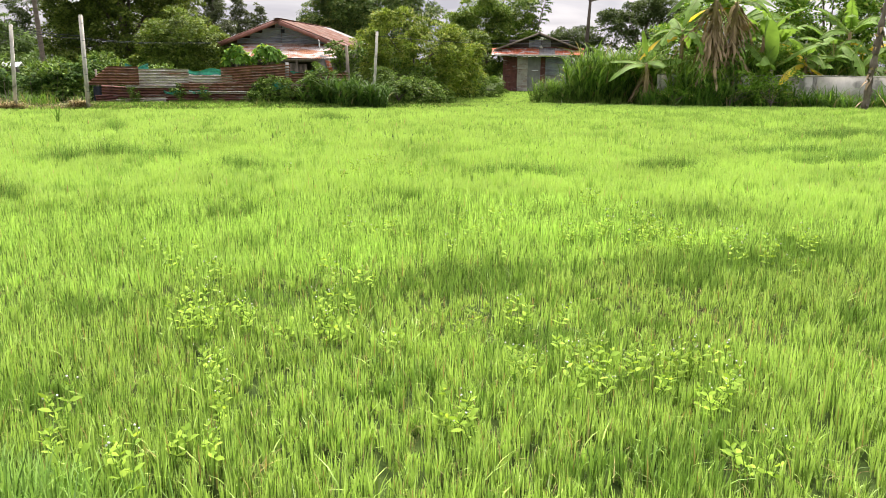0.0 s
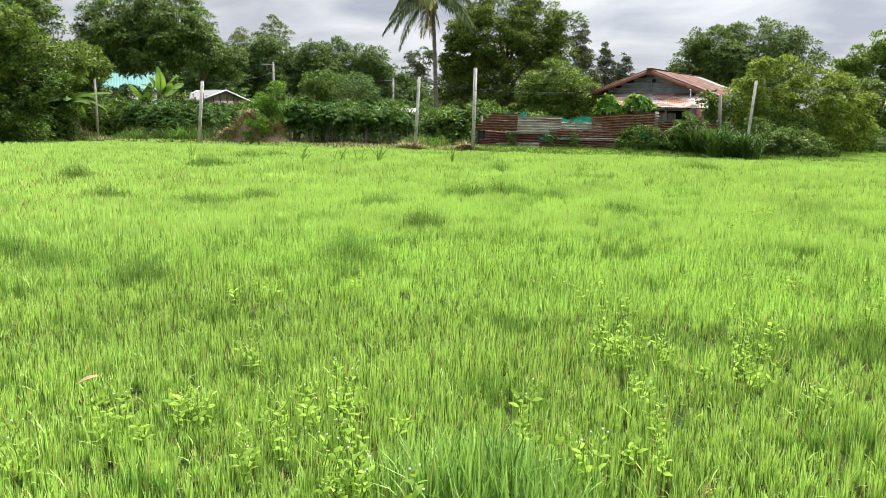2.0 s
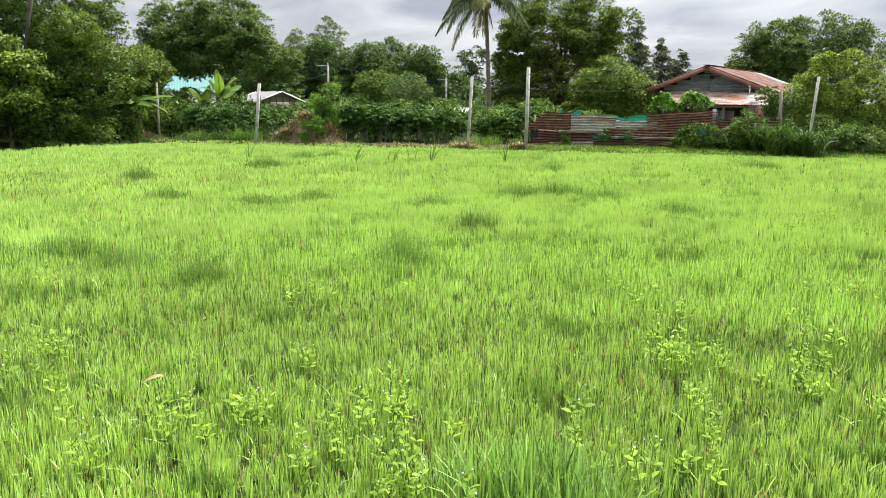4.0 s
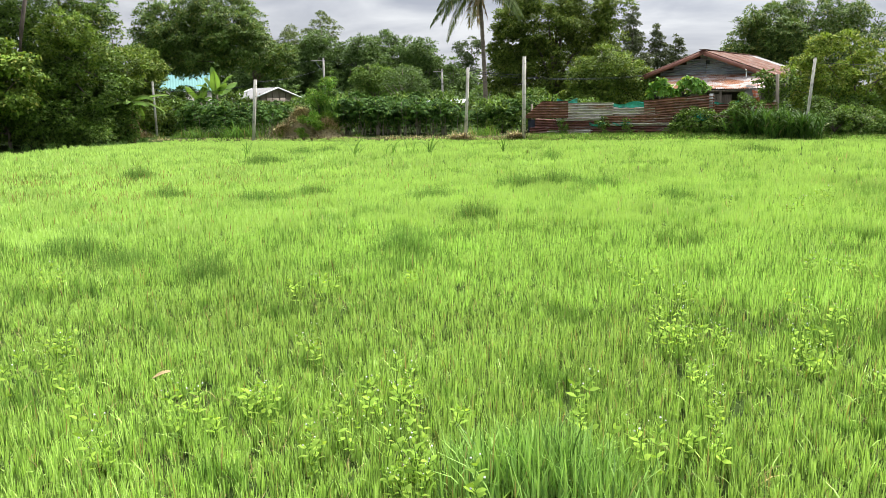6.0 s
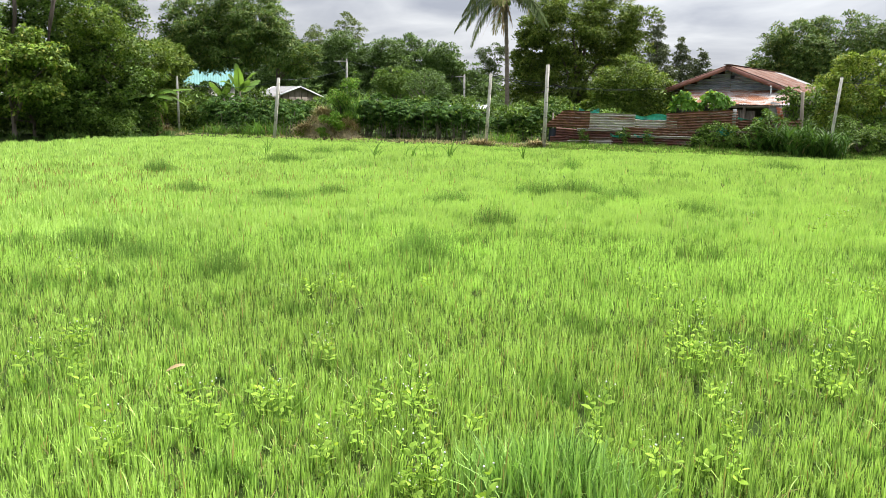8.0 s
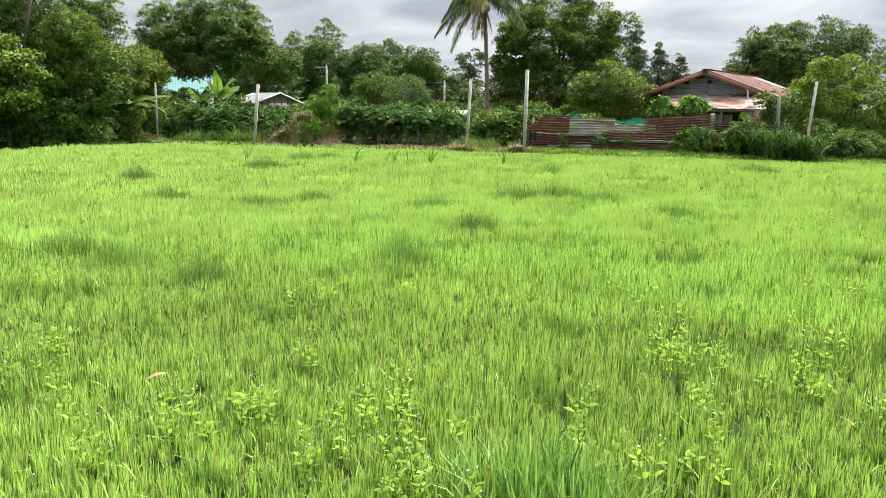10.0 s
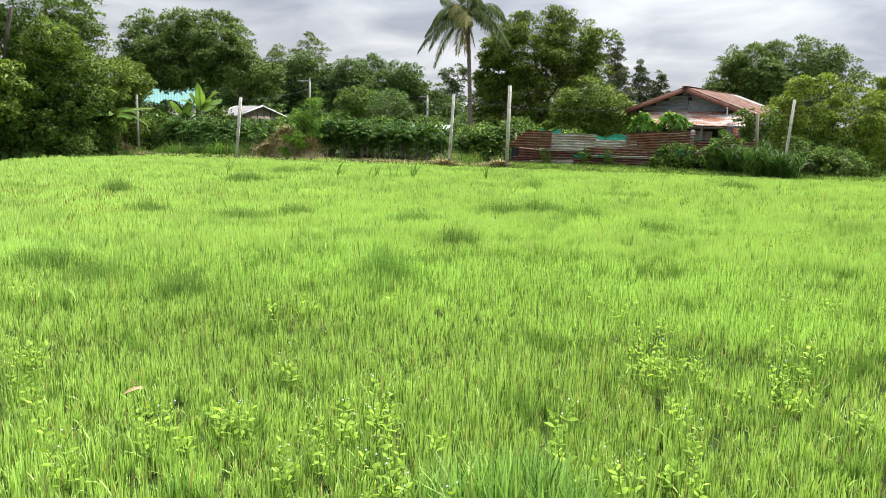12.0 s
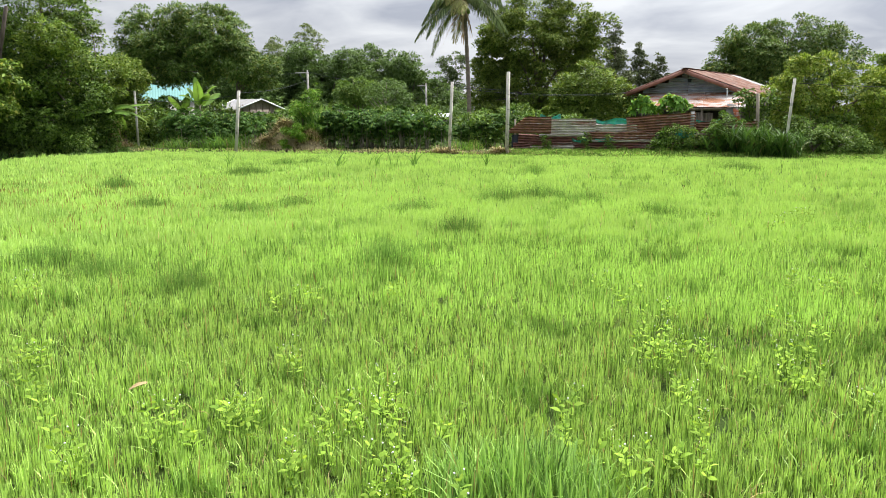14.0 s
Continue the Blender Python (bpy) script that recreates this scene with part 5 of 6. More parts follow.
tree("feathery_tree", (-20.4, 55, 0), [(-20.7, 55, 3.1, 1.4, 1.2, 1.1), (-19.5, 55, 2.6, 1.2, 1.0, 1.2), (-21.6, 55, 2.2, 1.1, 1.0, 1.3)], MID, "light green feathery tree before the rubber trees", 20, (0.26, 0.10), 1.2, 0.5, 0.3, 0.1, 1.4)
tree("sparse_bush_tree", (-17.2, 52, 0), [(-17.2, 52, 2.7, 1.5, 1.2, 1.3), (-16.6, 52, 2.0, 1.2, 1.0, 1.0)], FAR, "sparse grey-green tree with bare twigs", 21, (0.24, 0.10), 0.8, 0.5, 0.1, 0.1, 1.2, limbs=18, bark=PALE_BARK)
tree("thin_tree", (-19.0, 80, 0), [(-18.9, 80, 6.2, 1.5, 1.4, 1.3), (-19.3, 80, 4.1, 1.5, 1.3, 1.0), (-18.6, 80, 2.4, 1.7, 1.3, 1.0)], RAIN, "slender tree with an open crown in tiers", 22, (0.32, 0.14), 1.3, 0.5, 0.2, 0.12, 4.6)
tree("great_tree", (-6.1, 46, 0), [(-6.8, 46, 5.8, 2.3, 2.1, 2.3), (-4.5, 46, 6.0, 1.8, 1.7, 1.9), (-8.2, 46, 4.6, 1.8, 1.6, 2.4), (-3.5, 46, 4.2, 1.5, 1.4, 1.7), (-6.0, 45.6, 3.2, 3.2, 1.8, 1.9), (-7.8, 45.4, 2.2, 1.7, 1.4, 1.6), (-4.0, 45.4, 2.0, 1.9, 1.4, 1.5), (-9.1, 46, 2.6, 1.3, 1.2, 1.9), (-9.0, 45.8, 4.2, 0.9, 1.0, 1.3)] + spray_lobes((-5.9, 45.2, 5.4), (3.9, 1.8, 2.9), 28, 0.72, 0.6, 310) + [(-4.9, 46, 7.5, 0.8, 0.8, 0.8), (-5.4, 46, 8.1, 0.35, 0.4, 0.4), (-7.3, 46, 7.6, 0.6, 0.6, 0.5), (-3.2, 46, 6.6, 0.6, 0.6, 0.5)], GREAT,
     "great spreading green tree behind the coconut palm", 23, (0.22, 0.10), 1.15, 0.42, 0.3, 0.24, 2.6)
tree("bushy_tree", (-2.7, 36.2, 0), [(-2.9, 36.2, 2.7, 1.3, 1.2, 1.1), (-1.7, 36.2, 2.2, 1.1, 1.0, 0.95), (-3.7, 36.1, 1.9, 1.0, 1.0, 0.9), (-3.3, 35.9, 1.5, 1.2, 0.8, 0.8), (-1.7, 35.9, 1.5, 1.1, 0.8, 0.8), (-2.5, 35.7, 2.2, 1.3, 0.7, 0.8)], SHADE, "bushy olive-green tree behind the iron fence", 24, (0.17, 0.075), 1.4, 0.4, 0.3, 0.1, 1.2)
for k, (x, y, h, r) in enumerate([(-2.5, 76, 9.0, 2.5), (0.0, 80, 7.7, 2.0), (1.9, 81, 6.9, 1.9), (-5.2, 78, 8.6, 2.2)]):
    tree("casuarina", (x, y, 0), [(x + (0.25 if j % 2 else -0.25) * r * (1 - q), y, h * (0.18 + 0.80 * q), r * (1.05 - 0.82 * q), r * (1.0 - 0.8 * q), h * 0.085) for j, q in enumerate((0.0, 0.14, 0.28, 0.42, 0.56, 0.7, 0.84, 1.0))], GREY,
         "tall narrow grey-green tree far behind the house", 30 + k, (0.30, 0.12), 1.7, 0.42, 0.1, 0.14, 3.0, group="narrow far trees")
tree("mango_tree", (7.3, 46.2, 0), [(5.5, 46.2, 4.8, 1.7, 1.7, 1.8), (8.0, 46.4, 5.2, 1.9, 1.8, 1.6), (10.0, 46.2, 4.5, 1.5, 1.6, 1.5), (7.0, 46, 4.0, 2.6, 2.0, 1.7), (7.2, 46, 2.8, 3.2, 2.0, 1.3), (4.1, 46.2, 3.3, 0.9, 1.0, 1.0)] + spray_lobes((7.2, 45.6, 4.4), (3.2, 1.2, 1.9), 14, 0.8, 0.8, 340), MANGO,
     "wide dark mango tree behind the house", 34, (0.25, 0.08), 1.35, 0.5, 0.5, 0.2, 2.4)
tree("bamboo_bush", (7.2, 33.0, 0), [(6.2, 32.8, 2.6, 1.3, 1.2, 1.15), (7.9, 33.2, 2.1, 1.5, 1.3, 1.4), (9.2, 33.6, 1.5, 1.2, 1.1, 1.3), (5.2, 32.6, 1.9, 0.7, 0.8, 1.0)], PALE,
     "yellow-green feathery bush with drooping sprays", 35, (0.20, 0.07), 1.7, 0.38, 0.45, 0.08, 0.9)
tree("bamboo_bush", (11.2, 39.5, 0), [(11.0, 39.6, 2.7, 1.0, 1.0, 0.9), (11.9, 39.8, 2.3, 0.8, 0.9, 0.9), (10.2, 39.3, 2.0, 0.9, 0.9, 1.1), (11.3, 39.4, 1.6, 1.0, 0.8, 0.7)], SHADE, "yellow-green spreading bush beside the shed", 36, (0.19, 0.07), 1.5, 0.42, 0.45, 0.08, 0.8)
tree("round_tree", (15.4, 49.5, 0), [(15.2, 49.5, 4.1, 2.1, 1.8, 1.9), (17.0, 49.6, 3.6, 1.5, 1.4, 1.6), (13.7, 49.5, 3.3, 1.4, 1.3, 1.7), (15.0, 49.2, 2.2, 2.3, 1.4, 1.6), (16.93, 49.50, 4.97, 1.9, 1.5, 1.3), (15.42, 49.50, 3.89, 1.5, 1.4, 1.4), (17.88, 49.30, 3.39, 1.2, 1.2, 1.0)], BROAD, "fresh green round tree behind the shed", 37, (0.24, 0.10), 1.6, 0.55, 0.3, 0.14, 1.8)
tree("low_tree", (26.4, 60, 0), [(26.3, 60, 3.6, 1.9, 1.6, 1.0), (24.8, 60, 2.9, 1.3, 1.3, 0.8), (28, 60, 2.8, 1.4, 1.3, 0.9)] + spray_lobes((26.2, 59.8, 3.0), (2.8, 1.0, 1.0), 8, 0.8, 0.5, 330), RAIN, "flat-topped grey-green tree far behind the shed", 38, (0.32, 0.13), 1.2, 0.55, 0.15, 0.12, 2.2)
tree("rain_tree", (32.2, 60, 0), [(30.2, 60, 4.9, 2.2, 1.8, 1.1), (33.4, 60, 5.8, 2.4, 2.0, 1.2), (35.6, 60, 4.5, 2.0, 1.8, 1.2), (31.5, 60, 3.4, 2.4, 1.8, 0.9)] + spray_lobes((33.0, 59.8, 5.2), (4.6, 1.6, 1.8), 20, 1.0, 0.4, 331), RAIN, "wide rain tree with an airy spreading crown", 39, (0.30, 0.13), 0.85, 0.5, 0.15, 0.2, 3.0, limbs=16)
tree("garden_tree", (26.6, 31.5, 0), [(26.4, 31.5, 4.2, 2.6, 1.8, 2.0), (23.8, 31.8, 3.4, 1.8, 1.4, 1.7), (29, 31, 3.8, 2.2, 1.6, 2.2), (25.0, 31.2, 2.0, 2.6, 1.4, 1.2)], VINE, "bright leafy tree behind the concrete wall", 43, (0.28, 0.13), 1.2, 0.5, 0.3, 0.14, 1.6)
tree("garden_tree", (21.6, 33.5, 0), [(21.6, 33.5, 3.4, 1.9, 1.4, 1.6), (20.0, 33.6, 2.2, 1.8, 1.4, 1.5)], VINE, "green leafy tree among the banana plants", 44, (0.26, 0.12), 1.2, 0.45, 0.3, 0.1, 1.4)


def bare_tree():
    rng = np.random.default_rng(50)
    ob = thing("bare_tree", (17.3, 38.0, 0), "dead slim tree with bare forked branches", "tree")
    pts = [(-0.12, 0, -0.1), (-0.05, 0, 1.6), (0.05, 0, 3.4), (0.12, 0, 5.0)]
    part("trunk", tube(pts, [0.14, 0.12, 0.095, 0.07], 8), DARK_BARK, ob)
    for dx, dz in ((-0.75, 1.5), (-0.3, 1.9), (0.1, 2.1), (0.5, 1.9), (0.95, 1.5), (1.5, 1.2), (2.3, 0.75), (-0.5, 0.9), (0.35, 1.2)):
        a = np.array((0.10, 0, 4.6 + 0.45 * rng.random()))
        b = a + (dx, rng.normal(0, 0.5), dz)
        q = np.linspace(0, 1, 7)[:, None]
        p = a * (1 - q) + b * q + np.array((-0.22 * np.sign(dx), 0, -0.12)) * np.sin(np.pi * q) + rng.normal(0, 0.03, (7, 3)) * (q > 0) * (q < 1)
        branch = part("branch", tube(p, np.linspace(0.042, 0.008, 7), 5), BARK, ob)
        for j in range(4):
            c = p[2 + j]
            part("twig", tube([c, c + rng.normal(0, 0.16, 3) + (0.12 * np.sign(dx), 0, 0.16), c + rng.normal(0, 0.2, 3) + (0.3 * np.sign(dx), 0, 0.34)], [0.013, 0.009, 0.004], 4), BARK, branch)


def slender_tree():
    rng = np.random.default_rng(51)
    ob = thing("slender_tree", (18.7, 49.0, 0), "thin sapling with flat feathery sprays above the shed", "tree")
    stems = [np.array([(0, 0, 0), (0.0, 0, 2.0), (0.05, 0, 3.6), (0.40, 0, 5.1), (0.80, 0, 6.1), (1.25, 0, 6.8)]), np.array([(0, 0, 1.5), (-0.05, 0.1, 3.2), (-0.25, 0.1, 4.5), (-0.55, 0.1, 5.5)])]
    part("trunk", joined(tube(stems[0], [0.07, 0.06, 0.05, 0.04, 0.03, 0.015], 6), tube(stems[1], [0.05, 0.045, 0.03, 0.012], 6)), PALE_BARK, ob)
    for stem, count in ((stems[0], 34), (stems[1], 17)):
        for k in range(count):
            q = (len(stem) - 1) * (0.52 + 0.48 * k / (count - 1))
            i = min(int(q), len(stem) - 2)
            a = stem[i] + (stem[i + 1] - stem[i]) * (q - i)
            az = rng.uniform(0, 6.28)
            ln = rng.uniform(0.4, 0.8)
            d = np.array((math.cos(az), math.sin(az), rng.uniform(0.05, 0.4)))
            m = 12
            c = a + d * (np.linspace(0.25, 1.0, m) * ln)[:, None] - (0, 0, 0.12) * (np.linspace(0, 1, m) ** 2)[:, None]
            geos = [tube([a, c[m // 2], c[-1]], [0.012, 0.008, 0.004], 4)]
            for sg in (-1, 1):
                ax = np.array((-d[1], d[0], 0.0)) * sg + d * 0.4 + rng.normal(0, 0.35, (m, 3)) - (0, 0, 0.25)
                geos.append(leaf_quads(c + unit(ax) * 0.10, ax, np.repeat([[0, 0, 1.0]], m, 0), np.full(m, 0.24), np.full(m, 0.085)))
            part("spray", joined(*geos), MID, ob)


bare_tree()
slender_tree()
palm((-9.42, 42, 0), (-9.75, 42, 7.42), 52)


def shrub_row(x0, x1, y, h, n, material, seed, leaf=(0.28, 0.12), cover=1.1):
    rng = np.random.default_rng(seed)
    lobes = [(x0 + (x1 - x0) * (k + 0.5) / n + rng.normal(0, 0.3), y + rng.normal(0, 0.8), h * rng.uniform(0.3, 0.55), (x1 - x0) / n * rng.uniform(0.6, 0.9), 1.0, h * rng.uniform(0.45, 0.75)) for k in range(n)]
    geo, _ = crown_geo(lobes, rng, leaf, cover, 0.5, 0.2)
    tagged(new("shrubs", mesh_of("shrubs", geo, material)), "dense green shrubs growing wild between the trees", "shrubs", kind="stuff")


shrub_row(-48, -17.5, 77, 5.2, 9, FAR, 70, (0.55, 0.26), 0.8)
shrub_row(-52, -14, 63, 2.6, 16, FAR, 60, (0.45, 0.2), 0.9)
shrub_row(-14, 4, 62, 2.2, 8, FAR, 61, (0.45, 0.2), 0.9)
shrub_row(-10.4, -1.2, 49.5, 4.6, 7, GREAT, 71, (0.34, 0.15), 1.0)
shrub_row(-31.0, -25.0, 31.8, 4.6, 5, DEEP, 72, (0.26, 0.11), 1.1)
shrub_row(4, 22, 55, 2.0, 9, MID, 62, (0.34, 0.15), 0.9)
shrub_row(20, 46, 56, 2.4, 10, MID, 63, (0.38, 0.17), 0.9)
shrub_row(-34, -22.5, 34.0, 2.0, 7, DEEP, 64, (0.3, 0.12), 0.9)
shrub_row(-22, -9, 44.0, 1.7, 9, DEEP, 65, (0.3, 0.13), 0.9)
shrub_row(-8, -1.5, 39.5, 1.9, 5, MID, 66, (0.22, 0.09))
shrub_row(4.0, 10.5, 35.5, 1.8, 5, DEEP, 67, (0.2, 0.08))
shrub_row(19, 33, 34.5, 2.4, 8, MID, 68, (0.28, 0.12), 1.0)
# dark backing added for the shade beneath the cassava
shrub_row(-14.2, -3.0, 33.8, 1.5, 11, DEEP, 58, (0.26, 0.11), 1.1)
shrub_row(-22.5, -16.0, 34.4, 1.25, 7, DEEP, 59, (0.26, 0.11), 1.1)
shrub_row(-31, -21.5, 41.0, 1.9, 8, DEEP, 56, (0.28, 0.12), 1.0)
shrub_row(-33, -27.0, 29.5, 3.0, 5, DEEP, 55, (0.24, 0.1), 1.1)
shrub_row(18.2, 25.5, 29.6, 2.3, 8, VINE, 54, (0.17, 0.085), 1.2)
shrub_row(16.0, 24.0, 31.8, 2.0, 8, MID, 57, (0.2, 0.08), 1.3)
shrub_row(-30, -22.2, 26.0, 0.8, 7, DEEP, 69, (0.16, 0.06))


# ---- cassava, vines and edge plants ----
def build_cassava():
    rng = random.Random(70)
    base = [cassava((-13.5, 31.2, 0), 71, 1.75), cassava((-12.9, 31.0, 0), 72, 1.55), cassava((-12.3, 31.3, 0), 73, 1.85)]
    spots = row(-13.9, 31.0, -8.4, 31.2, 18, 0.2, 74) + row(-13.9, 31.8, -8.2, 32.1, 16, 0.25, 75) + row(-8.0, 32.2, -5.9, 32.6, 6, 0.25, 76) + row(-6.6, 33.2, -3.6, 34.0, 5, 0.3, 77)
    for k, (x, y) in enumerate(spots):
        s = rng.uniform(0.85, 1.08) * (0.66 if -9.0 < x < -7.3 else 0.9 if -7.3 <= x < -5.5 else 1.0)
        copy_thing(base[k % 3], pose(x, y, 0.05, 0, 0, rng.uniform(0, 360)) @ Matrix.Scale(s, 4))
    for k, (x, y) in enumerate(row(-22.0, 31.6, -17.2, 30.9, 11, 0.3, 78) + row(-21.8, 33.0, -16.8, 32.6, 10, 0.4, 79) + row(-21.6, 31.0, -17.4, 30.2, 9, 0.2, 178)):
        s = rng.uniform(0.84, 1.02) if k < 21 else rng.uniform(0.52, 0.68)
        copy_thing(base[k % 3], pose(x, y, 0.03, 0, 0, rng.uniform(0, 360)) @ Matrix.Scale(s, 4))


build_cassava()


def mound(at, rx, ry, h, seed, label):
    """A heap of dead stalks."""
    rng = np.random.default_rng(seed)
    ob = thing("straw_mound", at, label, "straw heap", "straw heaps at the field's edge")
    u, w = np.meshgrid(np.linspace(0, 1, 12), np.linspace(0, 2 * np.pi, 25), indexing="ij")
    z = 0.6 * h * (1 - u ** 1.5) * (1 + 0.3 * np.sin(w * 3 + seed) * u + 0.2 * np.sin(w * 7 + u * 9)) - 0.03
    v = np.stack([u * rx * np.cos(w), u * ry * np.sin(w), z], -1).reshape(-1, 3)
    v[:, :2] += rng.normal(0, 0.02, (len(v), 2))
    smooth(part("mulch", (v, grid_faces(12, 25)), STRAW, ob))
    n = int(2200 * rx * ry + 400)
    d = rng.normal(0, 0.42, (n, 2))
    q = np.clip(np.hypot(d[:, 0], d[:, 1]), 0, 1)
    zz = h * (1 - q ** 1.6)
    fallen = rng.random(n) < 0.8
    tall = np.where(fallen, rng.uniform(0.07, 0.19, n), rng.uniform(0.12, 0.40, n))
    bend = np.where(fallen, rng.uniform(1.4, 3.2, n), rng.uniform(0.5, 1.5, n))
    lean = np.arctan2(d[:, 1], d[:, 0]) + rng.normal(0, 0.7, n)
    part("straw", blade_geo(d[:, 0] * rx, d[:, 1] * ry, zz - rng.uniform(-0.05, 0.08, n), tall, rng.uniform(0.010, 0.024, n), bend, rng, 4, None, lean), DRYGRASS, ob)
    return ob


mound((-15.9, 30.1, 0), 0.8, 0.6, 0.55, 80, "low heap of dead brown stalks")
mound((-15.1, 30.2, 0), 1.05, 0.7, 1.30, 79, "heap of dead brown stalks with vines")
mound((-13.9, 29.9, 0), 0.85, 0.6, 0.85, 81, "low heap of dead straw below the vines")
mound((-7.85, 28.9, 0), 0.6, 0.4, 0.13, 82, "small straw heap at a post's foot")
mound((-5.6, 28.9, 0), 0.42, 0.35, 0.20, 83, "small straw heap beside the iron fence")
mound((-23.1, 29.8, 0), 0.9, 0.5, 0.30, 84, "dry straw heap under banana leaves")
tree("vine_bush", (-14.3, 30.4, 0), spray_lobes((-14.45, 30.25, 1.2), (0.50, 0.4, 1.1), 11, 0.27, 0.9, 5) + spray_lobes((-14.5, 29.55, 0.65), (0.75, 0.15, 0.6), 9, 0.07, 0.9, 6) + [(-14.05, 30.4, 2.05, 0.26, 0.3, 0.5), (-13.85, 30.5, 2.6, 0.20, 0.2, 0.35), (-13.75, 30.2, 0.7, 0.2, 0.2, 0.5)], VINE, "green vine bush climbing over dead stalks", 85, (0.095, 0.055), 1.5, 0.22, 0.3, 0.04, 0.8, category="bush")
tree("garden_bush", (-24.3, 36.2, 0), [(-24.3, 36.2, 1.5, 0.9, 0.8, 0.95), (-25.4, 36.4, 1.2, 0.9, 0.8, 1.1)], DEEP, "dark leafy bush before the teal-roofed house", 48, (0.17, 0.075), 1.5, 0.3, 0.3, 0.05, 0.8, category="bush")
# added over the trunks, dark where there is only a shaded gap
tree("edge_bush", (-22.6, 27.9, 0), [(-22.45, 28.1, 1.1, 0.7, 0.5, 1.15), (-23.4, 27.2, 0.6, 0.8, 0.5, 0.7)], DEEP, "added dark leaves for the shaded gap at the trees' feet", 45, (0.17, 0.08), 1.5, 0.25, 0.3, 0.03, 0.3, category="bush")
tree("fence_vine", (-3.97, 30.05, 0), [(-3.97, 30.08, 0.45, 0.22, 0.1, 0.26), (-3.87, 30.06, 0.20, 0.13, 0.08, 0.2)], DEEP, "small green vine climbing on the iron fence", 190, (0.09, 0.055), 1.1, 0.12, 0.3, 0.008, 0.2, limbs=3, category="vine", group="vines on the fence")
tree("fence_vine", (-2.45, 30.05, 0), [(-2.45, 30.08, 0.59, 0.22, 0.1, 0.26), (-2.35, 30.06, 0.34, 0.13, 0.08, 0.2)], DEEP, "small green vine climbing on the iron fence", 191, (0.09, 0.055), 1.1, 0.12, 0.3, 0.008, 0.2, limbs=3, category="vine", group="vines on the fence")
tree("fence_vine", (-1.52, 30.05, 0), [(-1.52, 30.08, 0.51, 0.22, 0.1, 0.26), (-1.42, 30.06, 0.26, 0.13, 0.08, 0.2)], DEEP, "small green vine climbing on the iron fence", 192, (0.09, 0.055), 1.1, 0.12, 0.3, 0.008, 0.2, limbs=3, category="vine", group="vines on the fence")
tree("edge_bush", (1.05, 30.0, 0), [(1.0, 29.9, 0.55, 0.75, 0.5, 0.62), (0.5, 29.8, 0.3, 0.5, 0.4, 0.35), (1.55, 29.9, 0.35, 0.5, 0.4, 0.4)], DEEP, "leafy green bush before the iron fence", 86, (0.12, 0.06), 1.5, 0.2, 0.3, 0.03, 0.3, category="bush")
tree("edge_bush", (2.75, 29.8, 0), [(2.75, 29.9, 1.0, 0.7, 0.5, 0.55), (2.5, 29.9, 0.5, 0.8, 0.5, 0.55)], DEEP, "dark green bush before the iron fence", 87, (0.13, 0.06), 1.4, 0.22, 0.35, 0.03, 0.4, category="bush")
tree("edge_bush", (5.7, 29.5, 0), [(5.6, 29.5, 0.5, 0.65, 0.45, 0.6), (6.4, 29.7, 0.4, 0.6, 0.4, 0.5), (5.2, 30.2, 0.9, 0.5, 0.4, 0.6)], DEEP, "dark leafy bush at the foot of the leaning post", 187, (0.13, 0.06), 1.4, 0.22, 0.35, 0.03, 0.3, category="bush")
# dark leaves added to stand for the bamboo bush's shaded lower part
tree("edge_bush", (6.4, 31.7, 0), [(6.2, 31.7, 0.8, 1.0, 0.6, 0.9), (7.3, 32.0, 0.7, 0.8, 0.6, 0.8)], DEEP, "added dark leaves for the yellow-green bush's shaded lower half", 188, (0.15, 0.07), 1.4, 0.28, 0.35, 0.04, 0.4, category="bush")
tree("edge_bush", (10.6, 36.4, 0), [(10.5, 36.4, 0.6, 1.0, 0.6, 0.75), (11.8, 36.8, 0.4, 0.7, 0.5, 0.5)], MID, "grey-green bush beside the shed's path", 88, (0.14, 0.05), 1.5, 0.25, 0.1, 0.03, 0.3, category="bush")
tree("edge_bush", (6.6, 30.2, 0), [(6.4, 30.2, 0.5, 0.8, 0.6, 0.6), (7.6, 30.8, 0.4, 0.7, 0.6, 0.5)], MID, "leafy green bush at the field's edge", 89, (0.13, 0.06), 1.4, 0.22, 0.3, 0.03, 0.3, category="bush")
tree("edge_bush", (17.0, 28.4, 0), [(17.0, 28.8, 0.4, 0.6, 0.4, 0.5), (17.9, 28.4, 0.4, 0.5, 0.4, 0.45)], VINE, "leafy weeds below the banana plants", 53, (0.17, 0.045), 0.6, 0.22, 0.3, 0.03, 0.3, category="bush")
tree("edge_bush", (18.8, 27.3, 0), [(18.7, 27.8, 0.4, 0.5, 0.4, 0.45), (19.7, 27.3, 0.6, 0.45, 0.4, 0.7)], VINE, "leafy weeds below the banana plants", 54, (0.17, 0.045), 0.6, 0.22, 0.3, 0.03, 0.3, category="bush")
tree("edge_bush", (18.2, 28.0, 0), [(17.8, 28.4, 0.6, 0.6, 0.4, 0.6), (18.7, 28.0, 0.8, 0.35, 0.35, 0.75), (19.6, 27.6, 0.75, 0.5, 0.4, 0.8), (20.2, 27.3, 0.6, 0.4, 0.3, 0.7)], VINE, "leafy weeds before the concrete wall", 47, (0.17, 0.045), 0.6, 0.22, 0.3, 0.03, 0.3, category="bush")
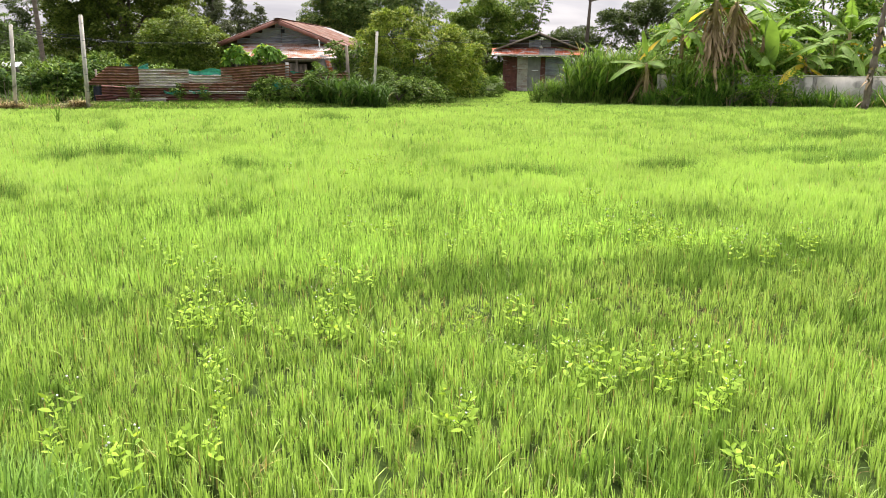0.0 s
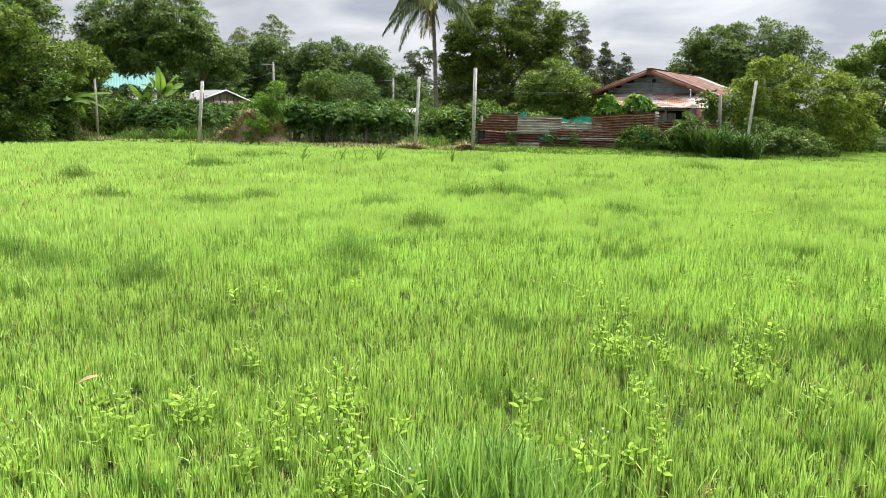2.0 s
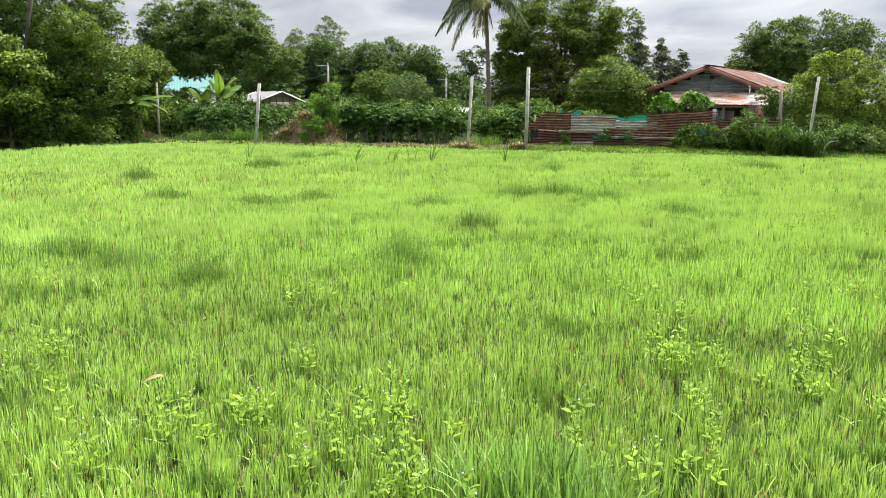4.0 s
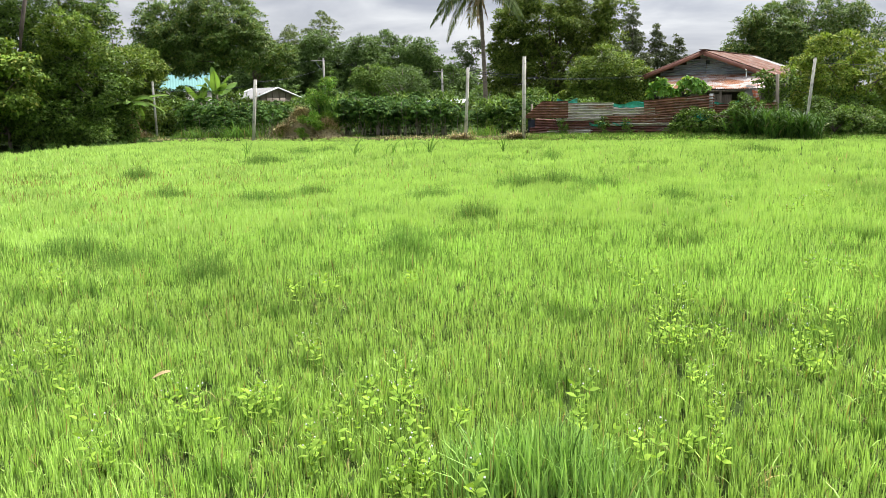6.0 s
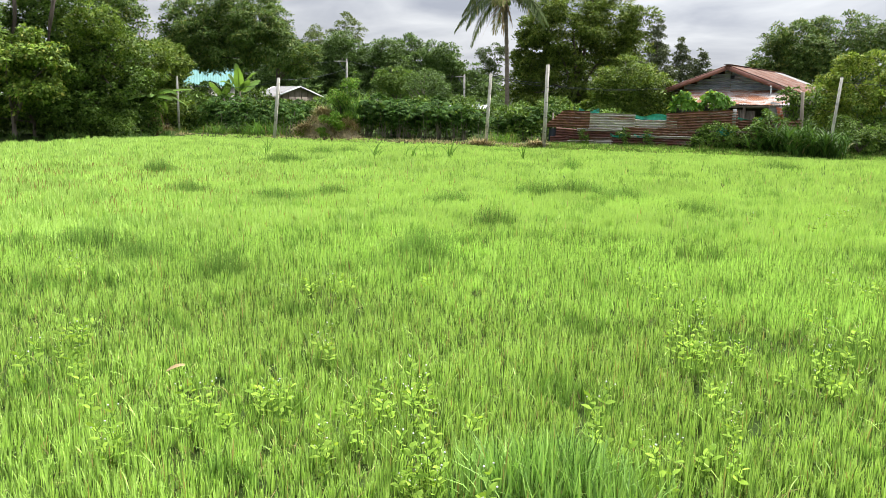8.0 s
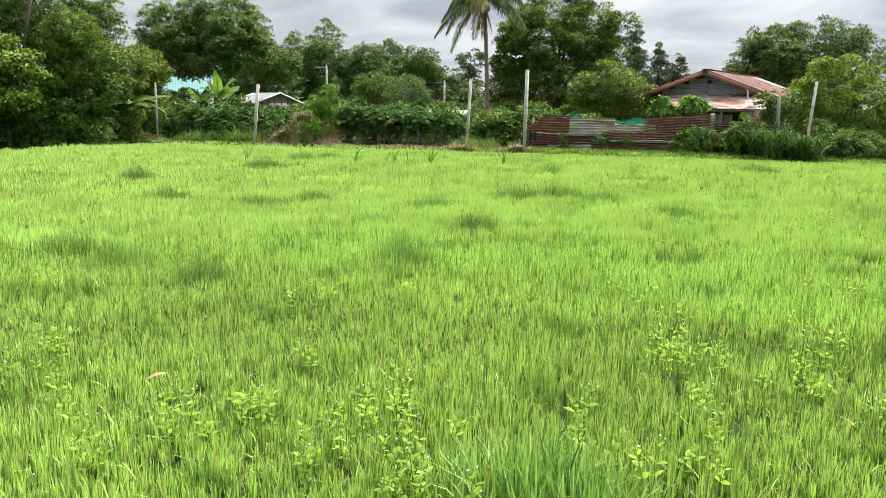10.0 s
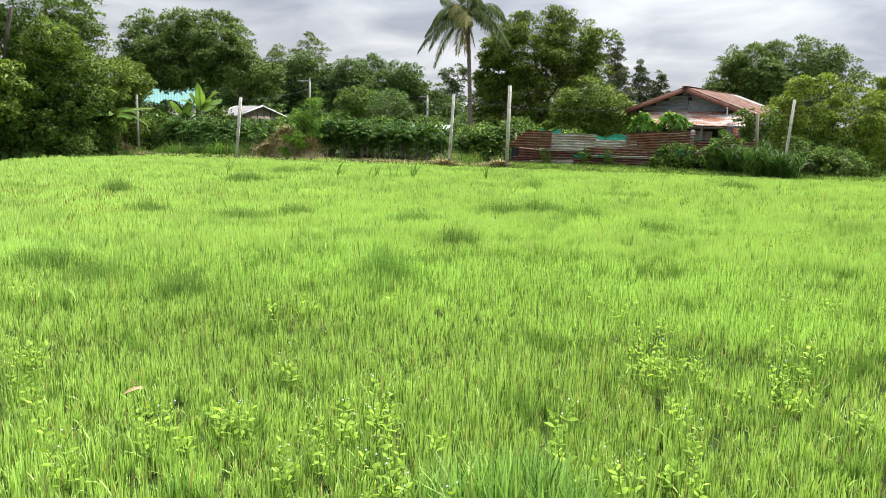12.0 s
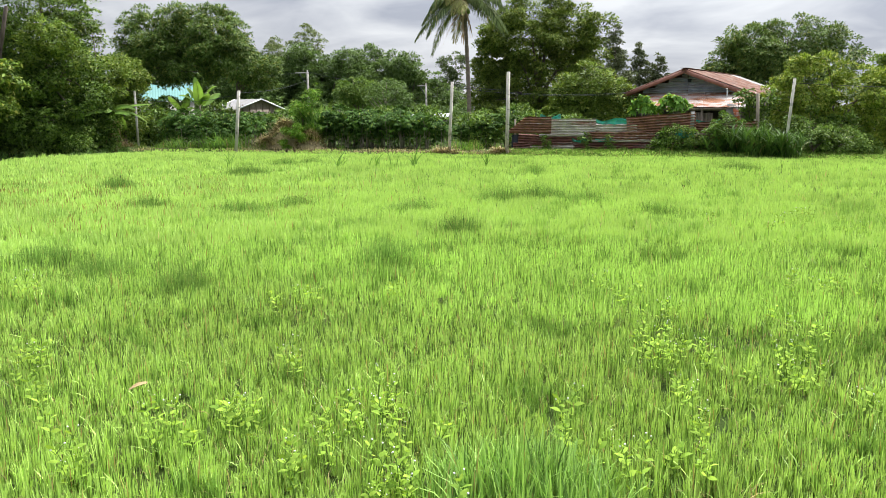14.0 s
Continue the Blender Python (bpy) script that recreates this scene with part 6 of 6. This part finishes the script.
tree("edge_bush", (20.0, 26.3, 0), [(20.1, 27.0, 0.55, 0.45, 0.4, 0.65), (20.8, 26.7, 0.5, 0.4, 0.4, 0.6)], VINE, "leafy weeds before the concrete wall", 90, (0.17, 0.045), 0.6, 0.22, 0.3, 0.03, 0.3, category="bush")


def papaya_clump(at, seed, h, r, n, label):
    rng = np.random.default_rng(seed)
    ob = thing("papaya_plant", at, label, "papaya", "young plants behind the fence")
    geos = []
    for k in range(n):
        az, q = rng.uniform(0, 6.28), rng.uniform(0.1, 1) ** 0.6
        c = np.array((math.cos(az) * r * q, math.sin(az) * r * 0.6 * q, h - 0.5 * r * q * q * 1.3 + rng.normal(0, 0.1)))
        geos.append(palmate(c, rng.uniform(0.20, 0.33), 7, rng, 0.8, 0.5))
    part("leaves", joined(*geos), PAPAYA, ob)
    part("stem", tube(bent((0, 0, 0), (0, 0, h), 0, 4, 0.03, rng), [0.05, 0.05, 0.04, 0.03], 6), PALE_BARK, ob)


papaya_clump((-0.30, 31.2, 0), 91, 2.12, 0.46, 64, "leafy green papaya plant rising behind the fence")
papaya_clump((0.90, 31.3, 0), 92, 2.22, 0.66, 90, "bright green papaya plant rising behind the fence")
tree("post_vine", (3.75, 31.1, 0), [(3.55, 31.1, 2.15, 0.42, 0.35, 0.35), (3.75, 31.1, 1.7, 0.35, 0.3, 0.45), (4.05, 31.1, 1.2, 0.35, 0.3, 0.6), (4.3, 31.2, 2.0, 0.35, 0.3, 0.4)], DEEP, "leafy green vine hanging round a wooden post", 94, (0.17, 0.085), 1.3, 0.2, 0.4, 0.03, 1.2, category="vine")

# napier grass, edge grass and dry straw
LONG = [clump("long_grass", 1.25, 0.5, 75, 0.05, DARK_REED, 127 + k, 0.75, 6) for k in range(3)]
def cane_clump(seed, canes=26, height=1.9, radius=0.5, material=REED, wide=0.068):
    """Canes of tall grass with broad arching leaves at their joints."""
    rng = np.random.default_rng(seed)
    foot = rng.normal(0, 0.5, (canes, 2)) * radius
    tip = foot * 1.5 + rng.normal(0, 0.12, (canes, 2))
    tall = height * rng.uniform(0.55, 1.0, canes)
    each = 9
    s = np.tile(np.linspace(0.12, 1.0, each), canes) + rng.normal(0, 0.04, canes * each)
    k = np.repeat(np.arange(canes), each)
    xy = foot[k] + (tip - foot)[k] * s[:, None]
    n = len(k)
    leaves = blade_geo(xy[:, 0], xy[:, 1], tall[k] * s * 0.85, rng.uniform(0.45, 0.85, n), wide * rng.uniform(0.7, 1.25, n), rng.uniform(0.5, 1.25, n), rng, 4)
    stems = [tube([(*foot[i], -0.05), (*tip[i], tall[i])], [0.014, 0.008], 4) for i in range(canes)]
    return mesh_of("napier_grass", joined(leaves, *stems), material)


NAPIER = [cane_clump(100 + k, 30, 1.9, 0.5, REED, 0.052) for k in range(3)]
LOW_CANES = [cane_clump(98 + k, 17, 1.15, 0.55, LOW_REED, 0.052) for k in range(2)]
place("napier_grass", NAPIER, row(13.9, 31.2, 15.6, 30.9, 8, 0.2, 101) + row(15.4, 31.6, 17.8, 30.8, 9, 0.25, 104) + row(14.6, 32.4, 18.4, 31.8, 11, 0.3, 102) + row(15.6, 33.6, 19.0, 32.9, 7, 0.3, 103), "tall green napier grass with arching blades", "tall grass", "napier grass clumps", 104, (0.9, 1.2))
place("napier_grass", NAPIER, row(17.6, 28.9, 21.6, 28.4, 8, 0.3, 45) + row(21.5, 28.9, 25.0, 27.8, 6, 0.3, 46), "tall grass growing among the banana plants", "tall grass", "napier grass clumps", 47, (0.9, 1.35))
place("napier_grass", NAPIER, row(12.1, 31.5, 14.2, 30.8, 8, 0.2, 96), "green napier grass thinning out beside the path", "tall grass", "napier grass clumps", 97, (0.4, 0.62))
place("napier_grass", [cane_clump(95, 14, 1.7, 0.35, DARK_REED, 0.045)], row(-14.7, 30.75, -13.6, 30.5, 4, 0.12, 93), "long arching green grass growing through the straw heap", "tall grass", "napier grass clumps", 92, (0.85, 1.1))
place("long_grass", LOW_CANES, row(2.3, 29.5, 4.9, 29.1, 8, 0.2, 105) + row(3.5, 28.6, 4.9, 28.4, 4, 0.1, 205), "long-bladed grass in front of the iron fence", "tall grass", "grass before the fence", 106, (0.65, 0.95))
place("long_grass", LONG, row(16.2, 29.3, 20.9, 26.8, 24, 0.25, 107) + row(20.6, 26.9, 24.5, 24.6, 9, 0.3, 95), "tall grass growing along the concrete wall", "tall grass", "grass along the wall", 108, (0.6, 1.1))
SEDGE = [clump("edge_grass", 0.7, 0.35, 90, 0.018, EDGE, 110 + k, 0.35, 3) for k in range(3)]
place("long_grass", LONG, row(-20.6, 30.0, -17.0, 29.8, 5, 0.4, 98), "tall green grass before the cassava plants", "tall grass", "grass before the cassava", 99, (0.5, 0.85))
place("edge_grass", SEDGE, row(-22.4, 29.8, -16.6, 29.8, 8, 0.25, 111) + row(-16.8, 29.7, -12.0, 29.9, 3, 0.3, 112) + row(-8.6, 29.8, -5.8, 30.0, 5, 0.2, 212),
      "rough green weeds and grass at the field's edge", "weeds", "edge weeds", 117, (0.55, 1.1))
place("edge_grass", SEDGE, row(0.4, 29.2, 9.0, 31.5, 14, 0.3, 114), "low rough weeds at the foot of the hedge", "weeds", "edge weeds", 119, (0.35, 0.65))
# darker blades put the shade under the trees into the weeds' colour
SHADED_SEDGE = [clump("edge_grass", 0.6, 0.35, 80, 0.024, LOW_REED, 180 + k, 0.55, 3) for k in range(3)]
place("edge_grass", SHADED_SEDGE, row(-29, 21.4, -20.6, 24.6, 18, 0.3, 115) + row(-20.9, 24.8, -21.8, 29.0, 9, 0.3, 116), "weeds in a darker green for the shade of the trees", "weeds", "edge weeds", 118, (0.3, 0.6))
place("edge_grass", SEDGE, row(12.4, 31.2, 24.0, 25.0, 44, 0.3, 118) + row(7.2, 34.0, 10.0, 43.0, 12, 0.5, 119), "rough green weeds and grass at the field's edge", "weeds", "edge weeds", 120, (0.35, 0.75))
place("edge_grass", SEDGE, row(-5.0, 29.9, 0.4, 30.0, 20, 0.18, 113), "low green weeds at the foot of the iron fence", "weeds", "edge weeds", 94, (0.25, 0.42), 0.11)
STRAWS = [clump("dry_straw", 0.28, 0.4, 120, 0.012, DRYGRASS, 121 + k, 1.0, 3) for k in range(2)]
place("dry_straw", STRAWS, row(-22.8, 29.0, -14.5, 29.1, 16, 0.22, 122) + row(-14.5, 29.3, -5.5, 29.1, 46, 0.25, 124), "dry cut straw lying along the field's edge", "straw", "straw at the edge", 123, (0.7, 1.3))


def sedge(at, seed):
    """A few long blades that lean apart from one foot."""
    rng = np.random.default_rng(seed)
    ob = thing("sedge_stalks", (*at, 0), "few long dark blades standing above the grass", "sedge", "long blades in the field")
    for k in range(int(rng.integers(3, 7))):
        x, y = rng.normal(0, 0.05, (2, 1))
        part("blade", blade_geo(x, y, np.array([-0.02]), rng.uniform(0.42, 0.82, 1), rng.uniform(0.026, 0.044, 1), rng.uniform(0.1, 0.85, 1), rng, 5), DARK_REED, ob)


for k, spot in enumerate([(-9.03, 20.64), (-8.98, 20.4), (-8.1, 20.5), (-7.85, 20.6), (-7.45, 21.0), (-6.89, 21.1), (-6.8, 20.8), (-4.81, 21.4), (-12.4, 20.3)]):
    sedge(spot, 126 + k)


# ---- bananas ----
banana((16.35, 29.7, 0), 130, 1.75, 1.75, 6, "young banana plant with a dry sheathed stem", 28, 0, 0.10, 2.62, (0.1, 0.55), droop=(0.25, 0.45), young=1, broad=1.3, tear=(0.0, 0.12))
banana((18.7, 28.6, 0), 131, 4.35, 2.6, 13, "tall banana plant with brown hanging dead leaves", 120, 0, 0.16, 0.4, (0.0, 1.2), droop=(0.25, 0.7))
banana((19.6, 28.6, 0), 132, 4.2, 2.4, 11, "tall banana plant with brown hanging dead leaves", 100, 1, 0.15, 2.0, (0.0, 1.2), droop=(0.25, 0.7))
banana((17.9, 29.6, 0), 133, 3.1, 2.1, 9, "banana plant with broad green leaves", 10, 1, 0.12, 3.0, (-0.1, 0.9), droop=(0.3, 0.7))
banana((20.75, 27.6, 0), 134, 1.5, 2.6, 4, "young banana plant with a broad upright leaf", 3, 0, 0.10, 1.2, (0.7, 1.3), young=2, broad=1.1, tear=(0.0, 0.2))
banana((21.4, 29.2, 0), 129, 2.9, 2.4, 9, "banana plant with broad green leaves", 5, 1, 0.12, 5.0, (0.3, 1.1))
banana((24.2, 28.2, 0), 135, 2.5, 2.3, 11, "banana plant with green and yellow leaves behind the wall", 10, 1, 0.12, 0.2, (-0.1, 1.0), droop=(0.35, 0.9))
banana((26.4, 27.0, 0), 136, 2.6, 2.3, 11, "banana plant with green and yellow leaves behind the wall", 10, 2, 0.12, 1.9, (-0.1, 1.0), droop=(0.35, 0.9))
banana((22.8, 30.0, 0), 137, 2.6, 2.2, 9, "banana plant with broad green leaves", 5, 1, 0.11, 4.1, (0.2, 1.1))
banana((23.3, 28.0, 0), 142, 1.7, 2.0, 9, "short banana plant leaning over the wall", 5, 1, 0.10, 2.5, (0.3, 1.0))
banana((22.4, 27.6, 0), 146, 2.0, 1.9, 9, "banana plant with green and yellow leaves behind the wall", 12, 2, 0.10, 3.9, (0.2, 1.0))
banana((25.4, 28.6, 0), 143, 3.1, 2.3, 10, "banana plant with broad green leaves", 8, 1, 0.12, 0.9, (0.3, 1.1))
banana((26.9, 25.8, 0), 144, 2.3, 2.2, 9, "short banana plant with yellow leaves over the wall", 8, 3, 0.10, 4.5, (0.3, 1.0))
banana((21.0, 30.4, 0), 145, 3.4, 2.4, 10, "banana plant with broad green leaves", 6, 0, 0.12, 3.5, (0.4, 1.2))
banana((-22.25, 28.5, 0), 138, 1.75, 1.6, 9, "young banana plant beside the concrete post", 12, 0, 0.09, 0.15, (-0.1, 0.6), droop=(0.25, 0.55), tear=(0.1, 0.4))
banana((0.75, 44.0, 0), 149, 2.3, 1.5, 5, "banana plant half hidden behind the house", 3, 0, 0.09, 0.6, (0.5, 1.2), droop=(0.2, 0.5), young=1)
banana((-21.6, 34.6, 0), 139, 2.05, 1.75, 7, "banana plant with upright fresh leaves above cassava", 2, 0, 0.08, 0.1, (0.5, 1.25), droop=(0.15, 0.5), young=2, broad=1.1, tear=(0.0, 0.25))
banana((-22.5, 34.4, 0), 140, 1.7, 1.4, 6, "banana plant with upright fresh leaves above cassava", 1, 0, 0.09, 2.2, (0.5, 1.15), droop=(0.2, 0.5), broad=1.5)


def dead_trunk():
    rng = np.random.default_rng(141)
    ob = thing("dead_palm_trunk", (22.55, 24.3, 0), "rough dark trunk with dry leaf stubs at the field's edge", "tree trunk")
    part("trunk", tube(bent((0.0, 0, -0.1), (0.42, 0, 4.6), 0, 40, 0.012, rng), np.linspace(0.13, 0.09, 40) + rng.normal(0, 0.022, 40), 9), BARK, ob)
    for k in range(80):
        z = rng.uniform(0.3, 4.4)
        part("stub", strap_leaf((0.42 * z / 4.6, 0, z), rng.uniform(0, 6.28), rng.uniform(0.25, 0.5), 0.15, rng.choice((-0.8, 0.95)) + rng.normal(0, 0.25), 0.3, rng, 6, 0.6), BARK if k % 2 else BANANA_DRY, ob)
    part("dry_leaf", strap_leaf((0.3, -0.2, 0.75), -0.9, 0.95, 0.14, -0.9, 0.1, rng, 7, 0.2), DRY_LEAF, ob, "pale dry leaf leaning on the trunk")


dead_trunk()


# ---- flowering weeds in the field ----
def weed(seed, h, flowers):
    rng = np.random.default_rng(seed)
    ob = thing("flowering_weed", (0, 0, 0), "pale green leafy weed with small white flower heads" if flowers else "pale green broad-leaved weed among the grass", "weed", "weeds in the field")
    leaves, heads = [], []
    for k in range(2):
        top = np.array((rng.normal(0, 0.05), rng.normal(0, 0.05), h * rng.uniform(0.75, 1.05)))
        foot = np.array((rng.normal(0, 0.015), rng.normal(0, 0.015), -0.02))
        p = bent(foot, top, 0, 6, 0.006, rng)
        stalk = [tube(p, np.linspace(0.0032, 0.0018, 6), 5)]
        for j in range(5):
            s = 1 - 0.62 * (1 - j / 4) ** 1.4
            c = foot * (1 - s) + top * s
            az = j * 1.57 + rng.normal(0, 0.3)
            for side in (0, math.pi):
                d = unit(np.array((math.cos(az + side), math.sin(az + side), rng.uniform(0.2, 0.6) + 0.6 * (j > 3))))
                ln = rng.uniform(0.036, 0.062) * (0.75 + 0.4 * math.sin(3.14 * min(1, j / 3.7)))
                leaves.append((c + d * ln * 0.5, d, ln))
        if flowers:
            for j in range(2):
                c = top + (rng.normal(0, 0.022), rng.normal(0, 0.022), rng.uniform(0.0, 0.05))
                stalk.append(tube([top - (0, 0, 0.02), c], 0.0014, 4))
                heads.append(c)
        part("stem", joined(*stalk), STEM, ob)
    c, d, ln = np.array([a[0] for a in leaves]), np.array([a[1] for a in leaves]), np.array([a[2] for a in leaves])
    part("leaves", ovate(c, d, rng.normal(0, 0.35, c.shape) + (0, 0, 1), ln, ln * 0.50), WEED, ob)
    u, w = np.meshgrid(np.linspace(0, np.pi, 5), np.linspace(0, 2 * np.pi, 8), indexing="ij")
    for c in heads:
        r = rng.uniform(0.0028, 0.0046)
        v = np.stack([r * np.sin(u) * np.cos(w), r * np.sin(u) * np.sin(w), r * 0.8 * np.cos(u)], -1).reshape(-1, 3) + c
        part("flower_head", (v, grid_faces(5, 8)), FLOWER, ob)
    return ob


# middle, number of plants, spread of each patch
PATCHES = [(-0.44, 4.46, 6, 0.10), (-0.42, 4.2, 7, 0.12), (-0.55, 5.0, 5, 0.12), (-0.70, 5.7, 5, 0.15), (-0.1, 4.15, 3, 0.08), (0.4, 4.19, 4, 0.09), (0.26, 3.78, 4, 0.08), (0.62, 4.65, 3, 0.10), (0.31, 5.24, 1, 0.05), (0.51, 3.41, 2, 0.04), (1.2, 6.4, 4, 0.2),
           (1.94, 11.44, 7, 0.35), (1.48, 10.3, 7, 0.35), (2.0, 10.6, 5, 0.35), (-0.42, 3.34, 2, 0.04), (-0.4, 2.93, 3, 0.05), (-0.98, 2.69, 3, 0.05), (-0.62, 2.28, 5, 0.08), (-0.39, 2.52, 2, 0.05), (-3.40, 4.84, 4, 0.12), (-3.76, 5.17, 1, 0.05), (-2.71, 3.35, 2, 0.04),
           (-4.42, 3.05, 6, 0.10), (-4.15, 2.66, 5, 0.09), (-3.14, 1.74, 3, 0.05), (-2.94, 2.26, 3, 0.06), (-3.21, 2.31, 1, 0.04), (-2.76, 2.55, 2, 0.05), (-2.58, 2.38, 5, 0.08), (-2.18, 2.54, 3, 0.06), (-2.08, 2.88, 4, 0.07), (-1.86, 2.56, 6, 0.08), (-2.12, 2.16, 5, 0.08),
           (-1.76, 2.02, 7, 0.09), (-1.63, 1.88, 4, 0.08), (-2.70, 5.5, 2, 0.08), (-5.92, 4.84, 2, 0.1), (-3.57, 2.2, 1, 0.04),
           (1.09, 6.35, 2, 0.15), (2.25, 6.66, 6, 0.2), (1.82, 6.2, 4, 0.18), (3.5, 7.39, 3, 0.12), (3.45, 6.2, 9, 0.22), (3.69, 5.67, 8, 0.25), (3.95, 5.26, 7, 0.2), (3.2, 5.5, 9, 0.25), (2.66, 5.77, 4, 0.2), (4.6, 5.12, 7, 0.3), (1.72, 5.52, 2, 0.15),
           (10.2, 10.4, 7, 0.5), (9.02, 9.28, 6, 0.5), (16.1, 19.5, 9, 1.0), (20.2, 21.4, 9, 1.0), (1.91, 2.83, 11, 0.09), (1.91, 2.53, 8, 0.09), (1.53, 3.0, 6, 0.09), (1.39, 2.75, 4, 0.06), (1.18, 2.92, 4, 0.06), (1.49, 3.58, 5, 0.10), (0.72, 2.48, 4, 0.05), (1.74, 1.77, 2, 0.03), (1.18, 3.87, 3, 0.10), (3.9, 4.8, 7, 0.2)]


def build_weeds():
    base = [weed(150, 0.25, True), weed(151, 0.26, False), weed(152, 0.22, False), weed(153, 0.28, True)]
    rng = random.Random(154)
    k = 0
    for x, y, n, sp in PATCHES:
        for j in range(max(1, round(n * 0.9))):
            m = pose(x + rng.gauss(0, sp * 1.2), y + rng.gauss(0, sp * 1.2), 0, rng.gauss(0, 5), rng.gauss(0, 5), rng.uniform(0, 360)) @ Matrix.Scale(rng.uniform(0.85, 1.15), 4)
            if k < 4:
                base[k].matrix_basis = m
            else:
                copy_thing(base[k % 4], m)
            k += 1


build_weeds()


def fallen_leaf():
    geo = strap_leaf((-0.055, 0, 0), 0.0, 0.115, 0.022, 0.1, 0.15, np.random.default_rng(160), 9, 0.0, 0.5)
    ob = smooth(new("fallen_leaf", mesh_of("fallen_leaf", geo, DRY_LEAF)))
    ob.matrix_basis = pose(-3.46, 2.69, 0.175, 8, -22, 25)
    tagged(ob, "single dry tan leaf caught on the grass", "leaf")


fallen_leaf()
